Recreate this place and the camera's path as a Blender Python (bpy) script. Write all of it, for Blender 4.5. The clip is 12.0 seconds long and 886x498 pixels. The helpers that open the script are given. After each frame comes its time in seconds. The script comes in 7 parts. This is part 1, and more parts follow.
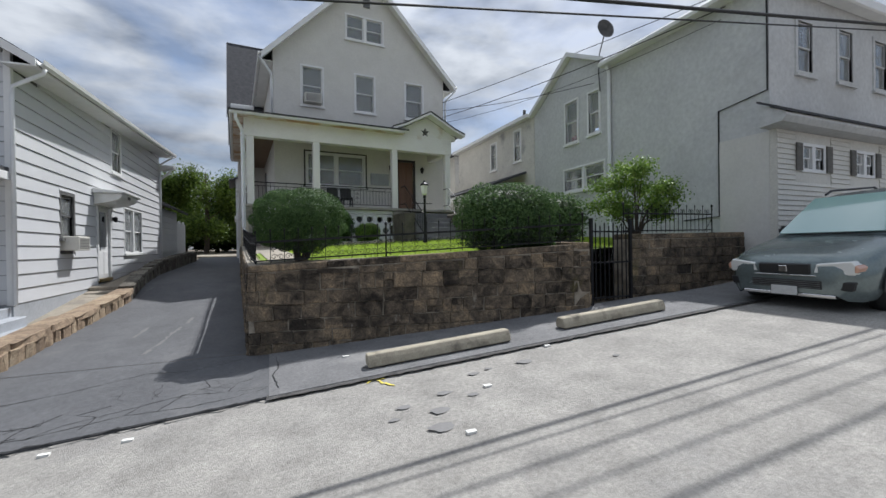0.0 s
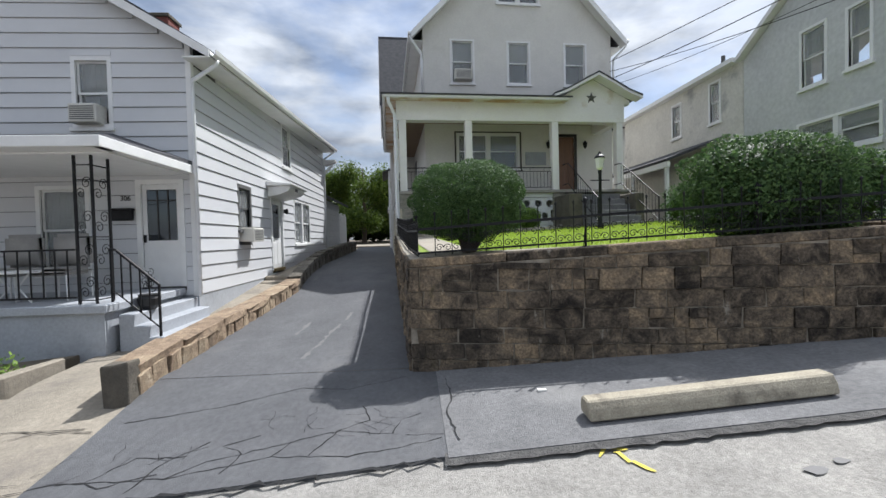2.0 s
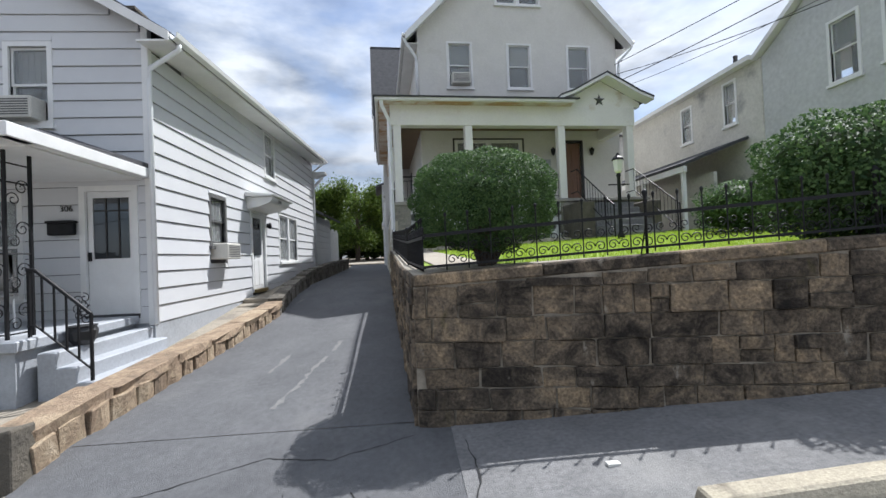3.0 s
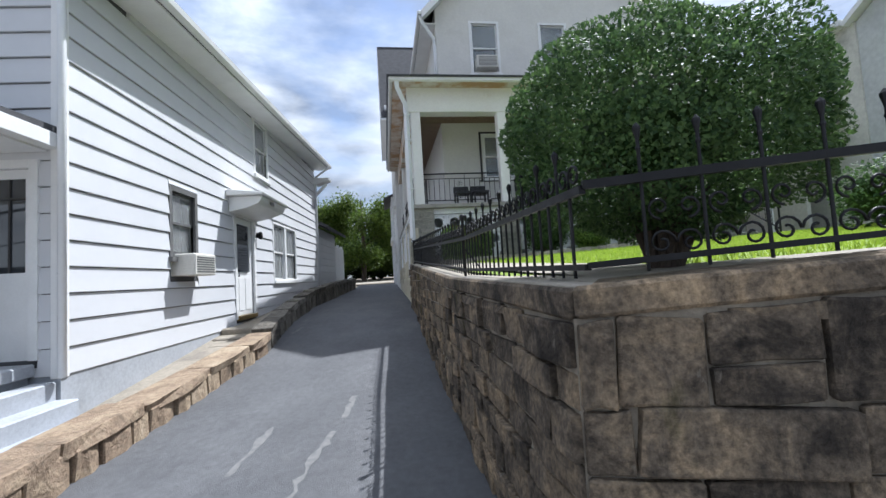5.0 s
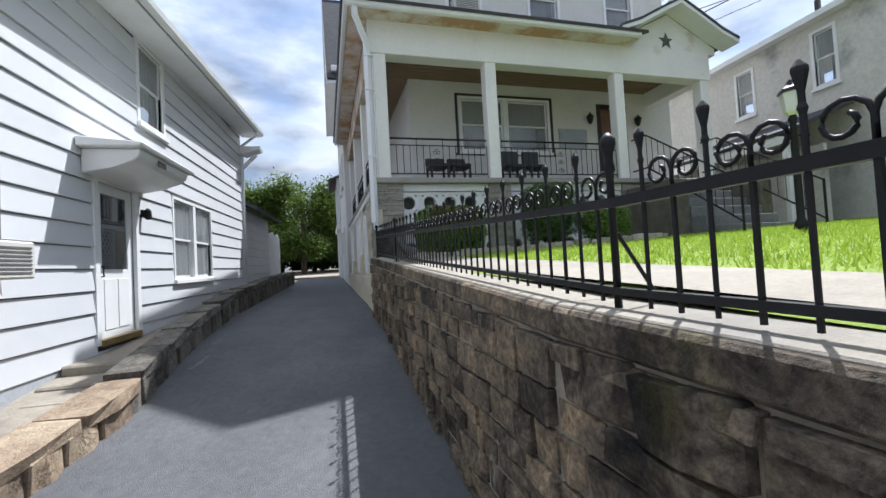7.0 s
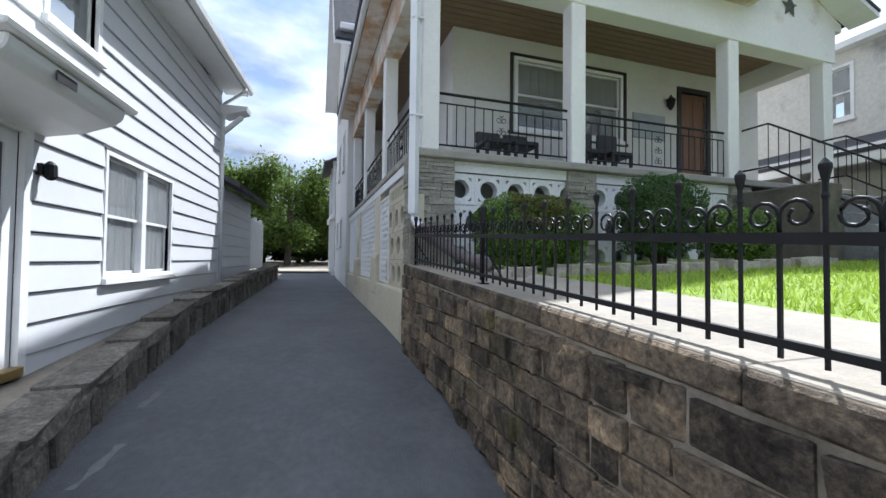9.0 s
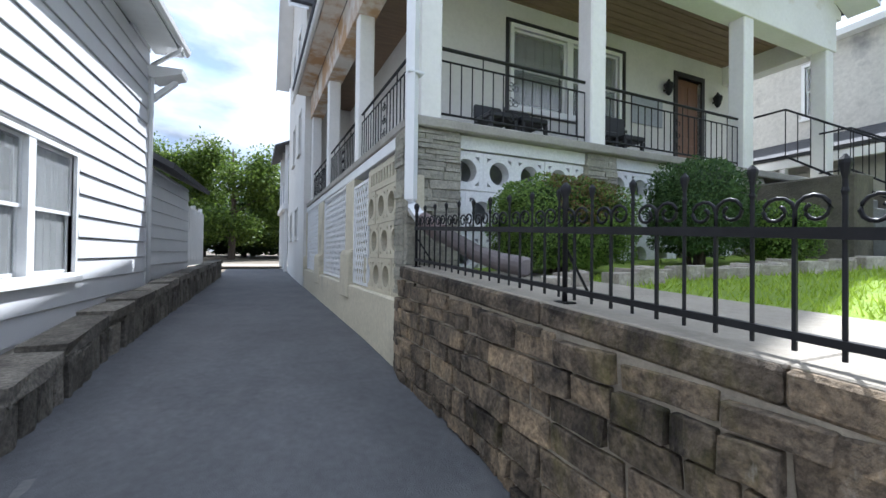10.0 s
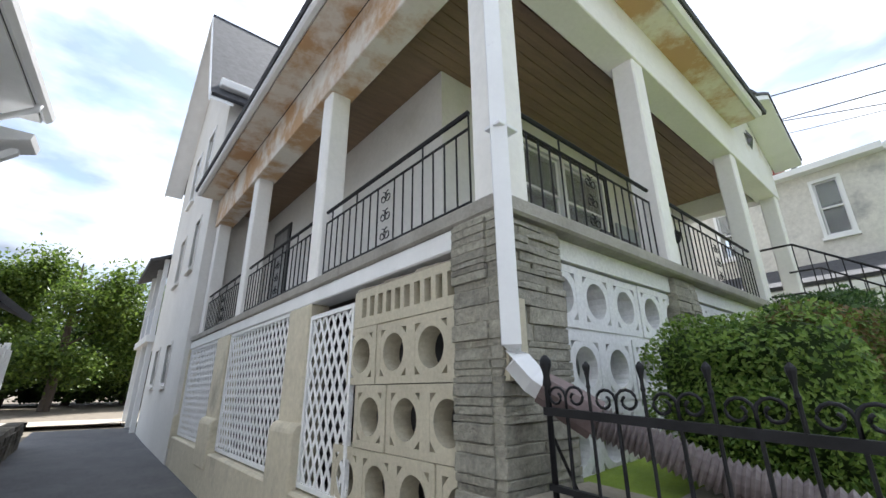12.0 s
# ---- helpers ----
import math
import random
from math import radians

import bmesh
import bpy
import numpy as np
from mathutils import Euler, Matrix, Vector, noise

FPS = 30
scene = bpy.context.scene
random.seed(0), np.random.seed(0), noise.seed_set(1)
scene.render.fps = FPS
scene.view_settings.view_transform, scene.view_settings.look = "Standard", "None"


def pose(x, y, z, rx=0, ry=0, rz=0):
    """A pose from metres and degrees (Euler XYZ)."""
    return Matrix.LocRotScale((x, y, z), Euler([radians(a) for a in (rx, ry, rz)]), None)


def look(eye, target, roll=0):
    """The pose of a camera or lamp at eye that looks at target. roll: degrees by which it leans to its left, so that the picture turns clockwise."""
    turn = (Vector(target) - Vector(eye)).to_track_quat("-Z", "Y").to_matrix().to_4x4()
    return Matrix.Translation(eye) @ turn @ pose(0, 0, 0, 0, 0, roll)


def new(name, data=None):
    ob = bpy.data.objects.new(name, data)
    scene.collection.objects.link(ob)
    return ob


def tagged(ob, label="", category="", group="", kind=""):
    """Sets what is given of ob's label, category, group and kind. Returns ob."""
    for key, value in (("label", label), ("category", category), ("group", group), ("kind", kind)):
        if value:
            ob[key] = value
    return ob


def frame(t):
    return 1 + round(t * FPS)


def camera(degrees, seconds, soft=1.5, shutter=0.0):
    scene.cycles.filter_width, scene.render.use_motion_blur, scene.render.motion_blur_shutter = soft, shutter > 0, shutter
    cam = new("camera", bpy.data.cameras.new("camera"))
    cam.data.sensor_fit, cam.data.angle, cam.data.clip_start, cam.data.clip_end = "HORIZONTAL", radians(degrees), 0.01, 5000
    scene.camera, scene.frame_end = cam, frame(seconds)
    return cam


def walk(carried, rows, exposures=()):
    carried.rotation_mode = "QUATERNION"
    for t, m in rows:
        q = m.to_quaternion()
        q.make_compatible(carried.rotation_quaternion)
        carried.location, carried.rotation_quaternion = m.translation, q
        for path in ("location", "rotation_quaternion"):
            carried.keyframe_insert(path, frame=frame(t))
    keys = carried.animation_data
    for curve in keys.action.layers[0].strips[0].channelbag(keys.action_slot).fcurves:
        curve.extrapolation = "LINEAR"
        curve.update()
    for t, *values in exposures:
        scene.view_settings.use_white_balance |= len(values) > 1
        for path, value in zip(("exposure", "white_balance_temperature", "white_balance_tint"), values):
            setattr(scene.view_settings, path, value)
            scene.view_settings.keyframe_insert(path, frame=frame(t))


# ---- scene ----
cam = camera(93.7, 12.0)
PATH = [
    (0, (-1.244, 0.756, 1.894), (-0.477, 2.603, 1.886), -0.75),
    (0.5, (-1.309, 1.147, 1.935), (-1.004, 3.121, 2.035), -0.52),
    (1, (-1.384, 1.557, 1.896), (-1.225, 3.550, 1.941), -0.98),
    (1.5, (-1.399, 2.082, 1.870), (-1.206, 4.072, 1.830), -1.47),
    (2, (-1.456, 2.581, 1.887), (-1.332, 4.577, 1.837), -1.45),
    (2.5, (-1.501, 3.094, 1.854), (-1.350, 5.088, 1.812), -0.95),
    (2.7, (-1.521, 3.378, 1.836), (-1.362, 5.372, 1.845), -1.86),
    (4.3, (-1.850, 5.174, 1.733), (-1.706, 7.168, 1.792), -3.19),
    (4.5, (-1.920, 5.444, 1.710), (-1.789, 7.439, 1.764), -3.46),
    (5, (-2.029, 6.062, 1.718), (-1.888, 8.053, 1.846), -3.41),
    (5.5, (-2.161, 6.679, 1.776), (-1.890, 8.653, 1.954), -4.42),
    (6, (-2.189, 7.274, 1.781), (-1.714, 9.211, 1.926), -3.95),
    (6.5, (-2.263, 7.857, 1.851), (-1.772, 9.793, 1.963), -3.93),
    (7, (-2.370, 8.454, 1.869), (-1.961, 10.411, 1.936), -3.19),
    (7.5, (-2.448, 9.183, 1.880), (-2.149, 11.160, 1.950), -1.62),
    (7.7, (-2.495, 9.406, 1.892), (-2.210, 11.384, 1.984), -1.14),
    (9.3, (-2.933, 11.182, 2.088), (-2.393, 13.108, 2.121), 0.92),
    (9.5, (-2.974, 11.399, 2.056), (-2.403, 13.316, 2.074), 0.98),
    (10, (-3.075, 12.006, 2.130), (-2.366, 13.876, 2.155), 0.71),
    (10.5, (-3.240, 12.579, 2.182), (-2.360, 14.373, 2.246), -0.42),
    (11, (-3.323, 13.095, 2.225), (-2.357, 14.843, 2.340), -1.31),
    (11.5, (-3.400, 13.656, 2.312), (-2.348, 15.318, 2.676), -0.81),
    (12, (-3.402, 14.228, 2.438), (-2.286, 15.761, 3.075), -0.56),
]
walk(cam, [(t, look(eye, target, roll)) for t, eye, target, roll in PATH],
     exposures=[(0, 0.25, 5950, 10), (1, 0.38, 5950, 10), (2.5, 0.64, 5950, 10), (4.5, 0.8, 5650, 10), (5.5, 0.85, 5650, 10), (7.5, 0.88, 5750, 10), (9.5, 1.28, 5550, 10), (10.5, 1.6, 5550, 10), (11, 1.68, 5700, 10), (11.5, 1.62, 5900, 10), (12, 1.5, 6000, 10)])

# ---- light ----
SUN_X, SUN_Y = 0.48, 0.434
elev = math.atan2(1.0, math.hypot(SUN_X, SUN_Y))
world = bpy.data.worlds.new("world")
scene.world = world
world.use_nodes = True
wt = world.node_tree
sky = wt.nodes.new("ShaderNodeTexSky")
sky.sky_type = "NISHITA"
sky.sun_disc = False
sky.sun_elevation = elev
sky.sun_rotation = math.atan2(SUN_X, SUN_Y)
sky.altitude = 200
sky.dust_density = 2.0
# broken high cloud over the whole sky
wco = wt.nodes.new("ShaderNodeTexCoord")
wmap = wt.nodes.new("ShaderNodeMapping")
wmap.inputs["Scale"].default_value = (1.0, 1.0, 2.6)
wn = wt.nodes.new("ShaderNodeTexNoise")
wn.inputs["Scale"].default_value = 2.6
wn.inputs["Detail"].default_value = 9
wn.inputs["Roughness"].default_value = 0.58
wn.inputs["Distortion"].default_value = 0.35
wr = wt.nodes.new("ShaderNodeValToRGB")
wr.color_ramp.elements[0].position = 0.30
wr.color_ramp.elements[0].color = (0.15, 0.15, 0.15, 1)
wr.color_ramp.elements[1].position = 0.58
wr.color_ramp.elements[1].color = (1, 1, 1, 1)
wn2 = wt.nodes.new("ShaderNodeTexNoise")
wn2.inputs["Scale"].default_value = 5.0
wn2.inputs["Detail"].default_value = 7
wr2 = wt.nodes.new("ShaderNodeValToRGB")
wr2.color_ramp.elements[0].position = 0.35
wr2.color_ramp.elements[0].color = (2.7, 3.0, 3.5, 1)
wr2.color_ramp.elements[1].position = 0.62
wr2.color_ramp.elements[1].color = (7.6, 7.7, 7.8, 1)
wmix = wt.nodes.new("ShaderNodeMixRGB")
wbg = wt.nodes["Background"]
wt.links.new(wco.outputs["Generated"], wmap.inputs["Vector"])
wt.links.new(wmap.outputs["Vector"], wn.inputs["Vector"])
wt.links.new(wmap.outputs["Vector"], wn2.inputs["Vector"])
wt.links.new(wn.outputs["Fac"], wr.inputs["Fac"])
wt.links.new(wn2.outputs["Fac"], wr2.inputs["Fac"])
wt.links.new(wr.outputs["Color"], wmix.inputs["Fac"])
wt.links.new(sky.outputs["Color"], wmix.inputs["Color1"])
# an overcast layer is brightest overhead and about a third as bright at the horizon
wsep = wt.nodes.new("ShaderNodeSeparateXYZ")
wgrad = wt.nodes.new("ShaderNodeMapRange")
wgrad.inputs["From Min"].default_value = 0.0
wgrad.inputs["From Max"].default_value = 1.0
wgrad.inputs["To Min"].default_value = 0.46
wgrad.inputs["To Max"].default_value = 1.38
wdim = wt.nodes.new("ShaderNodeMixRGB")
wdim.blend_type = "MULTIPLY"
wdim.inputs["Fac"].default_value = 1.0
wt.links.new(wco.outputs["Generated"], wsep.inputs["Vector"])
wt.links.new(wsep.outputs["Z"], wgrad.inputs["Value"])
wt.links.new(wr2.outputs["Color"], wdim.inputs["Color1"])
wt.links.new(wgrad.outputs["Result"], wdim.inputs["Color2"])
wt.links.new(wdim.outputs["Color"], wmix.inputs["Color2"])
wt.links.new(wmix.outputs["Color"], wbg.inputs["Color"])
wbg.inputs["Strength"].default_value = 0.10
sun = new("sun", bpy.data.lights.new("sun", "SUN"))
sun.data.energy = 4.3
sun.data.angle = radians(0.53)
sun.data.color = (1.0, 0.95, 0.88)
sun.matrix_world = look((SUN_X * 40, SUN_Y * 40, 40), (0, 0, 0))


# ---- materials ----
def mat(name, a, b=None, scale=3.0, rough=0.7, bump=0.0, bscale=60.0, metal=0.0, rand=0.0, stain=None, sscale=0.7, swidth=(0.55, 0.72), stretch=(1, 1, 1), spec=0.5, grain=0.14):
    """Two-tone noise colour at two scales, optional stains, fine relief and per-object tint."""
    m = bpy.data.materials.new(name)
    m.use_nodes = True
    nt = m.node_tree
    bs = nt.nodes["Principled BSDF"]
    bs.inputs["Roughness"].default_value = rough
    bs.inputs["Metallic"].default_value = metal
    bs.inputs["Specular IOR Level"].default_value = spec
    geo = nt.nodes.new("ShaderNodeNewGeometry")
    mp = nt.nodes.new("ShaderNodeMapping")
    mp.inputs["Scale"].default_value = stretch
    nt.links.new(geo.outputs["Position"], mp.inputs["Vector"])

    def noise_tex(s, detail=6.0, r=0.6):
        n = nt.nodes.new("ShaderNodeTexNoise")
        n.inputs["Scale"].default_value = s
        n.inputs["Detail"].default_value = detail
        n.inputs["Roughness"].default_value = r
        nt.links.new(mp.outputs["Vector"], n.inputs["Vector"])
        return n

    def ramp(src, p0, p1, c0, c1):
        r = nt.nodes.new("ShaderNodeValToRGB")
        r.color_ramp.elements[0].position, r.color_ramp.elements[1].position = p0, p1
        r.color_ramp.elements[0].color, r.color_ramp.elements[1].color = (*c0, 1), (*c1, 1)
        nt.links.new(src, r.inputs["Fac"])
        return r.outputs["Color"]

    def mix(fac, c1, c2, kind="MIX"):
        x = nt.nodes.new("ShaderNodeMixRGB")
        x.blend_type = kind
        for k, v in (("Fac", fac), ("Color1", c1), ("Color2", c2)):
            if isinstance(v, bpy.types.NodeSocket):
                nt.links.new(v, x.inputs[k])
            elif k == "Fac":
                x.inputs[k].default_value = v
            else:
                x.inputs[k].default_value = (*v, 1)
        return x.outputs["Color"]

    b = b or tuple(v * 0.86 for v in a)
    col = ramp(noise_tex(scale).outputs["Fac"], 0.3, 0.7, b, a)
    fine = ramp(noise_tex(scale * 14, 3).outputs["Fac"], 0.25, 0.75, (1 - grain,) * 3, (1 + grain * 0.7,) * 3)
    col = mix(1.0, col, fine, "MULTIPLY")
    if stain:
        f = ramp(noise_tex(sscale, 8, 0.65).outputs["Fac"], swidth[0], swidth[1], (0, 0, 0), (1, 1, 1))
        col = mix(f, col, stain)
    if rand:
        oi = nt.nodes.new("ShaderNodeObjectInfo")
        col = mix(1.0, col, ramp(oi.outputs["Random"], 0, 1, (1 - rand,) * 3, (1 + rand * 0.6,) * 3), "MULTIPLY")
    nt.links.new(col, bs.inputs["Base Color"])
    rv = ramp(noise_tex(scale * 3).outputs["Fac"], 0.2, 0.8, (max(rough - 0.12, 0.02),) * 3, (min(rough + 0.1, 1),) * 3)
    nt.links.new(rv, bs.inputs["Roughness"])
    if bump:
        bp = nt.nodes.new("ShaderNodeBump")
        bp.inputs["Strength"].default_value = 0.8
        bp.inputs["Distance"].default_value = bump
        nt.links.new(noise_tex(bscale, 5).outputs["Fac"], bp.inputs["Height"])
        nt.links.new(bp.outputs["Normal"], bs.inputs["Normal"])
    return m


def glass_mat(name, tint, rough=0.03):
    m = bpy.data.materials.new(name)
    m.use_nodes = True
    bs = m.node_tree.nodes["Principled BSDF"]
    bs.inputs["Base Color"].default_value = (*tint, 1)
    bs.inputs["Roughness"].default_value = rough
    bs.inputs["Specular IOR Level"].default_value = 0.6
    bs.inputs["Coat Weight"].default_value = 1.0
    bs.inputs["Coat Roughness"].default_value = 0.02
    return m


def leaf_mat(name, a, b, rough=0.45):
    m = bpy.data.materials.new(name)
    m.use_nodes = True
    nt = m.node_tree
    bs = nt.nodes["Principled BSDF"]
    geo = nt.nodes.new("ShaderNodeNewGeometry")
    r = nt.nodes.new("ShaderNodeValToRGB")
    r.color_ramp.elements[0].color, r.color_ramp.elements[1].color = (*a, 1), (*b, 1)
    nt.links.new(geo.outputs["Random Per Island"], r.inputs["Fac"])
    nt.links.new(r.outputs["Color"], bs.inputs["Base Color"])
    bs.inputs["Roughness"].default_value = rough
    bs.inputs["Specular IOR Level"].default_value = 0.3
    tr = nt.nodes.new("ShaderNodeBsdfTranslucent")
    nt.links.new(r.outputs["Color"], tr.inputs["Color"])
    mx = nt.nodes.new("ShaderNodeMixShader")
    mx.inputs["Fac"].default_value = 0.42
    nt.links.new(bs.outputs["BSDF"], mx.inputs[1])
    nt.links.new(tr.outputs["BSDF"], mx.inputs[2])
    nt.links.new(mx.outputs["Shader"], nt.nodes["Material Output"].inputs["Surface"])
    return m


def stone_mat(name, cols, weather=False, fine=(0.74, 1.18)):
    """Mottled rough stone: the tones run through each stone, shifted from stone to stone."""
    m = bpy.data.materials.new(name)
    m.use_nodes = True
    nt = m.node_tree
    bs = nt.nodes["Principled BSDF"]
    bs.inputs["Roughness"].default_value = 0.93
    bs.inputs["Specular IOR Level"].default_value = 0.25
    geo = nt.nodes.new("ShaderNodeNewGeometry")
    oi = nt.nodes.new("ShaderNodeObjectInfo")

    def noise_tex(s, detail, dist=0.0):
        n = nt.nodes.new("ShaderNodeTexNoise")
        n.inputs["Scale"].default_value, n.inputs["Detail"].default_value, n.inputs["Roughness"].default_value = s, detail, 0.68
        n.inputs["Distortion"].default_value = dist
        nt.links.new(geo.outputs["Position"], n.inputs["Vector"])
        return n.outputs["Fac"]

    def calc(op, a, b):
        c = nt.nodes.new("ShaderNodeMath")
        c.operation = op
        for i, v in enumerate((a, b)):
            if isinstance(v, bpy.types.NodeSocket):
                nt.links.new(v, c.inputs[i])
            else:
                c.inputs[i].default_value = v
        return c.outputs[0]

    tone = calc("ADD", calc("MULTIPLY", noise_tex(4.2, 9, 0.9), 1.5), calc("MULTIPLY", oi.outputs["Random"], 0.30))
    tone = calc("SUBTRACT", tone, 0.41)
    r = nt.nodes.new("ShaderNodeValToRGB")
    while len(r.color_ramp.elements) < len(cols):
        r.color_ramp.elements.new(0.5)
    for i, c in enumerate(cols):
        r.color_ramp.elements[i].position = 0.12 + 0.76 * i / (len(cols) - 1)
        r.color_ramp.elements[i].color = (*c, 1)
    nt.links.new(tone, r.inputs["Fac"])
    f = nt.nodes.new("ShaderNodeValToRGB")
    f.color_ramp.elements[0].position, f.color_ramp.elements[1].position = 0.32, 0.68
    f.color_ramp.elements[0].color, f.color_ramp.elements[1].color = (fine[0], fine[0], fine[0] * 1.02, 1), (fine[1], fine[1] * 0.985, fine[1] * 0.96, 1)
    nt.links.new(noise_tex(38, 6), f.inputs["Fac"])
    x = nt.nodes.new("ShaderNodeMixRGB")
    x.blend_type = "MULTIPLY"
    x.inputs["Fac"].default_value = 1
    nt.links.new(r.outputs["Color"], x.inputs["Color1"])
    nt.links.new(f.outputs["Color"], x.inputs["Color2"])
    col = x.outputs["Color"]
    if weather:
        # moss, black soot and pale lime runs
        for k, (sc, lo, hi, tint) in enumerate(((1.1, 0.60, 0.72, (0.115, 0.105, 0.022)), (0.8, 0.56, 0.75, (0.028, 0.025, 0.022)), (6.5, 0.64, 0.72, (0.34, 0.305, 0.25)))):
            mp = nt.nodes.new("ShaderNodeMapping")
            mp.inputs["Location"].default_value = (3.7 * k, 1.9 * k, 5.1 * k)
            mp.inputs["Scale"].default_value = (1, 1, 0.45)
            nt.links.new(geo.outputs["Position"], mp.inputs["Vector"])
            nz = nt.nodes.new("ShaderNodeTexNoise")
            nz.inputs["Scale"].default_value, nz.inputs["Detail"].default_value, nz.inputs["Roughness"].default_value = sc, 9, 0.66
            nt.links.new(mp.outputs["Vector"], nz.inputs["Vector"])
            wr_ = nt.nodes.new("ShaderNodeValToRGB")
            wr_.color_ramp.elements[0].position, wr_.color_ramp.elements[1].position = lo, hi
            wr_.color_ramp.elements[1].color = (0.8, 0.8, 0.8, 1)
            nt.links.new(nz.outputs["Fac"], wr_.inputs["Fac"])
            y = nt.nodes.new("ShaderNodeMixRGB")
            y.inputs["Color2"].default_value = (*tint, 1)
            nt.links.new(wr_.outputs["Color"], y.inputs["Fac"])
            nt.links.new(col, y.inputs["Color1"])
            col = y.outputs["Color"]
    nt.links.new(col, bs.inputs["Base Color"])
    bp = nt.nodes.new("ShaderNodeBump")
    bp.inputs["Strength"].default_value = 1.0
    bp.inputs["Distance"].default_value = 0.03
    nt.links.new(calc("ADD", noise_tex(9, 7, 0.4), calc("MULTIPLY", noise_tex(55, 4), 0.25)), bp.inputs["Height"])
    nt.links.new(bp.outputs["Normal"], bs.inputs["Normal"])
    return m


M = {}
M["asphalt"] = mat("asphalt_drive", (0.118, 0.119, 0.124), (0.086, 0.087, 0.092), 1.3, 0.85, 0.010, 110, grain=0.2, stain=(0.175, 0.172, 0.168), sscale=0.55, swidth=(0.58, 0.8), stretch=(1.15, 0.85, 1))
M["road"] = mat("road_worn", (0.36, 0.342, 0.31), (0.24, 0.228, 0.208), 2.2, 0.92, 0.014, 80, grain=0.3, stain=(0.20, 0.195, 0.19), sscale=0.45, swidth=(0.55, 0.85))
M["sidewalk_dark"] = mat("sidewalk_asphalt", (0.20, 0.198, 0.198), (0.135, 0.134, 0.135), 2.0, 0.9, 0.012, 90, grain=0.3, stain=(0.26, 0.255, 0.245), sscale=0.8, swidth=(0.55, 0.8))
M["concrete"] = mat("old_concrete", (0.33, 0.29, 0.23), (0.225, 0.20, 0.16), 1.6, 0.93, 0.010, 60, grain=0.22, stain=(0.17, 0.15, 0.13), sscale=1.1)
M["pale_concrete"] = mat("pale_concrete", (0.36, 0.32, 0.255), (0.27, 0.24, 0.195), 2.5, 0.9, 0.006, 90, stain=(0.24, 0.22, 0.19), sscale=1.7)
M["bumper"] = mat("wheel_stop_concrete", (0.46, 0.41, 0.31), (0.31, 0.275, 0.21), 5, 0.92, 0.012, 45, grain=0.25, stain=(0.11, 0.095, 0.075), sscale=3.2)
M["oil"] = mat("oil_stain", (0.20, 0.195, 0.19), (0.16, 0.155, 0.15), 6, 0.8)
M["mortar"] = mat("mortar", (0.40, 0.35, 0.275), (0.15, 0.128, 0.10), 5, 0.95, 0.01, 50)
M["sheathing"] = mat("dark_sheathing", (0.10, 0.10, 0.105), (0.08, 0.08, 0.085), 4, 0.9)
M["coping"] = mat("coping_stone", (0.155, 0.135, 0.105), (0.075, 0.067, 0.055), 4, 0.93, 0.016, 28, stain=(0.055, 0.05, 0.045), sscale=2.4, swidth=(0.58, 0.7))
M["stone"] = stone_mat("wall_stone", [(0.018, 0.016, 0.014), (0.062, 0.051, 0.04), (0.15, 0.121, 0.09), (0.26, 0.20, 0.135), (0.46, 0.34, 0.21)], True, (0.42, 1.42))
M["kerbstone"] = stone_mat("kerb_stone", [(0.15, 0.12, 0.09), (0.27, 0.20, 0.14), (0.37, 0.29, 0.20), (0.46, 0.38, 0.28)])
# greyer kerb stone, darkened in colour for the house's shade
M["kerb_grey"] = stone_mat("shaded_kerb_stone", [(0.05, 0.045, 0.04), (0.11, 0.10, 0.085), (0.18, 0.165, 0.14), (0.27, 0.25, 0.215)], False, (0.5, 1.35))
M["ledge"] = stone_mat("pier_stone", [(0.20, 0.19, 0.165), (0.29, 0.28, 0.235), (0.36, 0.345, 0.285), (0.46, 0.44, 0.37)])
M["siding"] = mat("white_siding", (0.635, 0.64, 0.65), (0.585, 0.59, 0.605), 1.2, 0.42, rand=0.03, grain=0.015)
M["trim"] = mat("white_trim", (0.80, 0.80, 0.79), (0.72, 0.72, 0.71), 3, 0.45, stain=(0.52, 0.50, 0.46), sscale=1.6, swidth=(0.68, 0.85), grain=0.03)
M["stucco"] = mat("grey_stucco", (0.68, 0.665, 0.625), (0.61, 0.595, 0.56), 1.2, 0.93, 0.006, 70, stain=(0.44, 0.42, 0.38), sscale=0.6, swidth=(0.6, 0.85), grain=0.06)
M["porch_paint"] = mat("porch_white_paint", (0.80, 0.785, 0.75), (0.74, 0.72, 0.68), 1.5, 0.7, 0.003, 60, stain=(0.52, 0.43, 0.30), sscale=0.9, swidth=(0.64, 0.8), grain=0.05)
M["stained_plaster"] = mat("rust_stained_plaster", (0.72, 0.68, 0.61), (0.64, 0.59, 0.51), 1.5, 0.8, 0.004, 50, stain=(0.46, 0.29, 0.15), sscale=1.3, swidth=(0.45, 0.58), grain=0.05)
M["ceiling"] = mat("porch_ceiling_boards", (0.27, 0.185, 0.115), (0.19, 0.13, 0.082), 2, 0.6, 0.003, 40, stretch=(1, 6, 1))
M["parget"] = mat("tan_parget", (0.60, 0.55, 0.42), (0.52, 0.475, 0.36), 1.4, 0.9, 0.005, 60, stain=(0.29, 0.265, 0.21), sscale=0.8)
M["breeze_tan"] = mat("tan_block_paint", (0.54, 0.495, 0.375), (0.47, 0.43, 0.325), 3, 0.85, 0.004, 80)
M["breeze_white"] = mat("white_block_paint", (0.78, 0.78, 0.77), (0.70, 0.70, 0.69), 3, 0.7, 0.004, 80)
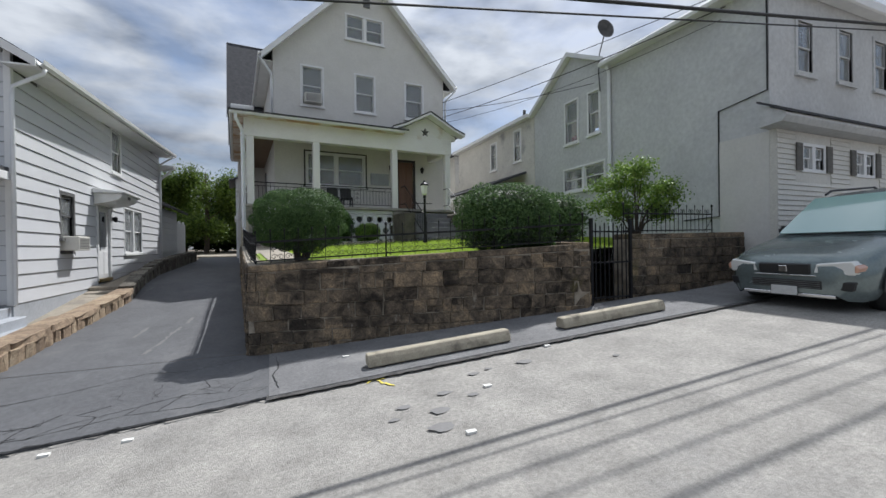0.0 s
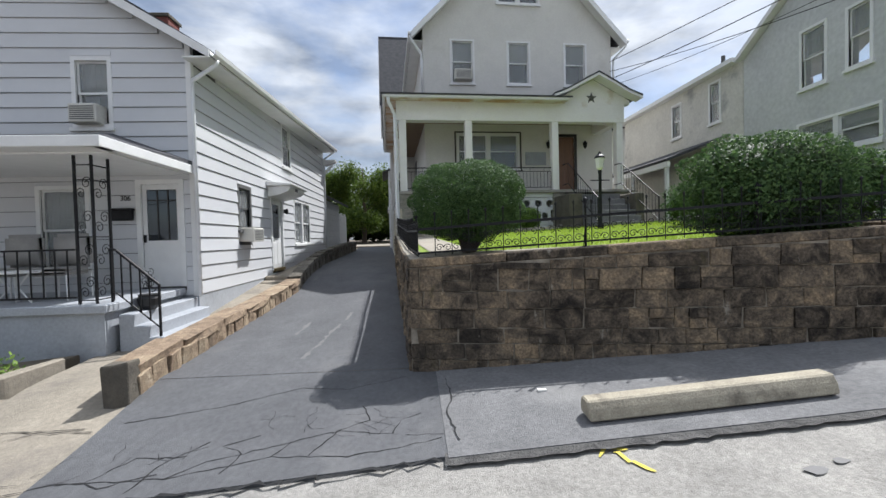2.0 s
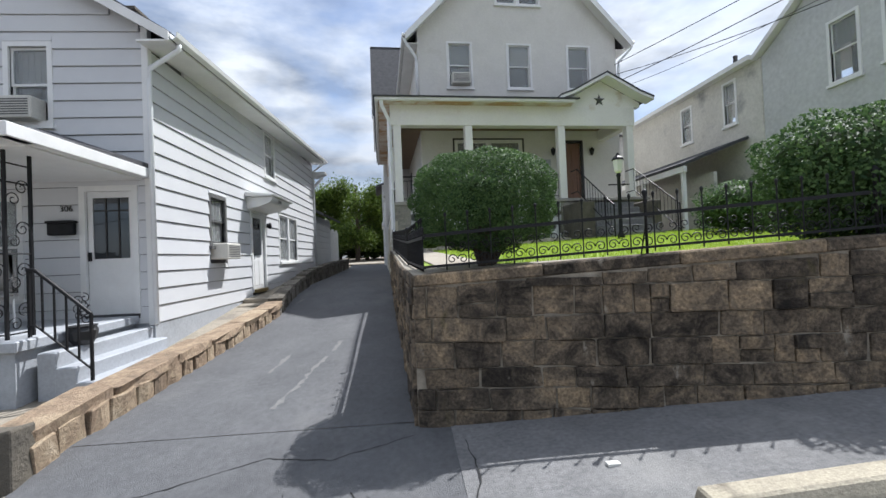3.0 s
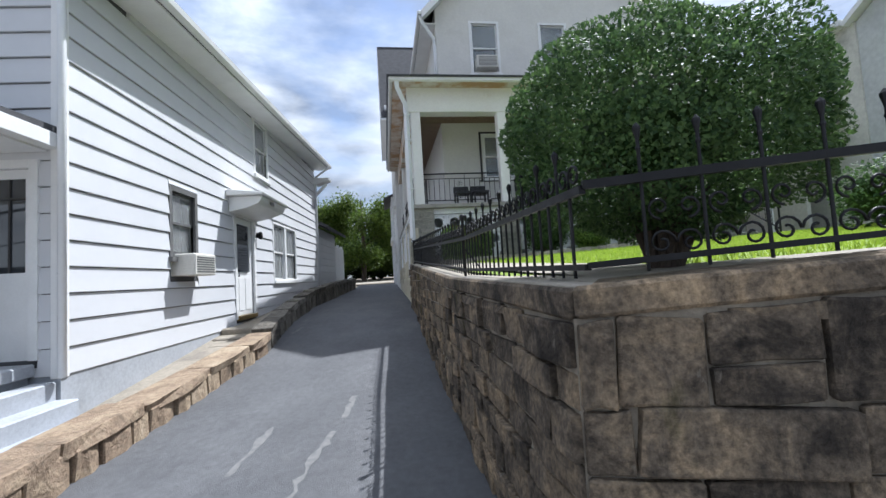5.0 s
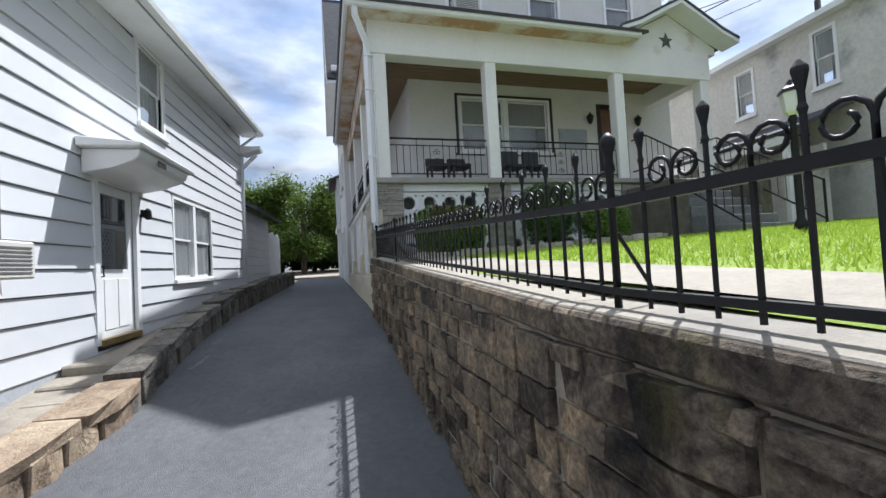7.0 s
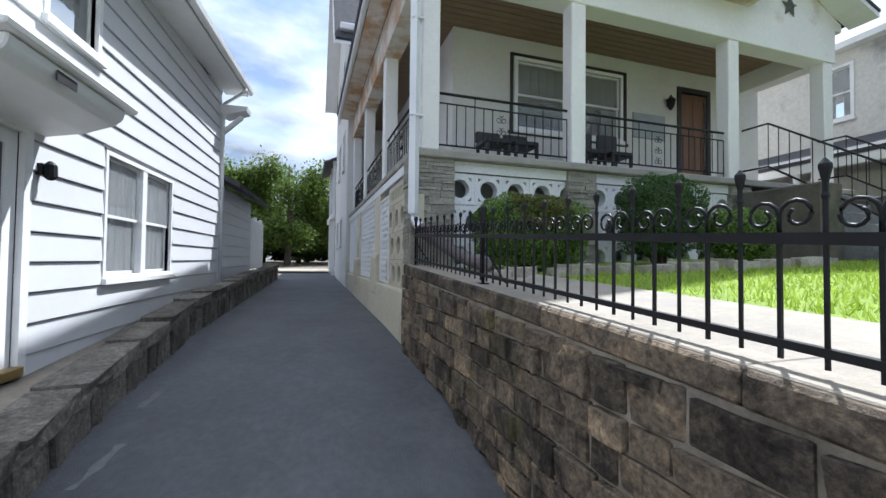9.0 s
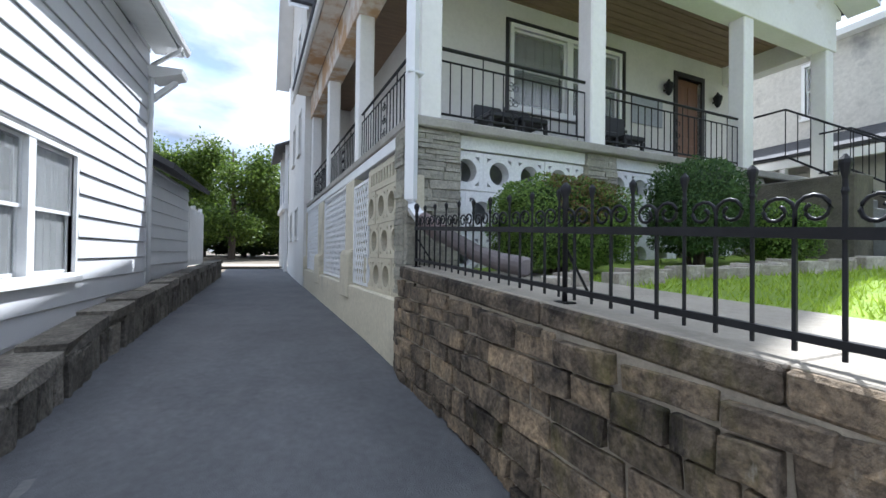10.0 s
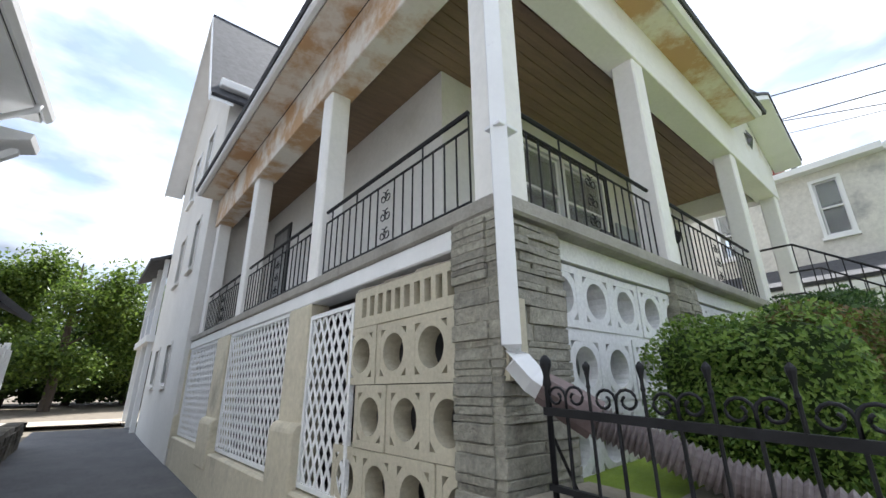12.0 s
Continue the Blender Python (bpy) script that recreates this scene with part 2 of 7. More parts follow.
M["lattice"] = mat("white_lattice", (0.82, 0.82, 0.81), (0.76, 0.76, 0.75), 3, 0.5)
M["iron"] = mat("black_iron", (0.018, 0.018, 0.020), (0.010, 0.010, 0.011), 9, 0.5, spec=0.22)
M["roof"] = mat("dark_shingle", (0.075, 0.075, 0.082), (0.045, 0.046, 0.05), 6, 0.92, 0.006, 60)
M["slab"] = mat("porch_slab", (0.36, 0.34, 0.30), (0.25, 0.235, 0.205), 3, 0.9, 0.006, 60)
M["grey_paint"] = mat("grey_porch_paint", (0.40, 0.42, 0.45), (0.33, 0.345, 0.37), 2, 0.65, 0.002, 50, stain=(0.26, 0.27, 0.28), sscale=1.3)
M["glass"] = glass_mat("window_glass", (0.035, 0.04, 0.045))
M["curtain"] = mat("curtain", (0.30, 0.295, 0.28), (0.19, 0.19, 0.185), 9, 0.9, stretch=(6, 6, 0.3))
M["screen"] = mat("insect_screen", (0.16, 0.155, 0.14), (0.11, 0.105, 0.095), 8, 0.8)
M["ac"] = mat("ac_plastic", (0.66, 0.64, 0.58), (0.56, 0.545, 0.50), 4, 0.55)
M["ac_dark"] = mat("ac_grille", (0.15, 0.15, 0.145), (0.09, 0.09, 0.09), 8, 0.6)
M["downspout"] = mat("white_downspout", (0.78, 0.79, 0.80), (0.72, 0.73, 0.74), 3, 0.35, grain=0.02, stain=(0.55, 0.53, 0.48), sscale=2.5, swidth=(0.66, 0.8))
M["hose"] = mat("corrugated_pipe", (0.23, 0.20, 0.195), (0.15, 0.125, 0.122), 5, 0.6)
M["brown_pipe"] = mat("brown_boot", (0.20, 0.15, 0.14), (0.14, 0.10, 0.095), 5, 0.6)
M["door_wood"] = mat("stained_door", (0.21, 0.105, 0.062), (0.14, 0.072, 0.044), 3, 0.45, stretch=(8, 8, 0.6))
# dark frames, and the near-black sheets that stand in for unlit spaces
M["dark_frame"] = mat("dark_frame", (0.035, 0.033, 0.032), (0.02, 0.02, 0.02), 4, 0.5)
M["brass"] = mat("brass_sill", (0.42, 0.31, 0.12), (0.30, 0.22, 0.09), 6, 0.4, metal=0.8)
M["grass"] = mat("lawn_base", (0.25, 0.34, 0.035), (0.17, 0.25, 0.03), 3, 0.95, 0.02, 60)
M["soil"] = mat("bare_soil", (0.19, 0.155, 0.11), (0.12, 0.10, 0.075), 4, 0.97, 0.02, 40)
M["blade"] = leaf_mat("grass_blade", (0.25, 0.36, 0.03), (0.42, 0.53, 0.08), 0.7)
M["bush_leaf"] = leaf_mat("bush_leaf", (0.028, 0.066, 0.022), (0.125, 0.205, 0.065), 0.55)
M["box_leaf"] = leaf_mat("clipped_leaf", (0.06, 0.13, 0.02), (0.25, 0.36, 0.075), 0.42)
M["brown_leaf"] = leaf_mat("scorched_leaf", (0.11, 0.075, 0.03), (0.22, 0.15, 0.06), 0.6)
M["tree_leaf"] = leaf_mat("tree_leaf", (0.03, 0.062, 0.01), (0.165, 0.235, 0.04), 0.42)
# leaf tone with shade put in, for undergrowth and bush interiors
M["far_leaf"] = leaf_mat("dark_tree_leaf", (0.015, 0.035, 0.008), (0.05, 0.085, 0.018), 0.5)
M["bark"] = mat("bark", (0.10, 0.075, 0.055), (0.055, 0.042, 0.032), 9, 0.95, 0.02, 30, stretch=(1, 1, 0.25))
M["rb_stucco"] = mat("pale_stucco", (0.60, 0.605, 0.60), (0.52, 0.525, 0.525), 0.7, 0.93, 0.006, 60, stain=(0.42, 0.42, 0.415), sscale=0.45, swidth=(0.56, 0.8))
M["rb_dirty"] = mat("stained_stucco", (0.66, 0.64, 0.58), (0.55, 0.53, 0.48), 1.0, 0.93, 0.006, 60, stain=(0.26, 0.255, 0.25), sscale=0.8, swidth=(0.58, 0.75))
M["car_paint"] = mat("grey_green_car_paint", (0.20, 0.235, 0.235), (0.18, 0.215, 0.215), 2, 0.22, metal=0.5)
M["car_plastic"] = mat("black_plastic", (0.02, 0.02, 0.021), (0.014, 0.014, 0.015), 4, 0.5)
M["tyre"] = mat("tyre_rubber", (0.022, 0.022, 0.022), (0.015, 0.015, 0.015), 8, 0.85)
M["chrome"] = mat("bright_metal", (0.62, 0.63, 0.64), (0.5, 0.5, 0.51), 5, 0.2, metal=1.0)
M["windscreen"] = glass_mat("windscreen_with_sunshade", (0.30, 0.46, 0.43), 0.06)
M["headlamp"] = glass_mat("headlamp_lens", (0.66, 0.66, 0.63), 0.06)
M["amber"] = glass_mat("amber_lens", (0.55, 0.30, 0.20), 0.1)
M["plate"] = mat("plate", (0.62, 0.62, 0.60), (0.5, 0.5, 0.5), 12, 0.5)
M["yellow"] = mat("yellow_spray_paint", (0.68, 0.56, 0.06), (0.50, 0.42, 0.09), 20, 0.8)
M["dark_patch"] = mat("tar_crack", (0.016, 0.016, 0.017), (0.010, 0.010, 0.010), 9, 0.9)
M["pale_mark"] = mat("pale_scuff", (0.19, 0.187, 0.18), (0.12, 0.12, 0.12), 22, 0.9)
M["cable"] = mat("black_cable", (0.012, 0.012, 0.012), (0.01, 0.01, 0.01), 4, 0.6)
M["cushion"] = mat("grey_cushion", (0.36, 0.345, 0.325), (0.29, 0.28, 0.265), 5, 0.9, 0.004, 40)
M["brick"] = mat("red_brick", (0.22, 0.07, 0.055), (0.15, 0.05, 0.04), 12, 0.9, 0.004, 60)
M["vinyl"] = mat("cream_vinyl", (0.66, 0.64, 0.58), (0.60, 0.58, 0.53), 2, 0.5)
M["rubble"] = stone_mat("rubble", [(0.28, 0.25, 0.205), (0.43, 0.39, 0.325), (0.60, 0.56, 0.48)])
M["rough_edge"] = mat("crumbling_asphalt", (0.13, 0.125, 0.118), (0.045, 0.043, 0.042), 9, 0.95, 0.05, 26, grain=0.3)
M["litter"] = mat("paper", (0.75, 0.74, 0.7), (0.68, 0.67, 0.63), 8, 0.8)


# ---- builders ----
def box(bm, x0, x1, y0, y1, z0, z1):
    v = [bm.verts.new((x, y, z)) for z in (z0, z1) for x, y in ((x0, y0), (x1, y0), (x1, y1), (x0, y1))]
    for f in ((0, 3, 2, 1), (4, 5, 6, 7), (0, 1, 5, 4), (1, 2, 6, 5), (2, 3, 7, 6), (3, 0, 4, 7)):
        bm.faces.new([v[i] for i in f])
    return v


def prism(bm, pts, fn, d0, d1):
    """Extrude an outline; fn(a, b, d) gives the place of outline point (a, b) at depth d."""
    lo = [bm.verts.new(fn(a, b, d0)) for a, b in pts]
    hi = [bm.verts.new(fn(a, b, d1)) for a, b in pts]
    n = len(pts)
    bm.faces.new(lo[::-1])
    bm.faces.new(hi)
    for i in range(n):
        bm.faces.new((lo[i], lo[(i + 1) % n], hi[(i + 1) % n], hi[i]))
    return lo + hi


def tube(bm, path, r, n=8, caps=True):
    """A round bar along a list of points; r may be one radius or one for each point."""
    path = [Vector(p) for p in path]
    rs = r if isinstance(r, (list, tuple)) else [r] * len(path)
    rings = []
    for i, p in enumerate(path):
        d = (path[min(i + 1, len(path) - 1)] - path[max(i - 1, 0)]).normalized()
        side = d.cross(Vector((0, 0, 1)))
        if side.length < 0.05:
            side = d.cross(Vector((0, 1, 0)))
        side.normalize()
        up = side.cross(d)
        rings.append([bm.verts.new(p + (side * math.cos(2 * math.pi * k / n) + up * math.sin(2 * math.pi * k / n)) * rs[i]) for k in range(n)])
    for a, b in zip(rings, rings[1:]):
        for k in range(n):
            bm.faces.new((a[k], a[(k + 1) % n], b[(k + 1) % n], b[k]))
    if caps:
        bm.faces.new(rings[0][::-1])
        bm.faces.new(rings[-1])


def lathe(bm, profile, cx=0.0, cy=0.0, n=14):
    """A turned shape about an upright axis from (radius, height) pairs."""
    rings = [[bm.verts.new((cx + r * math.cos(2 * math.pi * k / n), cy + r * math.sin(2 * math.pi * k / n), z)) for k in range(n)] for r, z in profile]
    for a, b in zip(rings, rings[1:]):
        for k in range(n):
            bm.faces.new((a[k], a[(k + 1) % n], b[(k + 1) % n], b[k]))
    bm.faces.new(rings[0][::-1])
    bm.faces.new(rings[-1])


def bevel(bm, w, seg=1):
    bmesh.ops.bevel(bm, geom=bm.edges[:], offset=w, segments=seg, affect="EDGES", clamp_overlap=True)


def mesh_of(bm, name, material, smooth=False):
    bmesh.ops.recalc_face_normals(bm, faces=bm.faces)
    me = bpy.data.meshes.new(name)
    bm.to_mesh(me)
    bm.free()
    me.materials.append(material)
    if smooth:
        for p in me.polygons:
            p.use_smooth = True
    return me


def part(name, bm, material, parent, label="", smooth=False):
    ob = new(name, mesh_of(bm, name, material, smooth) if isinstance(bm, bmesh.types.BMesh) else bm)
    ob.parent = parent
    return tagged(ob, label) if label else ob


def solo(name, bm, material, label="", category="", kind="", group="", smooth=False):
    ob = new(name, mesh_of(bm, name, material, smooth) if isinstance(bm, bmesh.types.BMesh) else bm)
    return tagged(ob, label, category, group, kind)


def thing(name, m, label, category, group="", kind=""):
    ob = new(name)
    ob.matrix_world = m
    ob.empty_display_size = 0.1
    return tagged(ob, label, category, group, kind)


def boxpart(name, dims, material, parent, bev=0.0, label=""):
    bm = bmesh.new()
    box(bm, *dims)
    if bev:
        bevel(bm, bev)
    return part(name, bm, material, parent, label)


def wall_cells(bm, axis, d0, d1, a0, a1, z0, z1, holes):
    """A wall of thickness d0..d1 along an axis, with rectangular holes (a0, a1, z0, z1) through it."""
    av = sorted({a0, a1, *[h for o in holes for h in o[:2]]})
    zv = sorted({z0, z1, *[h for o in holes for h in o[2:]]})
    fn = (lambda a, z, d: (a, d, z)) if axis == "x" else (lambda a, z, d: (d, a, z))
    inside = lambda i, j: 0 <= i < len(av) - 1 and 0 <= j < len(zv) - 1 and not any(o[0] <= (av[i] + av[i + 1]) / 2 <= o[1] and o[2] <= (zv[j] + zv[j + 1]) / 2 <= o[3] for o in holes)
    cache = {}

    def vert(i, j, d):
        k = (i, j, d)
        if k not in cache:
            cache[k] = bm.verts.new(fn(av[i], zv[j], d))
        return cache[k]

    for i in range(len(av) - 1):
        for j in range(len(zv) - 1):
            if not inside(i, j):
                continue
            for d in (d0, d1):
                bm.faces.new([vert(i, j, d), vert(i + 1, j, d), vert(i + 1, j + 1, d), vert(i, j + 1, d)])
            for di, dj, p, q in ((-1, 0, (i, j), (i, j + 1)), (1, 0, (i + 1, j), (i + 1, j + 1)), (0, -1, (i, j), (i + 1, j)), (0, 1, (i, j + 1), (i + 1, j + 1))):
                if not inside(i + di, j + dj):
                    bm.faces.new([vert(*p, d0), vert(*q, d0), vert(*q, d1), vert(*p, d1)])


def sash_window(name, parent, axis, d, out, a0, a1, z0, z1, frame_mat, label, blind=0.55, trim=0.07, sill=True, mull=False, kind_thing=False, split=0.5):
    """A double-hung window in an opening of a wall whose outer face is at d; out is the way outwards, +1 or -1."""
    fn = (lambda a, z, k: (a, d + out * k, z)) if axis == "x" else (lambda a, z, k: (d + out * k, a, z))

    def bx(bm, p0, p1, q0, q1, k0, k1):
        c = [fn(p0, q0, k0), fn(p1, q1, k1)]
        lo = [min(c[0][i], c[1][i]) for i in range(3)]
        hi = [max(c[0][i], c[1][i]) for i in range(3)]
        box(bm, lo[0], hi[0], lo[1], hi[1], lo[2], hi[2])

    win = new(name)
    win.parent = parent
    tagged(win, label)
    if parent is None:
        tagged(win, label, "window", kind="structure")
    bm = bmesh.new()
    t = trim
    bx(bm, a0 - t, a0, z0 - t, z1 + t, -0.06, 0.025)
    bx(bm, a1, a1 + t, z0 - t, z1 + t, -0.06, 0.025)
    bx(bm, a0, a1, z1, z1 + t, -0.06, 0.027)
    bx(bm, a0, a1, z0 - t, z0, -0.06, 0.027)
    part("frame", bm, frame_mat, win)
    if sill:
        bm = bmesh.new()
        bx(bm, a0 - t - 0.03, a1 + t + 0.03, z0 - t - 0.05, z0 - t + 0.012, -0.02, 0.07)
        part("sill", bm, frame_mat, win)
    bays = [(a0, a1)] if not mull else [(a0, (a0 + a1) / 2 - 0.06), ((a0 + a1) / 2 + 0.06, a1)]
    if mull:
        bm = bmesh.new()
        bx(bm, bays[0][1], bays[1][0], z0, z1, -0.06, 0.022)
        part("mullion", bm, frame_mat, win)
    for b0, b1 in bays:
        zm = z0 + (z1 - z0) * split
        for q0, q1, k in ((z0, zm + 0.02, -0.05), (zm - 0.02, z1, -0.025)):
            s = 0.035
            bm = bmesh.new()
            bx(bm, b0, b0 + s, q0, q1, k - 0.025, k)
            bx(bm, b1 - s, b1, q0, q1, k - 0.025, k)
            bx(bm, b0 + s, b1 - s, q0, q0 + s, k - 0.025, k)
            bx(bm, b0 + s, b1 - s, q1 - s, q1, k - 0.025, k)
            sh = part("sash", bm, frame_mat, win)
            bm = bmesh.new()
            bx(bm, b0 + s, b1 - s, q0 + s, q1 - s, k - 0.018, k - 0.012)
            part("pane", bm, M["pane"], sh)
        if blind:
            bm = bmesh.new()
            n = 12
            zb = z1 - (z1 - z0) * blind
            for i in range(n):
                p0, p1 = b0 + (b1 - b0) * i / n, b0 + (b1 - b0) * (i + 1) / n
                bx(bm, p0, p1, zb, z1, -0.16 - 0.012 * (i % 2), -0.15 - 0.012 * (i % 2))
            part("curtain", bm, M["curtain"], win, "grey curtain behind the glass")
    # near-black sheet added behind the sashes in place of an unlit room
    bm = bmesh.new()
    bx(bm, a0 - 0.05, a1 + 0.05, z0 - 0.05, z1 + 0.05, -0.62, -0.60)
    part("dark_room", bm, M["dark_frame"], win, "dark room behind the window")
    return win


M["pane"] = bpy.data.materials.new("clear_pane")
M["pane"].use_nodes = True
_b = M["pane"].node_tree.nodes["Principled BSDF"]
_b.inputs["Base Color"].default_value = (0.9, 0.93, 0.93, 1)
_b.inputs["Roughness"].default_value = 0.02
_b.inputs["Transmission Weight"].default_value = 0.85
_b.inputs["IOR"].default_value = 1.45


def ac_unit(name, parent_m, w, h, d, label):
    """A window air conditioner; local x along the wall, y outwards (negative), z up."""
    ob = thing(name, parent_m, label, "air conditioner", "window air conditioners")
    bm = bmesh.new()
    box(bm, -w / 2, w / 2, -d, 0.05, 0, h)
    bevel(bm, 0.015)
    part("case", bm, M["ac"], ob)
    for i in range(7):
        z = h * (0.14 + 0.11 * i)
        boxpart("slat", (-w * 0.42, w * 0.42, -d - 0.006, -d + 0.01, z, z + h * 0.05), M["ac_dark"], ob)
    return ob


DRV_Y = [4, 7, 10.5, 12.5, 14.2, 17, 21, 27, 34, 60]
DRV_Z = [0.15, 0.36, 0.53, 0.76, 0.98, 1.10, 1.18, 1.32, 1.62, 2.1]
BANK_Z = [0.15, 0.36, 0.53, 0.76, 0.98, 1.22, 1.45, 1.65, 1.8, 2.1]


def bank(y):
    """How far the strip along the white house lies above the driveway."""
    return float(np.interp(y, DRV_Y, BANK_Z)) - float(np.interp(y, DRV_Y, DRV_Z))



def gz(x, y):
    """Height of the ground."""
    st = 0.47 + 0.085 * (x + 0.15)
    dv = float(np.interp(y, DRV_Y, DRV_Z))
    w = min(max((y - 5.2) / 2.2, 0), 1) * min(max((-1.2 - x) / 0.4, 0), 1)
    return st * (1 - w) + dv * w


# ---- ground ----
def sheet(name, fn, a0, a1, b0, b1, na, nb, off, material, label, category="", kind="structure", thick=0.0):
    """A sheet over the ground: fn(a, b) gives x, y; off is its height over the ground."""
    bm = bmesh.new()
    g = [[None] * (nb + 1) for _ in range(na + 1)]
    for i in range(na + 1):
        for j in range(nb + 1):
            x, y = fn(a0 + (a1 - a0) * i / na, b0 + (b1 - b0) * j / nb)
            g[i][j] = bm.verts.new((x, y, gz(x, y) + (off(x, y) if callable(off) else off)))
    for i in range(na):
        for j in range(nb):
            bm.faces.new((g[i][j], g[i + 1][j], g[i + 1][j + 1], g[i][j + 1]))
    if thick:
        rim = [e for e in bm.edges if len(e.link_faces) == 1]
        r = bmesh.ops.extrude_edge_only(bm, edges=rim)
        bmesh.ops.translate(bm, verts=[v for v in r["geom"] if isinstance(v, bmesh.types.BMVert)], vec=(0, 0, -thick))
    return solo(name, bm, material, label, category, kind, smooth=not thick)


def far_grid(lo, hi, near0, near1, step):
    v = list(np.arange(near0, near1 + 0.01, step))
    return [lo, lo * 0.35, near0 - 20, near0 - 6] + v + [near1 + 6, near1 + 20, hi * 0.35, hi]


def gfar(x, y):
    return gz(min(max(x, -18), 24), min(max(y, -12), 60))


bm = bmesh.new()
gx, gy = far_grid(-900, 900, -16, 24, 0.8), far_grid(-900, 900, -12, 60, 0.8)
gv = [[bm.verts.new((x, y, gfar(x, y) - 0.10)) for y in gy] for x in gx]
for i in range(len(gx) - 1):
    for j in range(len(gy) - 1):
        bm.faces.new((gv[i][j], gv[i + 1][j], gv[i + 1][j + 1], gv[i][j + 1]))
solo("ground", bm, M["soil"], "bare brown earth under the whole street and yards", "ground", "structure", smooth=True)

# street edge and wall lines
A, B = Vector((-1.55, 7.32, 0)), Vector((3.85, 6.42, 0))
END = Vector((-2.12, 15.55, 0))
EDGE = lambda x: 5.42 - 0.055 * (x + 1.2)


def kerb_x(y):
    return float(np.interp(y, [5, 7.1, 10.5, 12.4, 16.8, 26, 34], [-4.25, -4.40, -4.40, -4.22, -4.62, -4.95, -5.2]))


def wall_x(y):
    return A.x + (END.x - A.x) * (y - A.y) / (END.y - A.y) if y > A.y else A.x


def house_x(y):
    return wall_x(y) if y < 15.5 else -2.12 - 0.068 * (y - 15.5)


sheet("road", lambda a, b: (a, b + (EDGE(a) - 5.42) * max(0, (b + 2) / 7.42)), -17, 24, -7, 5.42, 90, 40, -0.02, M["road"], "worn pale asphalt street with loose grit", "road")
sheet("pavement", lambda a, b: (a, EDGE(a) - 0.04 + (max(6.1, 7.45 - 0.17 * (a + 1.55)) + 0.2 - EDGE(a)) * b), -1.28, 22, 0, 1, 60, 10, 0.014, M["sidewalk_dark"], "patched dark asphalt sidewalk beside the stone wall", "sidewalk", thick=0.06)
sheet("driveway", lambda a, b: (kerb_x(b) + (-1.24 - kerb_x(b)) * a, b), 0, 1, 5.42, 7.4, 12, 12, 0.008, M["asphalt"], "cracked grey asphalt driveway apron", "driveway", thick=0.05)
sheet("driveway", lambda a, b: (kerb_x(b) - 0.1 + (house_x(b) + 0.12 - kerb_x(b) + 0.1) * a, b), 0, 1, 7.4, 30, 14, 90, 0.012, M["asphalt"], "smooth dark sealed asphalt driveway climbing between houses", "driveway")
sheet("pavement", lambda a, b: (kerb_x(b) + a, b), -14, 0.0, 5.44, 7.15, 50, 6, 0.0, M["concrete"], "stained tan concrete sidewalk with old joints", "sidewalk", thick=0.05)
sheet("pavement", lambda a, b: (-5.75 + (kerb_x(b) + 5.65) * a, b), 0, 1, 7.1, 21.0, 6, 60, lambda x, y: bank(y) + float(np.interp(y, [7.1, 8, 10, 13, 16, 21], [0.0, 0.01, 0.05, 0.08, 0.02, 0.04])), M["concrete"], "narrow concrete strip along the white house", "path")
sheet("pavement", lambda a, b: (a, b), -7.2, -2.5, 31.2, 32.6, 6, 4, 0.03, M["pale_concrete"], "pale concrete pad at the top of the driveway", "pavement")


def strip(name, pts, w, off, material, label, category, kind="structure", jit=0.8, thin=0.25):
    """A thin flat mark lying on the ground along a line, with an uneven width."""
    bm = bmesh.new()
    rows = []
    rnd = random.Random(len(pts) * 7 + int(abs(pts[0][0]) * 100))
    dense = []
    for p, q in zip(pts, pts[1:]):
        n = max(2, int(math.hypot(q[0] - p[0], q[1] - p[1]) / 0.07))
        dense += [(p[0] + (q[0] - p[0]) * i / n, p[1] + (q[1] - p[1]) * i / n) for i in range(n)]
    dense.append(pts[-1])
    for i, (x, y) in enumerate(dense):
        q = dense[min(i + 1, len(dense) - 1)]
        p = dense[max(i - 1, 0)]
        d = Vector((q[0] - p[0], q[1] - p[1], 0)).normalized()
        s = Vector((-d.y, d.x, 0)) * w * rnd.uniform(thin, 1.0) / 2
        jx, jy = rnd.uniform(-1, 1) * w * jit, rnd.uniform(-1, 1) * w * jit
        rows.append([bm.verts.new((x + jx + k * s.x, y + jy + k * s.y, gz(x, y) + off)) for k in (-1, 1)])
    for a, b in zip(rows, rows[1:]):
        bm.faces.new((a[0], b[0], b[1], a[1]))
    return solo(name, bm, material, label, category, kind)


CR = M["dark_patch"]
rnd = random.Random(31)
crazing = []
for cx, cy, n in ((-1.85, 5.95, 13), (-3.75, 5.85, 8), (-2.75, 6.15, 4)):
    for _ in range(n):
        x, y, a = cx + rnd.gauss(0, 0.35), cy + rnd.gauss(0, 0.2), rnd.uniform(0, 6.28)
        run = [(x, y)]
        for _ in range(rnd.randrange(2, 5)):
            a += rnd.uniform(-0.9, 0.9)
            x, y = x + 0.11 * math.cos(a), y + 0.09 * math.sin(a)
            run.append((x, y))
        if all(5.5 < q[1] < 7.0 and abs(q[0] + 1.26) > 0.06 and (q[0] + 1.26) * (run[0][0] + 1.26) > 0 for q in run):
            crazing.append(run)
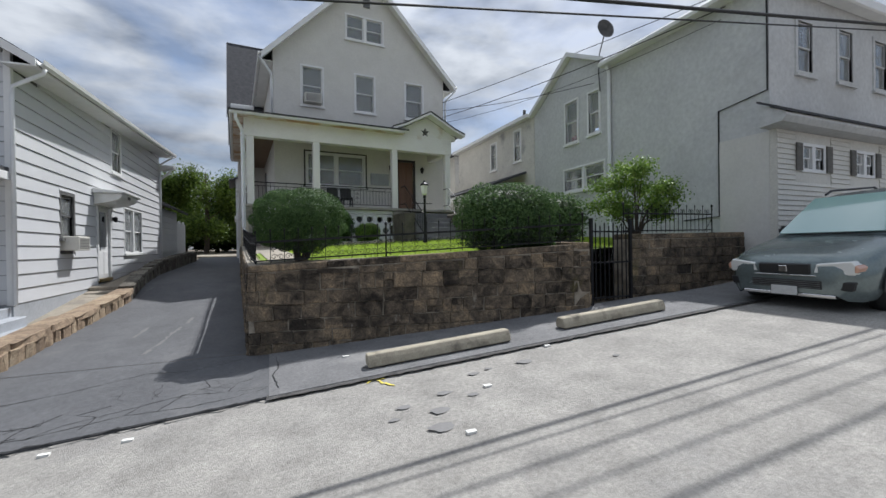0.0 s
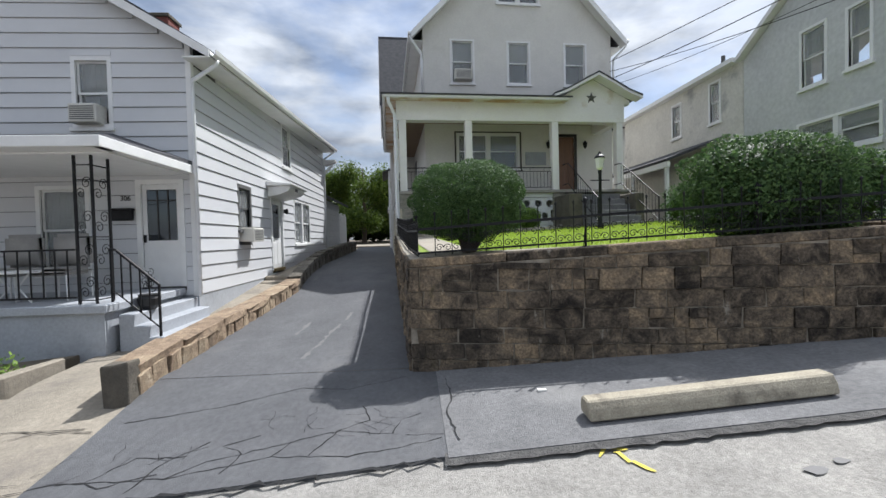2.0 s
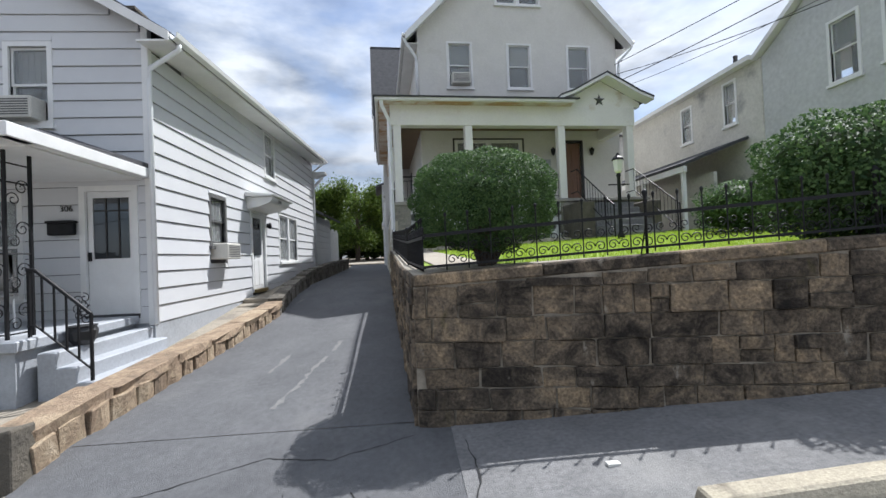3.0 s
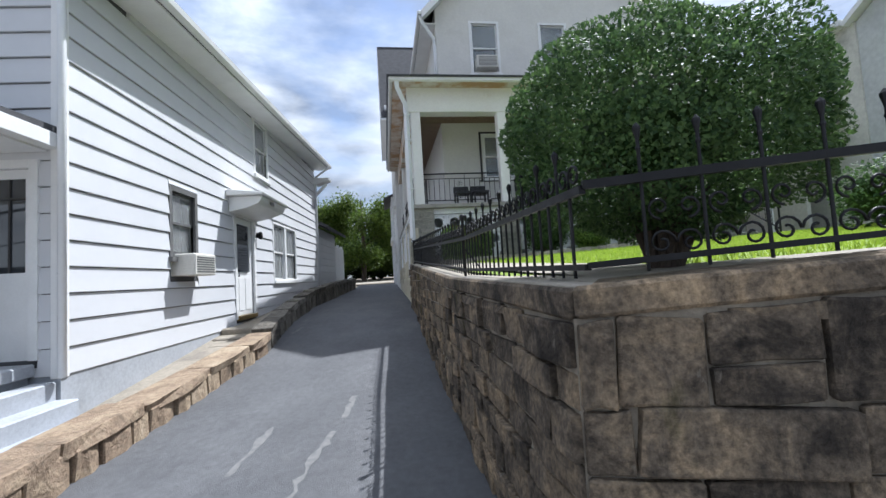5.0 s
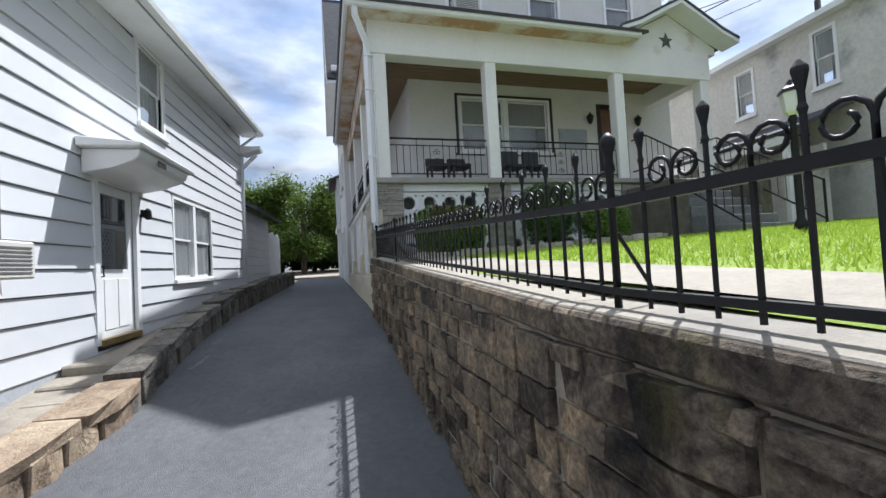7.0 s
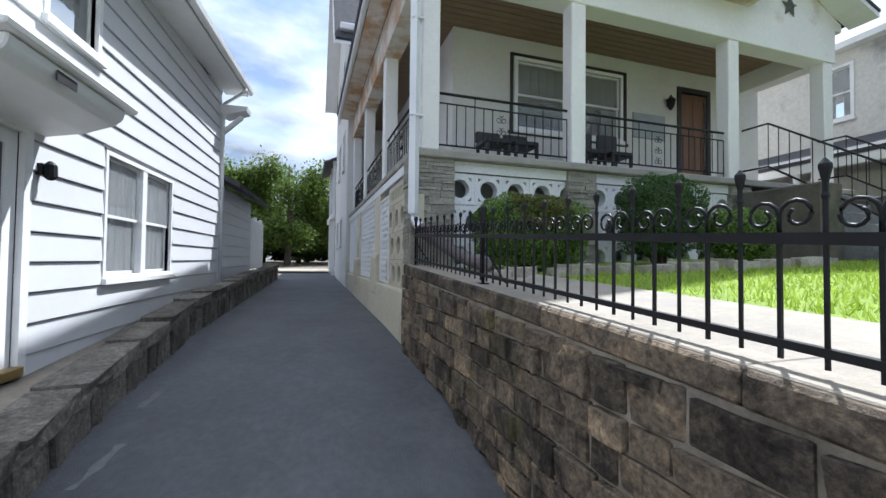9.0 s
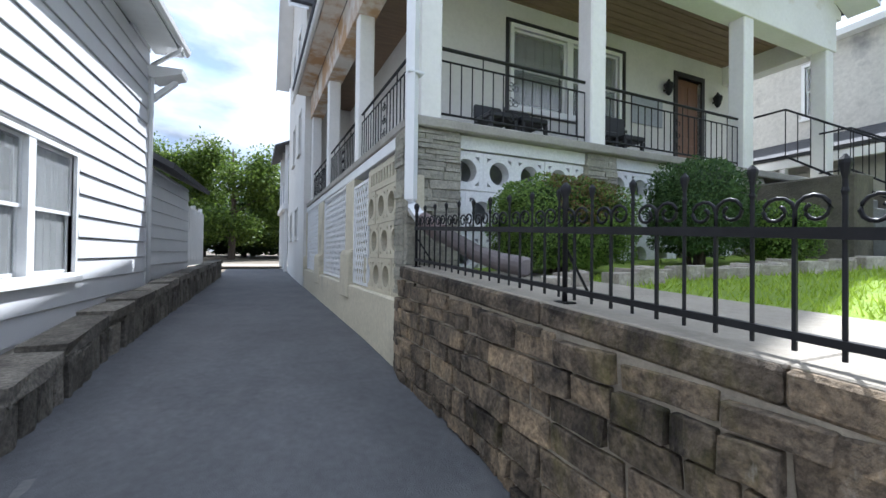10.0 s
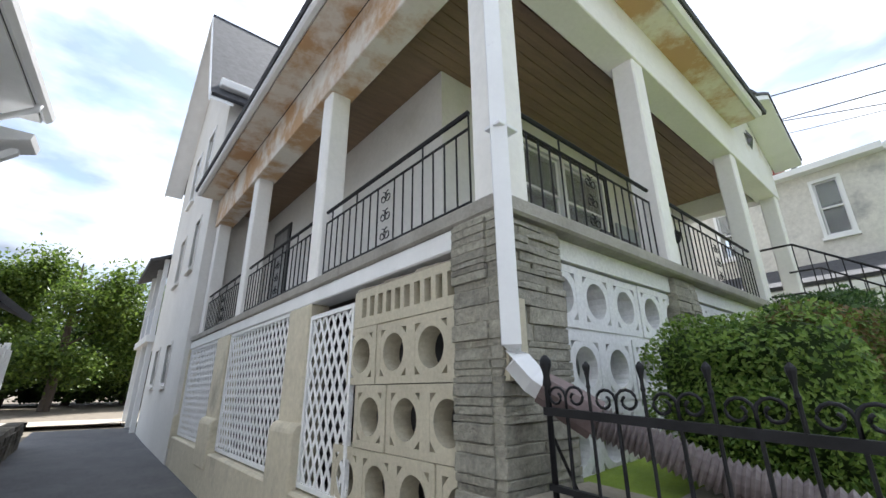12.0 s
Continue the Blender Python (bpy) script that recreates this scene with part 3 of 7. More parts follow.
cracks = [
    [(-4.2, 6.55), (-3.4, 6.7), (-2.7, 7.0), (-2.2, 6.9), (-1.6, 7.15)],
    [(-4.9, 5.6), (-4.1, 5.72), (-3.3, 5.62), (-2.6, 5.75), (-2.0, 5.62), (-1.3, 5.7)],
    [(-3.5, 5.5), (-3.45, 5.8), (-3.2, 6.1)],
    [(-2.3, 5.7), (-2.15, 6.05), (-1.9, 6.2), (-2.0, 6.5)],
    [(-2.15, 6.05), (-1.7, 5.9), (-1.3, 5.75)],
    [(-1.2, 6.95), (-1.16, 6.5), (-1.24, 6.1), (-1.18, 5.6)],
    [(-3.9, 5.7), (-3.7, 5.95), (-3.3, 5.9)],
    [(-2.9, 5.6), (-2.85, 5.85), (-3.05, 6.0), (-2.8, 6.1)],
    [(-2.6, 5.75), (-2.5, 5.95), (-2.15, 6.05)],
    [(-1.7, 5.9), (-1.62, 6.15), (-1.45, 6.22)],
    [(-3.3, 5.62), (-3.1, 5.8), (-2.85, 5.85), (-2.5, 5.95)],
    [(-4.1, 5.72), (-3.9, 5.7), (-3.75, 5.6), (-3.4, 5.7)],
    [(-5.4, 6.3), (-4.9, 6.5), (-4.4, 6.45)],
    [(-7.5, 7.0), (-6.2, 6.6), (-4.5, 6.5)],
]
for c in cracks:
    strip("crack", c, 0.016, 0.018 if c[0][0] > -1.26 else 0.0105, CR, "dark open crack in the asphalt", "crack")
for c in crazing:
    strip("crack", c, 0.0065, 0.018 if c[0][0] > -1.26 else 0.0105, CR, "fine branching crack in the asphalt", "crack", jit=0.4)
strip("gutter_edge", [(-1.3, 5.38), (0.0, 5.30), (1.6, 5.22), (3.4, 5.12), (5.2, 5.02), (9, 4.8)], 0.20, 0.008, M["rough_edge"], "broken dark asphalt edge along the street", "road edge", jit=0.03, thin=0.7)
strip("gutter_edge", [(-6.5, 5.45), (-5.0, 5.42), (-3.2, 5.40), (-1.3, 5.38)], 0.05, 0.012, CR, "broken dark asphalt edge along the street", "road edge")
for c in ([(-2.95, 7.9), (-2.85, 8.6), (-2.83, 9.1), (-2.75, 9.6)], [(-2.72, 9.9), (-2.7, 10.5)], [(-4.15, 13.4), (-4.1, 13.8)], [(-4.22, 14.3), (-4.2, 14.6)], [(-3.35, 9.0), (-3.3, 9.8)]):
    strip("scuff", c, 0.085, 0.0145, M["pale_mark"], "pale scuffed streak on the asphalt", "scuff", jit=0.22, thin=0.15)
for x, y, r in ((0.1, 4.1, 0.1), (-0.15, 4.35, 0.07), (0.28, 4.45, 0.08), (0.75, 4.75, 0.07), (0.95, 4.8, 0.05), (0.0, 3.8, 0.12), (1.4, 4.75, 0.11), (0.5, 4.25, 0.06), (-0.3, 4.15, 0.05), (2.3, 4.3, 0.05)):
    bm = bmesh.new()
    vs = [bm.verts.new((x + r * (1 + 0.25 * math.sin(3 * k * 0.524 + x * 9)) * math.cos(k * 0.524), y + 0.6 * r * (1 + 0.2 * math.cos(2 * k * 0.524 + y)) * math.sin(k * 0.524), gz(x, y) - 0.012)) for k in range(12)]
    bm.faces.new(vs)
    solo("oil_stain", bm, M["oil"], "dark round oil stain on the street", "stain", "structure")
strip("paint_mark", [(-0.22, 5.24), (-0.13, 5.05), (-0.1, 4.92)], 0.055, -0.010, M["yellow"], "sprayed yellow utility mark on the street", "paint mark")
strip("paint_mark", [(-0.34, 5.2), (-0.22, 5.25), (-0.10, 5.2)], 0.04, -0.008, M["yellow"], "sprayed yellow utility mark on the street", "paint mark")
for x, y in ((-3.0, 5.2), (1.95, 5.08), (0.7, 4.35), (-2.4, 5.1), (0.15, 3.6), (-0.35, 6.3)):
    bm = bmesh.new()
    box(bm, x - 0.04, x + 0.04, y - 0.025, y + 0.02, gz(x, y) - 0.02, gz(x, y) + (0.03 if y > 5.5 else 0.0))
    solo("litter", bm, M["litter"], "small scrap of pale litter on the asphalt", "litter", group="litter")


# ---- stone walls ----
def stone_mesh(seed):
    rnd = random.Random(seed)
    bm = bmesh.new()
    box(bm, -0.5, 0.5, -0.5, 0.5, -0.5, 0.5)
    bmesh.ops.subdivide_edges(bm, edges=[e for e in bm.edges if abs((e.verts[0].co - e.verts[1].co).x) > 0.5], cuts=1)
    for v in bm.verts:
        v.co += Vector([rnd.uniform(-0.022, 0.022), rnd.uniform(-0.16, 0.04) if v.co.y < 0 else 0, rnd.uniform(-0.045, 0.045)])
    bevel(bm, 0.035)
    return mesh_of(bm, "stone", M["stone"])


STONES = [stone_mesh(i) for i in range(7)]
for_kerb = []
for i in range(4):
    me = STONES[i].copy()
    me.materials[0] = M["kerbstone"]
    for_kerb.append(me)


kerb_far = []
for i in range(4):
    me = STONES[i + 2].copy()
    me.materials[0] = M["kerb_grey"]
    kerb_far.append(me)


def stone_wall(name, p0, p1, top0, top1, low, thick, seed, label, topping=False, joint=0.010, size=1.0):
    """A rubble ashlar wall whose outer face lies on the right of p0 to p1, with each stone apart."""
    rnd = random.Random(seed)
    d = (p1 - p0)
    L = d.length
    d.normalize()
    inner = Vector((-d.y, d.x, 0))
    m = Matrix((( d.x, inner.x, 0, p0.x), (d.y, inner.y, 0, p0.y), (0, 0, 1, 0), (0, 0, 0, 1)))
    wall = thing(name, m, label, "wall", kind="structure")
    bm = bmesh.new()
    prism(bm, [(0, low(0) - 0.3), (L, low(L) - 0.3), (L, top1 - 0.10), (0, top0 - 0.10)], lambda a, b, k: (a, k, b), 0.004, thick)
    part("core", bm, M["mortar"], wall, "grey mortar core")
    z = min(low(0), low(L)) - 0.1
    while z < max(top0, top1):
        h = rnd.uniform(0.11, 0.215) * size
        s = -rnd.uniform(0, 0.3)
        while s < L:
            w = rnd.uniform(0.16, 0.50) * size
            if L - s - w < 0.16:
                w = L - s + 0.002
            for (w0, w1, q0, q1) in ([(s, s + w, z, z + h)] if rnd.random() > 0.2 or h < 0.19 else [(s, s + w * 0.45, z, z + h), (s + w * 0.45, s + w, z, z + h * 0.5), (s + w * 0.45, s + w, z + h * 0.5, z + h)]):
                w0, w1 = max(w0, 0.0), min(w1, L)
                mid = (w0 + w1) / 2
                lim = min(top0 + (top1 - top0) * w0 / L, top0 + (top1 - top0) * w1 / L) - 0.105
                if w1 - w0 < 0.09 or q1 < low(mid) or q0 > lim - 0.05:
                    continue
                if q1 > lim - 0.09:
                    q1 = lim
                st = new("stone", STONES[rnd.randrange(7)])
                st.parent = wall
                st.matrix_basis = Matrix.Translation((mid, 0.055 + rnd.uniform(-0.02, 0.012), (q0 + q1) / 2)) @ Matrix.Rotation(rnd.uniform(-0.03, 0.03), 4, "Y") @ Matrix.Diagonal((w1 - w0 - joint, 0.13, q1 - q0 - joint, 1))
            s += w
        z += h
    n = max(2, int(L / 0.95))
    for i in range(n):
        s0, s1 = L * i / n, L * (i + 1) / n
        t0, t1 = top0 + (top1 - top0) * i / n, top0 + (top1 - top0) * (i + 1) / n
        bm = bmesh.new()
        o = rnd.uniform(-0.012, 0.012)
        prism(bm, [(s0 + 0.004, t0 - 0.10), (s1 - 0.004, t1 - 0.10), (s1 - 0.004, t1), (s0 + 0.004, t0)], lambda a, b, k: (a, k, b), -0.012 + o, thick + 0.03)
        bevel(bm, 0.012)
        part("coping", bm, M["stone"], wall, "weathered coping slab")
        if topping:
            bm = bmesh.new()
            prism(bm, [(s0 + 0.002, t0 - 0.01), (s1 - 0.002, t1 - 0.01), (s1 - 0.002, t1 + 0.008), (s0 + 0.002, t0 + 0.008)], lambda a, b, k: (a, k, b), 0.012 + rnd.uniform(0, 0.012), thick + 0.16)
            bevel(bm, 0.005)
            part("topping", bm, M["pale_concrete"], wall, "sunlit tan concrete topping")
    return wall


def low_street(s):
    p = A + (B - A).normalized() * s
    return gz(p.x + 0.0, p.y - 0.1) if p.x > -1.2 else 0.40


def low_side(s):
    p = END + (A - END).normalized() * s
    return gz(p.x - 0.3, p.y)


stone_wall("wall_street", A, B, 1.66, 1.93, low_street, 0.36, 5, "dark brown sandstone retaining wall with pale mortar joints", size=1.25)
MID = END.lerp(A, 0.70)
stone_wall("wall_driveway", END, MID, 2.02, 1.70, low_side, 0.36, 9, "dark brown sandstone retaining wall beside the driveway", topping=True, joint=0.014, size=0.82)
stone_wall("wall_corner", MID, A, 1.70, 1.655, lambda s: low_side(s + (MID - END).length), 0.36, 10, "dark sandstone retaining wall at the driveway corner", topping=True, joint=0.014, size=0.95)
P2, P3 = Vector((4.95, 6.62, 0)), Vector((8.55, 6.75, 0))
stone_wall("wall_neighbour", P2, P3, 2.10, 2.15, lambda s: gz(P2.x + s, 6.7), 0.36, 14, "tan and brown stone retaining wall beyond the gate", size=1.2)
# stub of the wall at its gate end
stone_wall("wall_gate", B, B + Vector((0.16, 1.2, 0)), 1.95, 1.98, lambda s: gz(3.9, 6.6), 0.3, 21, "stone wall return beside the iron gate")


# lawn behind the walls, one raised sheet
def lawn_z(x, y):
    return 1.62 + 0.0368 * (x + 1.55) + 0.043 * (y - 7.3)


bm = bmesh.new()
nl = 26
gv = []
for i in range(nl + 1):
    row = []
    for j in range(nl + 1):
        y = 6.4 + (16.6 - 6.4) * j / nl
        x0 = max(wall_x(y), -2.2) + 0.25
        x = x0 + (8.6 - x0) * i / nl
        yy = max(y, A.y + (B.y - A.y) * (x - A.x) / (B.x - A.x) + 0.25, 7.0 if x > 3.9 else 0)
        row.append(bm.verts.new((x, yy, lawn_z(x, yy))))
    gv.append(row)
for i in range(nl):
    for j in range(nl):
        bm.faces.new((gv[i][j], gv[i + 1][j], gv[i + 1][j + 1], gv[i][j + 1]))
bmesh.ops.dissolve_degenerate(bm, dist=0.001, edges=bm.edges)
solo("lawn", bm, M["grass"], "bright mown front lawn in sunlight", "lawn", "structure", smooth=True)


def leaf_cloud(name, centres, sizes, normals, material, seed, aspect=0.55):
    """Many small pointed leaves, two triangles each, as one mesh."""
    rng = np.random.default_rng(seed)
    n = len(centres)
    t = rng.normal(size=(n, 3))
    t -= normals * (t * normals).sum(1, keepdims=True)
    t /= np.linalg.norm(t, axis=1, keepdims=True) + 1e-9
    b = np.cross(normals, t)
    s = sizes[:, None]
    v = np.stack([centres - t * s, centres + b * s * aspect + normals * s * 0.12, centres + t * s, centres - b * s * aspect + normals * s * 0.12], 1).reshape(-1, 3)
    idx = np.arange(n * 4).reshape(-1, 4)
    me = bpy.data.meshes.new(name)
    me.from_pydata(v.tolist(), [], idx.tolist())
    me.materials.append(material)
    return me


def grass_patch():
    rng = np.random.default_rng(3)
    n = 42000
    x = rng.uniform(-1.7, 8.0, n)
    y = rng.uniform(7.2, 14.6, n)
    lim = A.x + (END.x - A.x) * (y - A.y) / (END.y - A.y) + 1.0
    keep = (x > lim) & (y > A.y + (B.y - A.y) * (x - A.x) / (B.x - A.x) + 1.0)
    x, y = x[keep], y[keep]
    n = len(x)
    z = 1.62 + 0.0368 * (x + 1.55) + 0.043 * (y - 7.3)
    h = rng.uniform(0.025, 0.06, n)
    a = rng.uniform(0, 6.28, n)
    w = 0.006
    dx, dy = np.cos(a) * w, np.sin(a) * w
    lx, ly = rng.normal(0, 0.02, n), rng.normal(0, 0.02, n)
    v = np.stack([np.stack([x - dx, y - dy, z], 1), np.stack([x + dx, y + dy, z], 1), np.stack([x + lx, y + ly, z + h], 1)], 1).reshape(-1, 3)
    me = bpy.data.meshes.new("grass")
    me.from_pydata(v.tolist(), [], np.arange(n * 3).reshape(-1, 3).tolist())
    me.materials.append(M["blade"])
    tagged(new("grass", me), "short bright green blades of the front lawn", "grass", kind="stuff")


grass_patch()
# concrete walk strip inside the walls
for nm, p, q, w in (("walk", A + Vector((0.34, 0.42, 0)), END + Vector((0.38, -0.3, 0)), 0.6), ("walk", A + Vector((0.5, 0.38, 0)), B + Vector((-0.1, 0.36, 0)), 0.55)):
    bm = bmesh.new()
    d = (q - p).normalized()
    s = Vector((d.y, -d.x, 0)) * (1 if d.y > 0.5 else -1)
    n = 14
    rows = [[bm.verts.new((*(p + (q - p) * i / n + s * k * w)[:2], lawn_z(*(p + (q - p) * i / n + s * k * w)[:2]) + 0.012 + (0.004 if d.y > 0.5 else 0))) for k in (0, 1)] for i in range(n + 1)]
    for a, b in zip(rows, rows[1:]):
        bm.faces.new((a[0], b[0], b[1], a[1]))
    solo("walk", bm, M["pale_concrete"], "sunlit tan concrete strip behind the coping", "path", "structure")


# ---- kerb of the driveway ----
kerb = thing("kerb_wall", Matrix(), "low tan stone kerb wall along the driveway", "kerb", kind="structure")
rnd = random.Random(4)
for layer in (0, 1, 2):
    y = 7.05 if layer < 2 else 13.0
    while y < 27:
        w = rnd.uniform(0.6, 1.15) if layer == 1 else rnd.uniform(0.18, 0.42)
        y1 = min(y + w, 27)
        ym = (y + y1) / 2
        # stones beyond 12.4 take the tone with shade mixed into its colour
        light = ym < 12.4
        x = kerb_x(ym) - (0.15 if layer == 1 else 0.145)
        top = float(np.interp(ym, [7, 9, 12.4, 12.6, 16, 27], [0.30, 0.30, 0.27, 0.33, 0.33, 0.2]))
        up = bank(ym)
        lo, hi = (-0.08, top + up * 0.45 - 0.075) if layer == 0 else (top + up - 0.10, top + up + rnd.uniform(-0.008, 0.012))
        if layer == 2:
            lo, hi = top + up * 0.45 - 0.08, top + up - 0.085
        ang = math.atan2(kerb_x(y1) - kerb_x(y), y1 - y)
        slope = math.atan2(gz(x, y1) - gz(x, y), y1 - y)
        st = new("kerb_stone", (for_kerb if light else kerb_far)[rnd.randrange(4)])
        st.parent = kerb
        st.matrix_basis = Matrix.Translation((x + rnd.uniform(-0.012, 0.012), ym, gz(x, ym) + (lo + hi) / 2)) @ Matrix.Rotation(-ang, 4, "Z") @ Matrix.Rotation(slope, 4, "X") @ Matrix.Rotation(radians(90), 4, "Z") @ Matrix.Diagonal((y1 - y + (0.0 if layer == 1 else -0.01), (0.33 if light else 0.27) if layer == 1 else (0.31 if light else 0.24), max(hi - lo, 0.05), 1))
        y = y1
# corner block at the kerb's street end
me = STONES[2].copy()
me.materials[0] = M["coping"]
kp = tagged(new("kerb_post", me), "dark weathered stone stub ending the kerb wall", "stone block")
kp.matrix_world = Matrix.Translation((-4.50, 6.98, gz(-4.5, 7) + 0.15)) @ Matrix.Rotation(0.12, 4, "Z") @ Matrix.Diagonal((0.24, 0.22, 0.50, 1))


# ---- parking wheel stops ----
def wheel_stop(x0, x1, y, label):
    L = x1 - x0
    bm = bmesh.new()
    prism(bm, [(-0.11, 0), (0.11, 0), (0.10, 0.08), (0.065, 0.145), (-0.065, 0.145), (-0.10, 0.08)], lambda a, b, k: (k, a, b), 0, L)
    bevel(bm, 0.012)
    ob = solo("wheel_stop", bm, M["bumper"], label, "wheel stop", group="wheel stops at the sidewalk edge")
    sl = math.atan2(gz(x1, y) - gz(x0, y), L)
    ob.matrix_world = Matrix.Translation((x0, y, gz(x0, y) + 0.028)) @ Matrix.Rotation(radians(-3.0), 4, "Z") @ Matrix.Rotation(-sl, 4, "Y")
    return ob


wheel_stop(-0.2, 1.68, 5.66, "weathered tan concrete wheel stop on the sidewalk edge")
wheel_stop(2.55, 4.42, 5.58, "weathered concrete wheel stop farther up the sidewalk")


# ---- white sided house ----
LX, LY = -5.36, 10.22
LXW, LYE = -11.5, 20.6
LTOP, LBOT = 5.40, 1.0
RIDGE = ((LX + LXW) / 2, 7.30)
left = thing("white_house", Matrix(), "two-storey white clapboard house with dark joint lines", "house")
side_holes = [(12.02, 12.62, 1.93, 3.13), (14.07, 14.91, 1.13, 3.07), (15.15, 15.90, 4.20, 5.36), (16.18, 17.98, 1.87, 3.20)]
front_holes = [(-7.27, -6.74, 4.02, 5.12), (-6.27, -5.62, 1.16, 2.97), (-9.18, -8.68, 4.02, 5.12), (-7.95, -7.2, 1.5, 2.9)]
bm = bmesh.new()
wall_cells(bm, "y", LX - 0.2, LX - 0.012, LY + 0.012, LYE, 0.4, LTOP, side_holes)
part("side_wall", bm, M["sheathing"], left)
bm = bmesh.new()
wall_cells(bm, "x", LY + 0.012, LY + 0.2, LXW, LX - 0.2, 0.3, LTOP, front_holes)
part("front_wall", bm, M["sheathing"], left)
bm = bmesh.new()
prism(bm, [(LXW, LTOP), (LX - 0.012, LTOP), (RIDGE[0], RIDGE[1] - 0.04)], lambda a, b, k: (a, k, b), LY + 0.012, LY + 0.2)
part("gable_wall", bm, M["siding"], left)
boxpart("rear_wall", (LXW, LX - 0.2, LYE - 0.2, LYE, 0.4, LTOP + 0.5), M["siding"], left)
boxpart("far_wall", (LXW, LXW + 0.2, LY + 0.2, LYE - 0.2, 0.3, LTOP), M["siding"], left)
boxpart("foundation", (LXW, LX + 0.012, LY - 0.012, LYE - 0.01, 0.0, LBOT), M["grey_paint"], left, 0, "grey painted foundation")


def courses(parent, axis, d, out, a0, a1, z0, z1, holes, exposure=0.255, top_at=None, material=None):
    """Lapped boards, one object for each run between openings."""
    fn = (lambda k, q, a: (a, d + out * k, q)) if axis == "x" else (lambda k, q, a: (d + out * k, a, q))

    def board(c0, c1, za, zb, zm):
        if top_at:
            l0, l1 = top_at(zm)
            c0, c1 = max(c0, l0), min(c1, l1)
        if c1 - c0 < 0.03 or zb - za < 0.02:
            return
        bm = bmesh.new()
        prism(bm, [(-0.01, za + 0.004), (0.024, za + 0.004), (0.027, za + 0.010), (0.006, zb - 0.005), (-0.01, zb - 0.005)], fn, c0, c1)
        part("siding_board", bm, material or M["siding"], parent)

    z = z0
    while z < z1 - 0.04:
        zt = min(z + exposure, z1)
        cuts = [(a0, a1)]
        for h in holes:
            if h[2] < zt - 0.02 and h[3] > z + 0.02:
                nxt = []
                for c0, c1 in cuts:
                    if c0 < h[0] < c1:
                        nxt.append((c0, h[0]))
                    if c0 < h[1] < c1:
                        nxt.append((h[1], c1))
                    if h[1] <= c0 or h[0] >= c1:
                        nxt.append((c0, c1))
                cuts = nxt
                if h[2] > z:
                    board(max(h[0], a0), min(h[1], a1), z, h[2], (z + zt) / 2)
                if h[3] < zt:
                    board(max(h[0], a0), min(h[1], a1), h[3], zt, (z + zt) / 2)
        for c0, c1 in cuts:
            board(c0, c1, z, zt, (z + zt) / 2)
        z = zt


pad = lambda hs, t=0.07: [(h[0] - t, h[1] + t, h[2] - t, h[3] + t) for h in hs]
RISE = 0.06
courses(left, "y", LX, 1, LY + 0.06, LYE, LBOT, LTOP + 0.52, pad(side_holes), top_at=lambda z: (LY + max(0, (z + 0.13 - LTOP + 0.12) / RISE), LYE))
bm = bmesh.new()
prism(bm, [(LY + 0.4, LTOP), (LYE, LTOP), (LYE, LTOP + 0.55)], lambda a, b, k: (k, a, b), LX - 0.2, LX - 0.012)
part("side_wall", bm, M["sheathing"], left)
slope_l = (RIDGE[1] - LTOP) / (LX - RIDGE[0])
courses(left, "x", LY, -1, LXW + 0.06, LX - 0.06, LBOT, RIDGE[1] - 0.1, pad(front_holes), top_at=lambda z: (LXW, LX) if z < LTOP else (RIDGE[0] - (RIDGE[1] - z) / slope_l, RIDGE[0] + (RIDGE[1] - z) / slope_l))
for x, y in ((LX, LY), (LX, LYE)):
    boxpart("corner_board", (x - 0.07, x + 0.028, y - (0.03 if y == LY else 0.07), y + (0.07 if y == LY else 0.03), LBOT - 0.02, LTOP), M["trim"], left, 0.006)


def roof_slab(parent, name, pts, thick, material, label=""):
    """A flat slab from four corner places."""
    bm = bmesh.new()
    p = [Vector(q) for q in pts]
    n = (p[1] - p[0]).cross(p[3] - p[0]).normalized()
    lo = [bm.verts.new(q - n * thick) for q in p]
    hi = [bm.verts.new(q) for q in p]
    bm.faces.new(lo[::-1])
    bm.faces.new(hi)
    for i in range(4):
        bm.faces.new((lo[i], lo[(i + 1) % 4], hi[(i + 1) % 4], hi[i]))
    return part(name, bm, material, parent, label)


EV = 0.46
eave_z = LTOP - EV * slope_l + 0.10
for sgn, xe in ((1, LX + EV), (-1, LXW - EV)):
    q = [(xe, LY - 0.28, eave_z), (xe, LYE + 0.35, eave_z), (RIDGE[0], LYE + 0.35, RIDGE[1] + 0.10), (RIDGE[0], LY - 0.28, RIDGE[1] + 0.10)]
    roof_slab(left, "roof", q if sgn > 0 else q[::-1], 0.09, M["roof"], "dark shingle roof")
    bm = bmesh.new()
    x0, x1 = sorted((LX if sgn > 0 else LXW, xe))
    box(bm, x0, x1, LY - 0.25, LYE + 0.33, eave_z - 0.14, eave_z - 0.11)
    part("soffit", bm, M["trim"], left)
    # raking boards
    for yy in (LY - 0.27, LYE + 0.31):
        bm = bmesh.new()
        prism(bm, [(xe, eave_z - 0.15), (xe, eave_z - 0.005), (RIDGE[0], RIDGE[1] + 0.0), (RIDGE[0], RIDGE[1] - 0.17)], lambda a, b, k: (a, k, b), yy - 0.012, yy + 0.012)
        part("rake_board", bm, M["trim"], left)
bm = bmesh.new()
gx0 = LX + EV
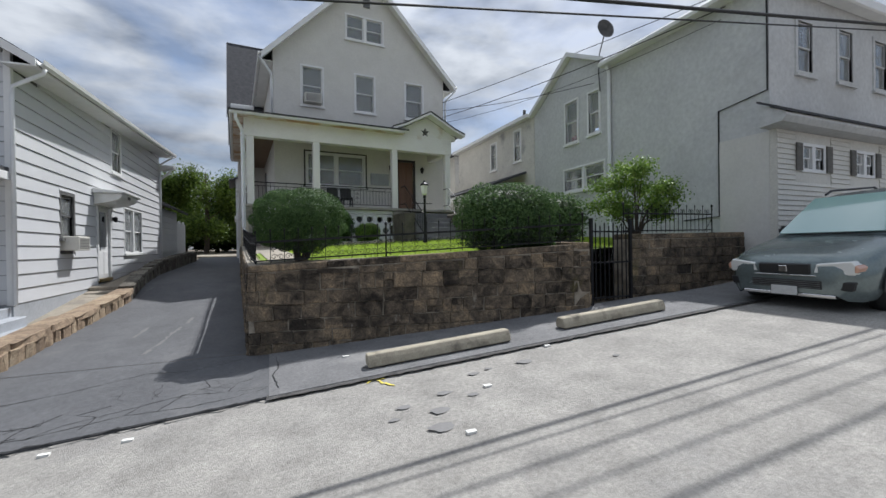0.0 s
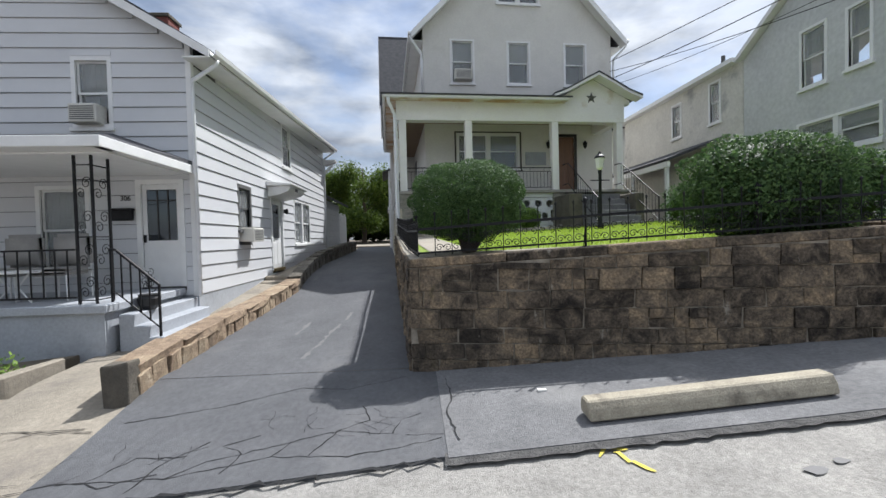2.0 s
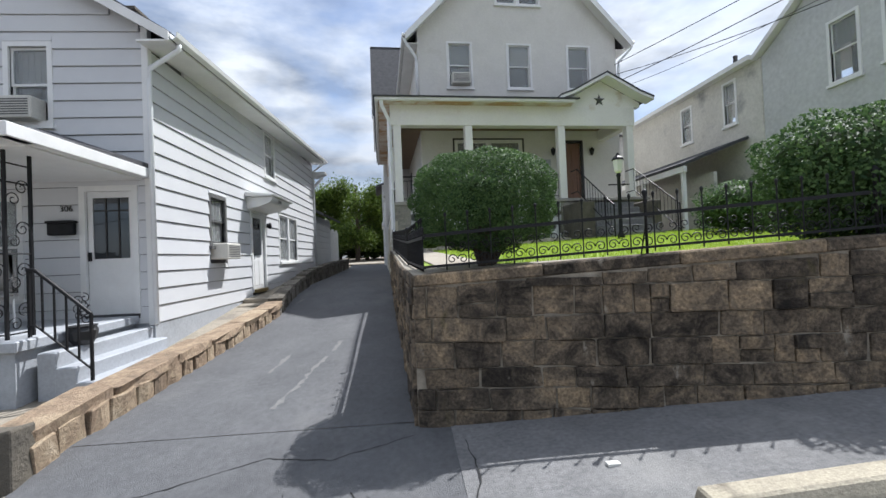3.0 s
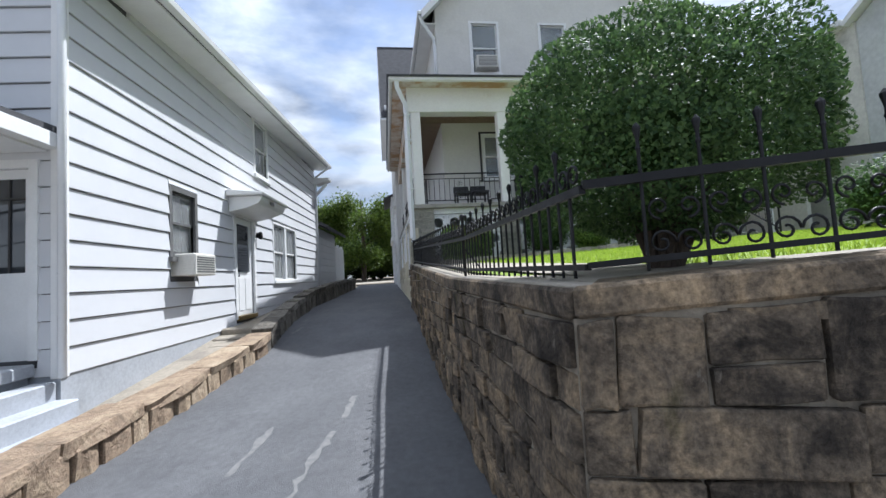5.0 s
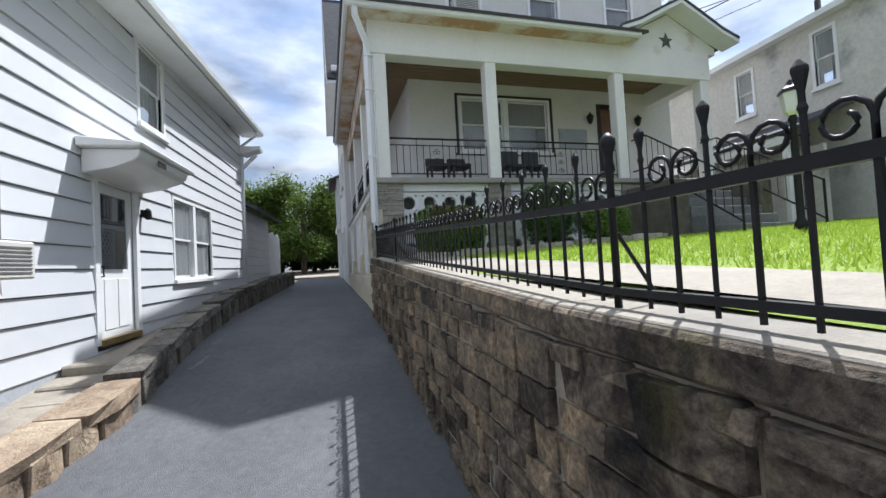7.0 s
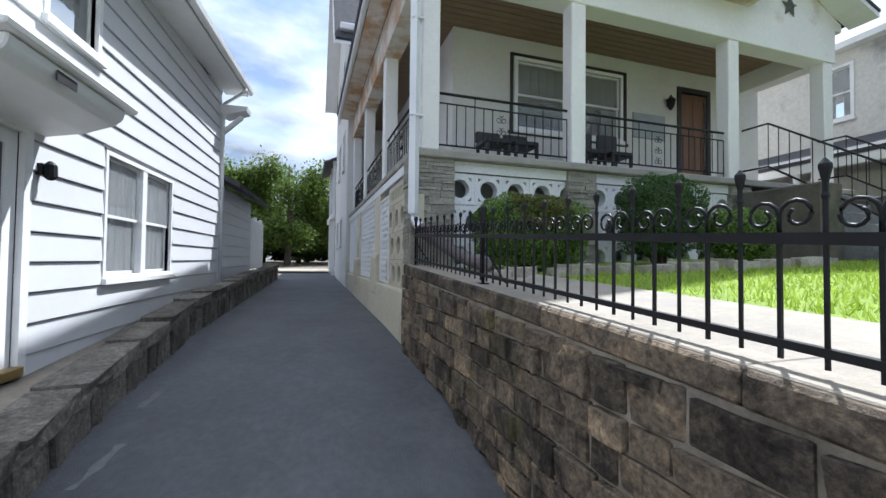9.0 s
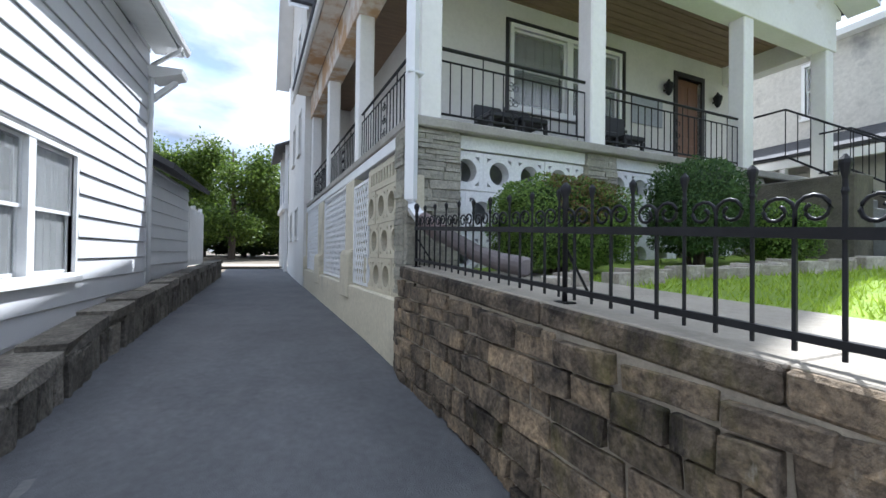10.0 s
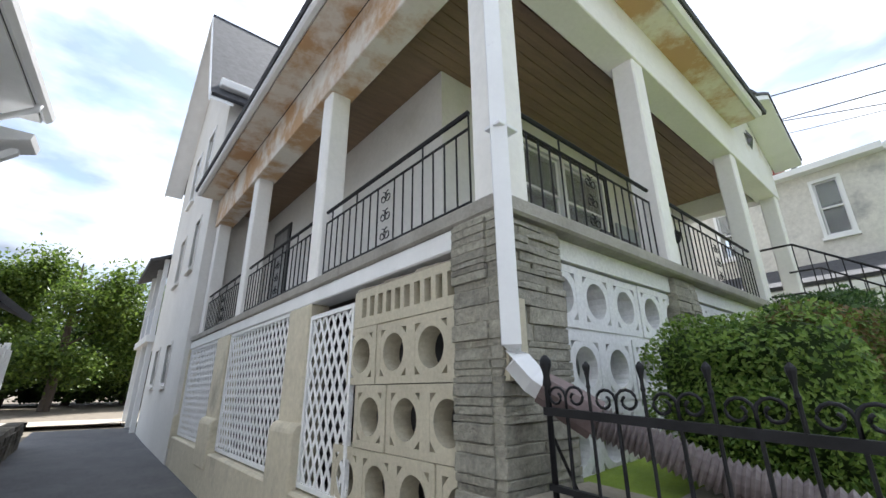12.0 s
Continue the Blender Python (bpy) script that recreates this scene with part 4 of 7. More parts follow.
prism(bm, [(gx0, eave_z - 0.02), (gx0 + 0.005, eave_z - 0.10), (gx0 + 0.05, eave_z - 0.13), (gx0 + 0.10, eave_z - 0.08), (gx0 + 0.115, eave_z - 0.01), (gx0 + 0.10, eave_z - 0.01), (gx0 + 0.09, eave_z - 0.07), (gx0 + 0.05, eave_z - 0.11), (gx0 + 0.02, eave_z - 0.09)], lambda a, b, k: (a, k, b), LY - 0.25, LYE + 0.33)
part("gutter", bm, M["trim"], left, "white metal gutter")
for yy, zb in ((LY + 0.02, 1.0), (LYE - 0.06, 1.55)):
    up = RISE * (yy - LY)
    bm = bmesh.new()
    tube(bm, [(gx0 + 0.05, yy - 0.1, eave_z + up - 0.12), (gx0 + 0.03, yy - 0.1, eave_z + up - 0.2), (LX + 0.07, yy - (0.08 if yy < 11 else -0.02), eave_z + up - 0.46), (LX + 0.06, yy - (0.08 if yy < 11 else -0.02), eave_z + up - 0.62), (LX + 0.06, yy - (0.08 if yy < 11 else -0.02), zb)], 0.036, 8)
    part("downspout", bm, M["downspout"], left, "white downspout", smooth=True)
EAVE_PARTS = ("roof", "soffit", "rake_board", "gutter")
for ob in left.children:
    if ob.name.split(".")[0] in EAVE_PARTS:
        for v in ob.data.vertices:
            v.co.z += RISE * max(0.0, v.co.y - LY)
sash_window("window", left, "y", LX, 1, *side_holes[0][:2], 2.25, 3.13, M["ac_dark"], "narrow window with dark frame above an air conditioner", blind=0.0)
boxpart("filler_panel", (LX - 0.05, LX - 0.02, 12.02, 12.62, 1.93, 2.25), M["ac"], left)
sash_window("window", left, "y", LX, 1, *side_holes[2], M["trim"], "upper double-hung window with grey screen", blind=0.7)
sash_window("window", left, "y", LX, 1, *side_holes[3], M["trim"], "pair of white windows with grey curtains", blind=1.0, mull=True, trim=0.05)
sash_window("window", left, "x", LY, -1, *front_holes[0], M["trim"], "upper front window with lace curtain", blind=0.5)
sash_window("window", left, "x", LY, -1, *front_holes[2], M["trim"], "upper front window of the white house", blind=0.5)
sash_window("window", left, "x", LY, -1, *front_holes[3], M["trim"], "porch window with white frame", blind=0.9)
# eave return and rafter end at the rear corner
bm = bmesh.new()
prism(bm, [(0.0, 5.16), (0.10, 5.12), (0.52, 5.26), (0.54, 5.34), (0.0, 5.34)], lambda a, b, k: (LX + a, k, b), LYE - 0.12, LYE + 0.30)
part("eave_return", bm, M["trim"], left)
bm = bmesh.new()
prism(bm, [(0.0, 4.75), (0.05, 4.75), (0.40, 5.10), (0.40, 5.15), (0.34, 5.15), (0.0, 4.82)], lambda a, b, k: (LX + 0.03 + a, k, b), LYE - 0.02, LYE + 0.07)
part("bracket", bm, M["trim"], left)
# louvred gable vent
boxpart("vent", (-8.75, -8.35, LY - 0.03, LY + 0.0, 6.35, 6.5), M["trim"], left, 0.004)
# side door
sd = new("side_door")
sd.parent = left
tagged(sd, "white side door with one dark glass pane")
h = side_holes[1]
bm = bmesh.new()
box(bm, LX - 0.08, LX + 0.035, h[0] - 0.09, h[0], h[2], h[3] + 0.09)
box(bm, LX - 0.08, LX + 0.035, h[1], h[1] + 0.09, h[2], h[3] + 0.09)
box(bm, LX - 0.08, LX + 0.037, h[0], h[1], h[3], h[3] + 0.09)
part("casing", bm, M["trim"], sd)
bm = bmesh.new()
wall_cells(bm, "y", LX - 0.06, LX - 0.02, h[0], h[1], h[2] + 0.06, h[3], [(h[0] + 0.13, h[1] - 0.13, 2.02, 2.95)])
part("leaf", bm, M["trim"], sd)
boxpart("pane", (LX - 0.045, LX - 0.035, h[0] + 0.13, h[1] - 0.13, 2.02, 2.95), M["glass"], sd)
for k in range(2):
    yy = h[0] + 0.16 + k * 0.30
    boxpart("panel", (LX - 0.022, LX - 0.012, yy, yy + 0.24, 1.28, 1.9), M["trim"], sd, 0.004)
boxpart("sill", (LX - 0.06, LX + 0.07, h[0] - 0.02, h[1] + 0.02, h[2] - 0.02, h[2] + 0.06), M["brass"], sd, 0.008, "brass coloured door sill")
bm = bmesh.new()
tube(bm, [(LX - 0.02, h[0] + 0.07, 2.05), (LX + 0.03, h[0] + 0.07, 2.05), (LX + 0.03, h[0] + 0.07, 1.93), (LX - 0.02, h[0] + 0.07, 1.93)], 0.012, 6)
part("handle", bm, M["iron"], sd, "black pull handle")
# hood over the side door
hood = thing("door_hood", Matrix(), "white curved wooden hood over the side door", "door hood")
bm = bmesh.new()
prism(bm, [(0, 3.10), (0.30, 3.16), (0.52, 3.24), (0.58, 3.30), (0.60, 3.38), (0, 3.38)], lambda a, b, k: (LX + 0.02 + a, k, b), 13.78, 15.16)
bevel(bm, 0.012)
part("body", bm, M["trim"], hood)
bm = bmesh.new()
prism(bm, [(0, 3.384), (0.64, 3.384), (0.66, 3.43), (0, 3.50)], lambda a, b, k: (LX + 0.02 + a, k, b), 13.68, 15.26)
bevel(bm, 0.01)
part("cornice", bm, M["trim"], hood)
boxpart("number_plate", (LX + 0.621, LX + 0.628, 14.2, 14.42, 3.27, 3.34), M["dark_frame"], hood)
lamp = thing("wall_lamp", pose(LX + 0.03, 15.1, 2.72), "small dark wall lamp beside the side door", "wall lamp")
bm = bmesh.new()
lathe(bm, [(0.02, 0), (0.05, 0.03), (0.045, 0.13), (0.02, 0.16)], 0.07, 0, 10)
part("body", bm, M["iron"], lamp)
boxpart("plate", (-0.02, 0.03, -0.035, 0.035, 0.04, 0.14), M["iron"], lamp)
ac_unit("air_conditioner", Matrix.Translation((LX + 0.0, 12.35, 1.93)) @ Matrix.Rotation(radians(90), 4, "Z"), 0.60, 0.31, 0.30, "cream window air conditioner on the white wall")
ac_unit("air_conditioner", Matrix.Translation((-7.04, LY - 0.0, 4.01)), 0.46, 0.32, 0.22, "white air conditioner in the upper front window")
# side steps of stacked slabs
steps = thing("side_steps", Matrix(), "worn concrete slab steps at the side door", "steps")
for i, (x0, x1, y0, y1, zt) in enumerate(((-5.33, -4.75, 13.35, 15.1, 1.04), (-5.30, -4.72, 12.95, 13.5, 0.93), (-5.2, -4.8, 12.6, 13.0, 0.86))):
    boxpart("slab", (x0, x1, y0, y1, zt - 0.45, zt), M["concrete"], steps, 0.02)
# chimney
ch = thing("chimney", Matrix(), "red brick chimney on the white house roof", "chimney")
boxpart("shaft", (-7.75, -7.35, 13.2, 13.7, 5.9, 7.45), M["brick"], ch, 0.01)
boxpart("cap", (-7.79, -7.31, 13.16, 13.74, 7.45, 7.53), M["coping"], ch, 0.01)

# front door of the white house
fd = new("front_door")
fd.parent = left
tagged(fd, "white storm door with a divided glass pane")
h = front_holes[1]
bm = bmesh.new()
box(bm, h[0] - 0.08, h[0], LY - 0.035, LY + 0.08, h[2], h[3] + 0.08)
box(bm, h[1], h[1] + 0.08, LY - 0.035, LY + 0.08, h[2], h[3] + 0.08)
box(bm, h[0], h[1], LY - 0.037, LY + 0.08, h[3], h[3] + 0.08)
part("casing", bm, M["trim"], fd)
bm = bmesh.new()
wall_cells(bm, "x", LY + 0.02, LY + 0.06, h[0], h[1], h[2], h[3], [(h[0] + 0.07, h[1] - 0.07, 1.98, 2.88)])
part("leaf", bm, M["trim"], fd)
boxpart("pane", (h[0] + 0.07, h[1] - 0.07, LY + 0.036, LY + 0.044, 1.98, 2.88), M["glass"], fd)
for x in (h[0] + 0.24, h[0] + 0.42):
    boxpart("bar", (x, x + 0.02, LY + 0.024, LY + 0.034, 1.98, 2.88), M["dark_frame"], fd)
boxpart("bar", (h[0] + 0.07, h[1] - 0.07, LY + 0.021, LY + 0.032, 2.68, 2.70), M["dark_frame"], fd)
boxpart("handle", (h[0] + 0.02, h[0] + 0.05, LY - 0.02, LY + 0.02, 1.95, 2.08), M["iron"], fd)
mb = thing("mailbox", Matrix(), "black wall mailbox beside the front door", "mailbox")
boxpart("box", (-6.73, -6.38, LY - 0.13, LY - 0.026, 2.34, 2.52), M["iron"], mb, 0.02)
boxpart("lid", (-6.74, -6.37, LY - 0.145, LY - 0.026, 2.51, 2.55), M["iron"], mb, 0.01)


def writing(txt, size, m, material, name, label, parent=None):
    cu = bpy.data.curves.new(name, "FONT")
    cu.body, cu.size, cu.extrude, cu.align_x = txt, size, 0.004, "CENTER"
    tmp = bpy.data.objects.new(name + "_tmp", cu)
    dg = bpy.context.evaluated_depsgraph_get()
    me = bpy.data.meshes.new_from_object(tmp.evaluated_get(dg))
    bpy.data.objects.remove(tmp)
    me.materials.clear()
    me.materials.append(material)
    ob = new(name, me)
    ob.matrix_world = m
    return tagged(ob, label, "house number")


writing("306", 0.12, pose(-6.52, LY - 0.032, 2.69, 90, 0, 0), M["iron"], "house_number", "black house number 306 above the mailbox")

# front porch
porch = thing("white_house_porch", Matrix(), "grey painted concrete front porch with white roof", "porch")
PX, PY, PZ = -5.62, 8.34, 1.13
PR = -5.80
boxpart("slab", (-11.6, PX + 0.06, PY - 0.06, LY - 0.02, PZ - 0.12, PZ), M["grey_paint"], porch, 0.015)
boxpart("base", (-11.5, PX, PY, LY - 0.03, 0.0, PZ - 0.121), M["grey_paint"], porch)
boxpart("ceiling", (-11.6, PR + 0.34, PY - 0.02, LY - 0.03, 3.12, 3.15), M["trim"], porch)
bm = bmesh.new()
e0, e1 = (PR + 0.43, PY - 0.32, 3.27), (PR + 0.43, LY - 0.03, 3.27)
v = [bm.verts.new(p) for p in ((-11.8, PY - 0.32, 3.27), e0, (PR + 0.43, LY - 0.03, 3.36), (PR - 0.9, LY - 0.03, 3.86), (-11.8, LY - 0.03, 3.86))]
w = [bm.verts.new(Vector(p.co) - Vector((0, 0, 0.09))) for p in v]
bm.faces.new((v[0], v[1], v[3], v[4]))
bm.faces.new((v[1], v[2], v[3]))
bm.faces.new((w[4], w[3], w[1], w[0]))
bm.faces.new((w[3], w[2], w[1]))
for i in range(5):
    bm.faces.new((v[i], w[i], w[(i + 1) % 5], v[(i + 1) % 5]))
part("roof", bm, M["roof"], porch, "dark low-sloped porch roof")
boxpart("fascia", (-11.8, PR + 0.44, PY - 0.35, PY - 0.32, 3.14, 3.28), M["trim"], porch, 0.006)
boxpart("fascia", (PR + 0.43, PR + 0.46, PY - 0.35, LY - 0.03, 3.14, 3.28), M["trim"], porch, 0.006)
boxpart("soffit", (PR + 0.345, PR + 0.43, PY - 0.31, LY - 0.03, 3.14, 3.16), M["trim"], porch)
boxpart("soffit", (-11.8, PR + 0.43, PY - 0.318, PY - 0.025, 3.14, 3.16), M["trim"], porch)
stp = thing("porch_steps", Matrix(), "three grey painted concrete steps up to the porch", "steps")
for i in range(3):
    boxpart("step", (PX + 0.065, PX + 0.26 + 0.20 * i, 8.50 + 0.001 * i, LY - 0.04, 0.2, PZ - 0.17 - 0.165 * i), M["grey_paint"], stp, 0.012)


def spiral(bm, c, r, turns, a0, sgn, thick, plane, n=22):
    """A flat scroll in a wall plane."""
    pts = []
    for i in range(n + 1):
        t = i / n
        rr = r * (1 - 0.78 * t)
        a = a0 + sgn * turns * 2 * math.pi * t
        pts.append(plane(c[0] + rr * math.cos(a), c[1] + rr * math.sin(a)))
    tube(bm, pts, thick, 5)


post = thing("iron_porch_post", Matrix(), "black wrought iron corner post with scroll work", "porch post")
for dx, dy in ((0.08, 0), (0.3, 0), (0.3, 0.3)):
    boxpart("upright", (PX - 0.44 + dx - 0.014, PX - 0.44 + dx + 0.014, PY + 0.08 + dy - 0.014, PY + 0.08 + dy + 0.014, PZ, 3.12), M["iron"], post)
for k, (pl, lab) in enumerate(((lambda a, b: (PX - 0.36 + a * 0.73, PY + 0.08, b), 0), (lambda a, b: (PX - 0.14, PY + 0.08 + a, b), 1))):
    for z in (PZ + 0.12, PZ + 0.55, PZ + 1.0, PZ + 1.45):
        for s in (1, -1):
            bm = bmesh.new()
            spiral(bm, (0.15 + s * 0.05, z + 0.1 + 0.07 * s), 0.085, 1.4, 0.5 if s > 0 else 3.6, s, 0.006, pl)
            part("scroll", bm, M["iron"], post)
    for z in (PZ + 0.05, PZ + 0.9, PZ + 1.66, PZ + 1.86):
        bm = bmesh.new()
        tube(bm, [pl(0, z), pl(0.3, z)], 0.009, 6)
        part("crossbar", bm, M["iron"], post)
rail = thing("porch_railing", Matrix(), "black iron railing along the porch front", "railing")
for z in (PZ + 0.08, PZ + 0.72):
    boxpart("rail", (-11.4, PX - 0.4, PY + 0.065, PY + 0.095, z, z + 0.025), M["iron"], rail)
for i in range(34):
    x = -11.3 + i * 0.157
    boxpart("baluster", (x - 0.007, x + 0.007, PY + 0.073, PY + 0.087, PZ + 0.1, PZ + 0.72), M["iron"], rail)
hr = thing("stair_railing", Matrix(), "black iron handrail down the porch steps", "railing")
for z0, r in ((0.72, 0.020), (0.12, 0.011)):
    bm = bmesh.new()
    tube(bm, [(PX - 0.06, 8.56, PZ + z0), (PX + 0.02, 8.56, PZ + z0), (PX + 0.58, 8.56, PZ + z0 - 0.50)], r, 8)
    part("rail", bm, M["iron"], hr)
for x, zb in ((-0.04, PZ), (0.09, 1.19), (0.21, 1.08), (0.33, 0.98), (0.45, 0.87), (0.58, 0.63)):
    zt = PZ + 0.72 - max(0, x - 0.02) * 0.893
    w = 0.013 if x in (-0.04, 0.58) else 0.008
    boxpart("baluster", (PX + x - w, PX + x + w, 8.56 - w, 8.56 + w, zb, zt), M["iron"], hr)
# wicker-like porch seats
for i, x in enumerate((-6.75, -7.45, -8.2)):
    s = thing("porch_chair", pose(x, 9.1, PZ), "white metal porch chair with thick grey cushions", "chair", "porch chairs")
    bm = bmesh.new()
    box(bm, -0.28, 0.28, -0.27, 0.25, 0.36, 0.48)
    bevel(bm, 0.05, 2)
    part("seat", bm, M["cushion"], s, smooth=True)
    bm = bmesh.new()
    box(bm, -0.28, 0.28, 0.17, 0.30, 0.46, 0.98)
    bevel(bm, 0.055, 2)
    part("backrest", bm, M["cushion"], s, smooth=True)
    for dx in (-0.25, 0.25):
        for dy in (-0.22, 0.24):
            bm = bmesh.new()
            tube(bm, [(dx, dy, 0), (dx * 0.95, dy, 0.37)], 0.013, 6)
            part("leg", bm, M["trim"], s)
tb = thing("porch_table", pose(-7.1, 8.75, PZ), "small white metal table on the porch", "table")
bm = bmesh.new()
lathe(bm, [(0.30, 0.42), (0.31, 0.44), (0.30, 0.455)], 0, 0, 20)
part("tabletop", bm, M["trim"], tb)
for a in range(3):
    bm = bmesh.new()
    tube(bm, [(0.22 * math.cos(a * 2.1), 0.22 * math.sin(a * 2.1), 0), (0.05 * math.cos(a * 2.1), 0.05 * math.sin(a * 2.1), 0.22), (0.2 * math.cos(a * 2.1), 0.2 * math.sin(a * 2.1), 0.42)], 0.012, 6)
    part("leg", bm, M["trim"], tb)
pot = thing("flower_pot", pose(-5.52, 8.95, PZ - 0.17), "dark plant pot with iron stand on the porch step", "plant pot")
bm = bmesh.new()
lathe(bm, [(0.09, 0), (0.13, 0.06), (0.15, 0.16), (0.13, 0.20), (0.15, 0.22)], 0.1, 0, 12)
part("pot", bm, M["car_plastic"], pot)
bm = bmesh.new()
for k in range(9):
    spiral(bm, (0.1 + 0.05 * math.cos(k * 2.2), 0.3 + 0.05 * k * 0.6), 0.06, 1.1, k, 1 if k % 2 else -1, 0.006, lambda a, b: (a, 0.02 * (k % 3 - 1), b), 12)
part("stand", bm, M["iron"], pot, "black iron ornament")
# planting bed by the porch
bm = bmesh.new()
prism(bm, [(-9.5, 7.05), (-6.25, 7.05), (-6.05, 7.4), (-5.95, 8.33), (-9.5, 8.33)], lambda a, b, k: (a, b, k + 0.085 * (a + 5.95)), 0.1, 0.47)
solo("planting_bed", bm, M["soil"], "low bed of soil in front of the porch", "flower bed", "structure")
bm = bmesh.new()
prism(bm, [(-9.5, 6.85), (-6.2, 6.85), (-5.9, 7.3), (-5.85, 8.0), (-5.98, 8.0), (-6.1, 7.38), (-6.27, 7.02), (-9.5, 7.02)], lambda a, b, k: (a, b, k + 0.085 * (a + 5.95)), 0.1, 0.52)
bevel(bm, 0.02)
solo("bed_kerb", bm, M["concrete"], "crumbling concrete edging of the planting bed", "kerb", "structure")
rng = np.random.default_rng(8)
n = 2600
c = np.stack([rng.uniform(-9.4, -6.15, n), rng.uniform(7.05, 7.8, n), np.zeros(n)], 1)
c[:, 2] = 0.47 + 0.085 * (c[:, 0] + 5.95) + rng.random(n) ** 1.5 * 0.24
nn = rng.normal(size=(n, 3)) + np.array([0, 0, 1.2])
nn /= np.linalg.norm(nn, axis=1, keepdims=True)
tagged(new("weeds", leaf_cloud("weeds", c, rng.uniform(0.02, 0.05, n), nn, M["box_leaf"], 8)), "bright green weeds in the porch bed", "plants", kind="stuff")

# low rear wing and fence beyond the white house
rw = thing("rear_shed", Matrix(), "low white shed behind the house with dark roof", "shed")
boxpart("wall", (-9.5, -5.42, 20.8, 24.2, 1.2, 3.7), M["siding"], rw)
courses(rw, "y", -5.42, 1, 20.85, 24.2, 1.6, 3.7, [])
bm = bmesh.new()
prism(bm, [(-5.0, 3.62), (-4.98, 3.72), (-7.4, 5.0), (-9.9, 3.72), (-9.9, 3.62), (-7.4, 4.88)], lambda a, b, k: (a, k, b), 20.78, 24.6)
part("roof", bm, M["roof"], rw)
fc = thing("board_fence", Matrix(), "white board fence behind the shed", "fence")
for i in range(11):
    y = 24.3 + i * 0.2
    boxpart("board", (-5.46, -5.43, y, y + 0.17, 1.75, 3.25 + 0.05 * (i % 2)), M["lattice"], fc)
for i in (0, 5, 10):
    boxpart("post", (-5.56, -5.465, 24.33 + i * 0.2, 24.43 + i * 0.2, 1.75, 3.4), M["lattice"], fc)


# ---- grey stucco house ----
PHI = radians(3.92)
G = Matrix.Translation((-1.5, 15.7, 0)) @ Matrix.Rotation(PHI, 4, "Z")
grey = thing("grey_house", G, "tall grey stucco house with a white wrap-around porch", "house")
U0, U1, V0, V1 = 0.55, 7.62, 1.7, 14.0
EZ, APEX = 9.35, (4.15, 13.0)
fh = [(1.74, 3.93, 4.42, 5.60), (5.43, 6.12, 3.45, 5.55), (1.58, 2.33, 7.48, 8.92), (3.66, 4.41, 7.48, 8.92), (5.82, 6.58, 7.48, 8.92)]
bm = bmesh.new()
wall_cells(bm, "x", V0, V0 + 0.25, U0, U1, 1.2, EZ, fh)
part("front_wall", bm, M["stucco"], grey)
bm = bmesh.new()
gs = (APEX[1] - EZ) / (APEX[0] - U0)
zl = lambda z: (APEX[0] - (APEX[1] - z) / gs, APEX[0] + (APEX[1] - z) / gs)
for za, zb, holes in ((EZ, 10.38, []), (10.38, 11.28, [(3.32, 4.80)]), (11.28, APEX[1], [])):
    a0, a1 = zl(za)
    b0, b1 = zl(zb)
    if holes:
        h0, h1 = holes[0]
        prism(bm, [(a0, za), (h0, za), (h0, zb), (b0, zb)], lambda a, b, k: (a, k, b), V0, V0 + 0.25)
        prism(bm, [(h1, za), (a1, za), (b1, zb), (h1, zb)], lambda a, b, k: (a, k, b), V0, V0 + 0.25)
    elif b1 - b0 < 0.05:
        prism(bm, [(a0, za), (a1, za), (APEX[0], zb)], lambda a, b, k: (a, k, b), V0, V0 + 0.25)
    else:
        prism(bm, [(a0, za), (a1, za), (b1, zb), (b0, zb)], lambda a, b, k: (a, k, b), V0, V0 + 0.25)
part("gable_wall", bm, M["stucco"], grey)
bm = bmesh.new()
wall_cells(bm, "y", U0, U0 + 0.25, V0 + 0.25, 7.8, 1.2, EZ, [(6.2, 7.1, 3.45, 5.5)])
part("side_wall", bm, M["stucco"], grey)
boxpart("side_wall", (U1 - 0.25, U1, V0 + 0.25, V1, 1.0, EZ), M["stucco"], grey)
boxpart("rear_wall", (U0, U1 - 0.25, V1 - 0.25, V1, 1.0, EZ), M["stucco"], grey)
OV = 0.42
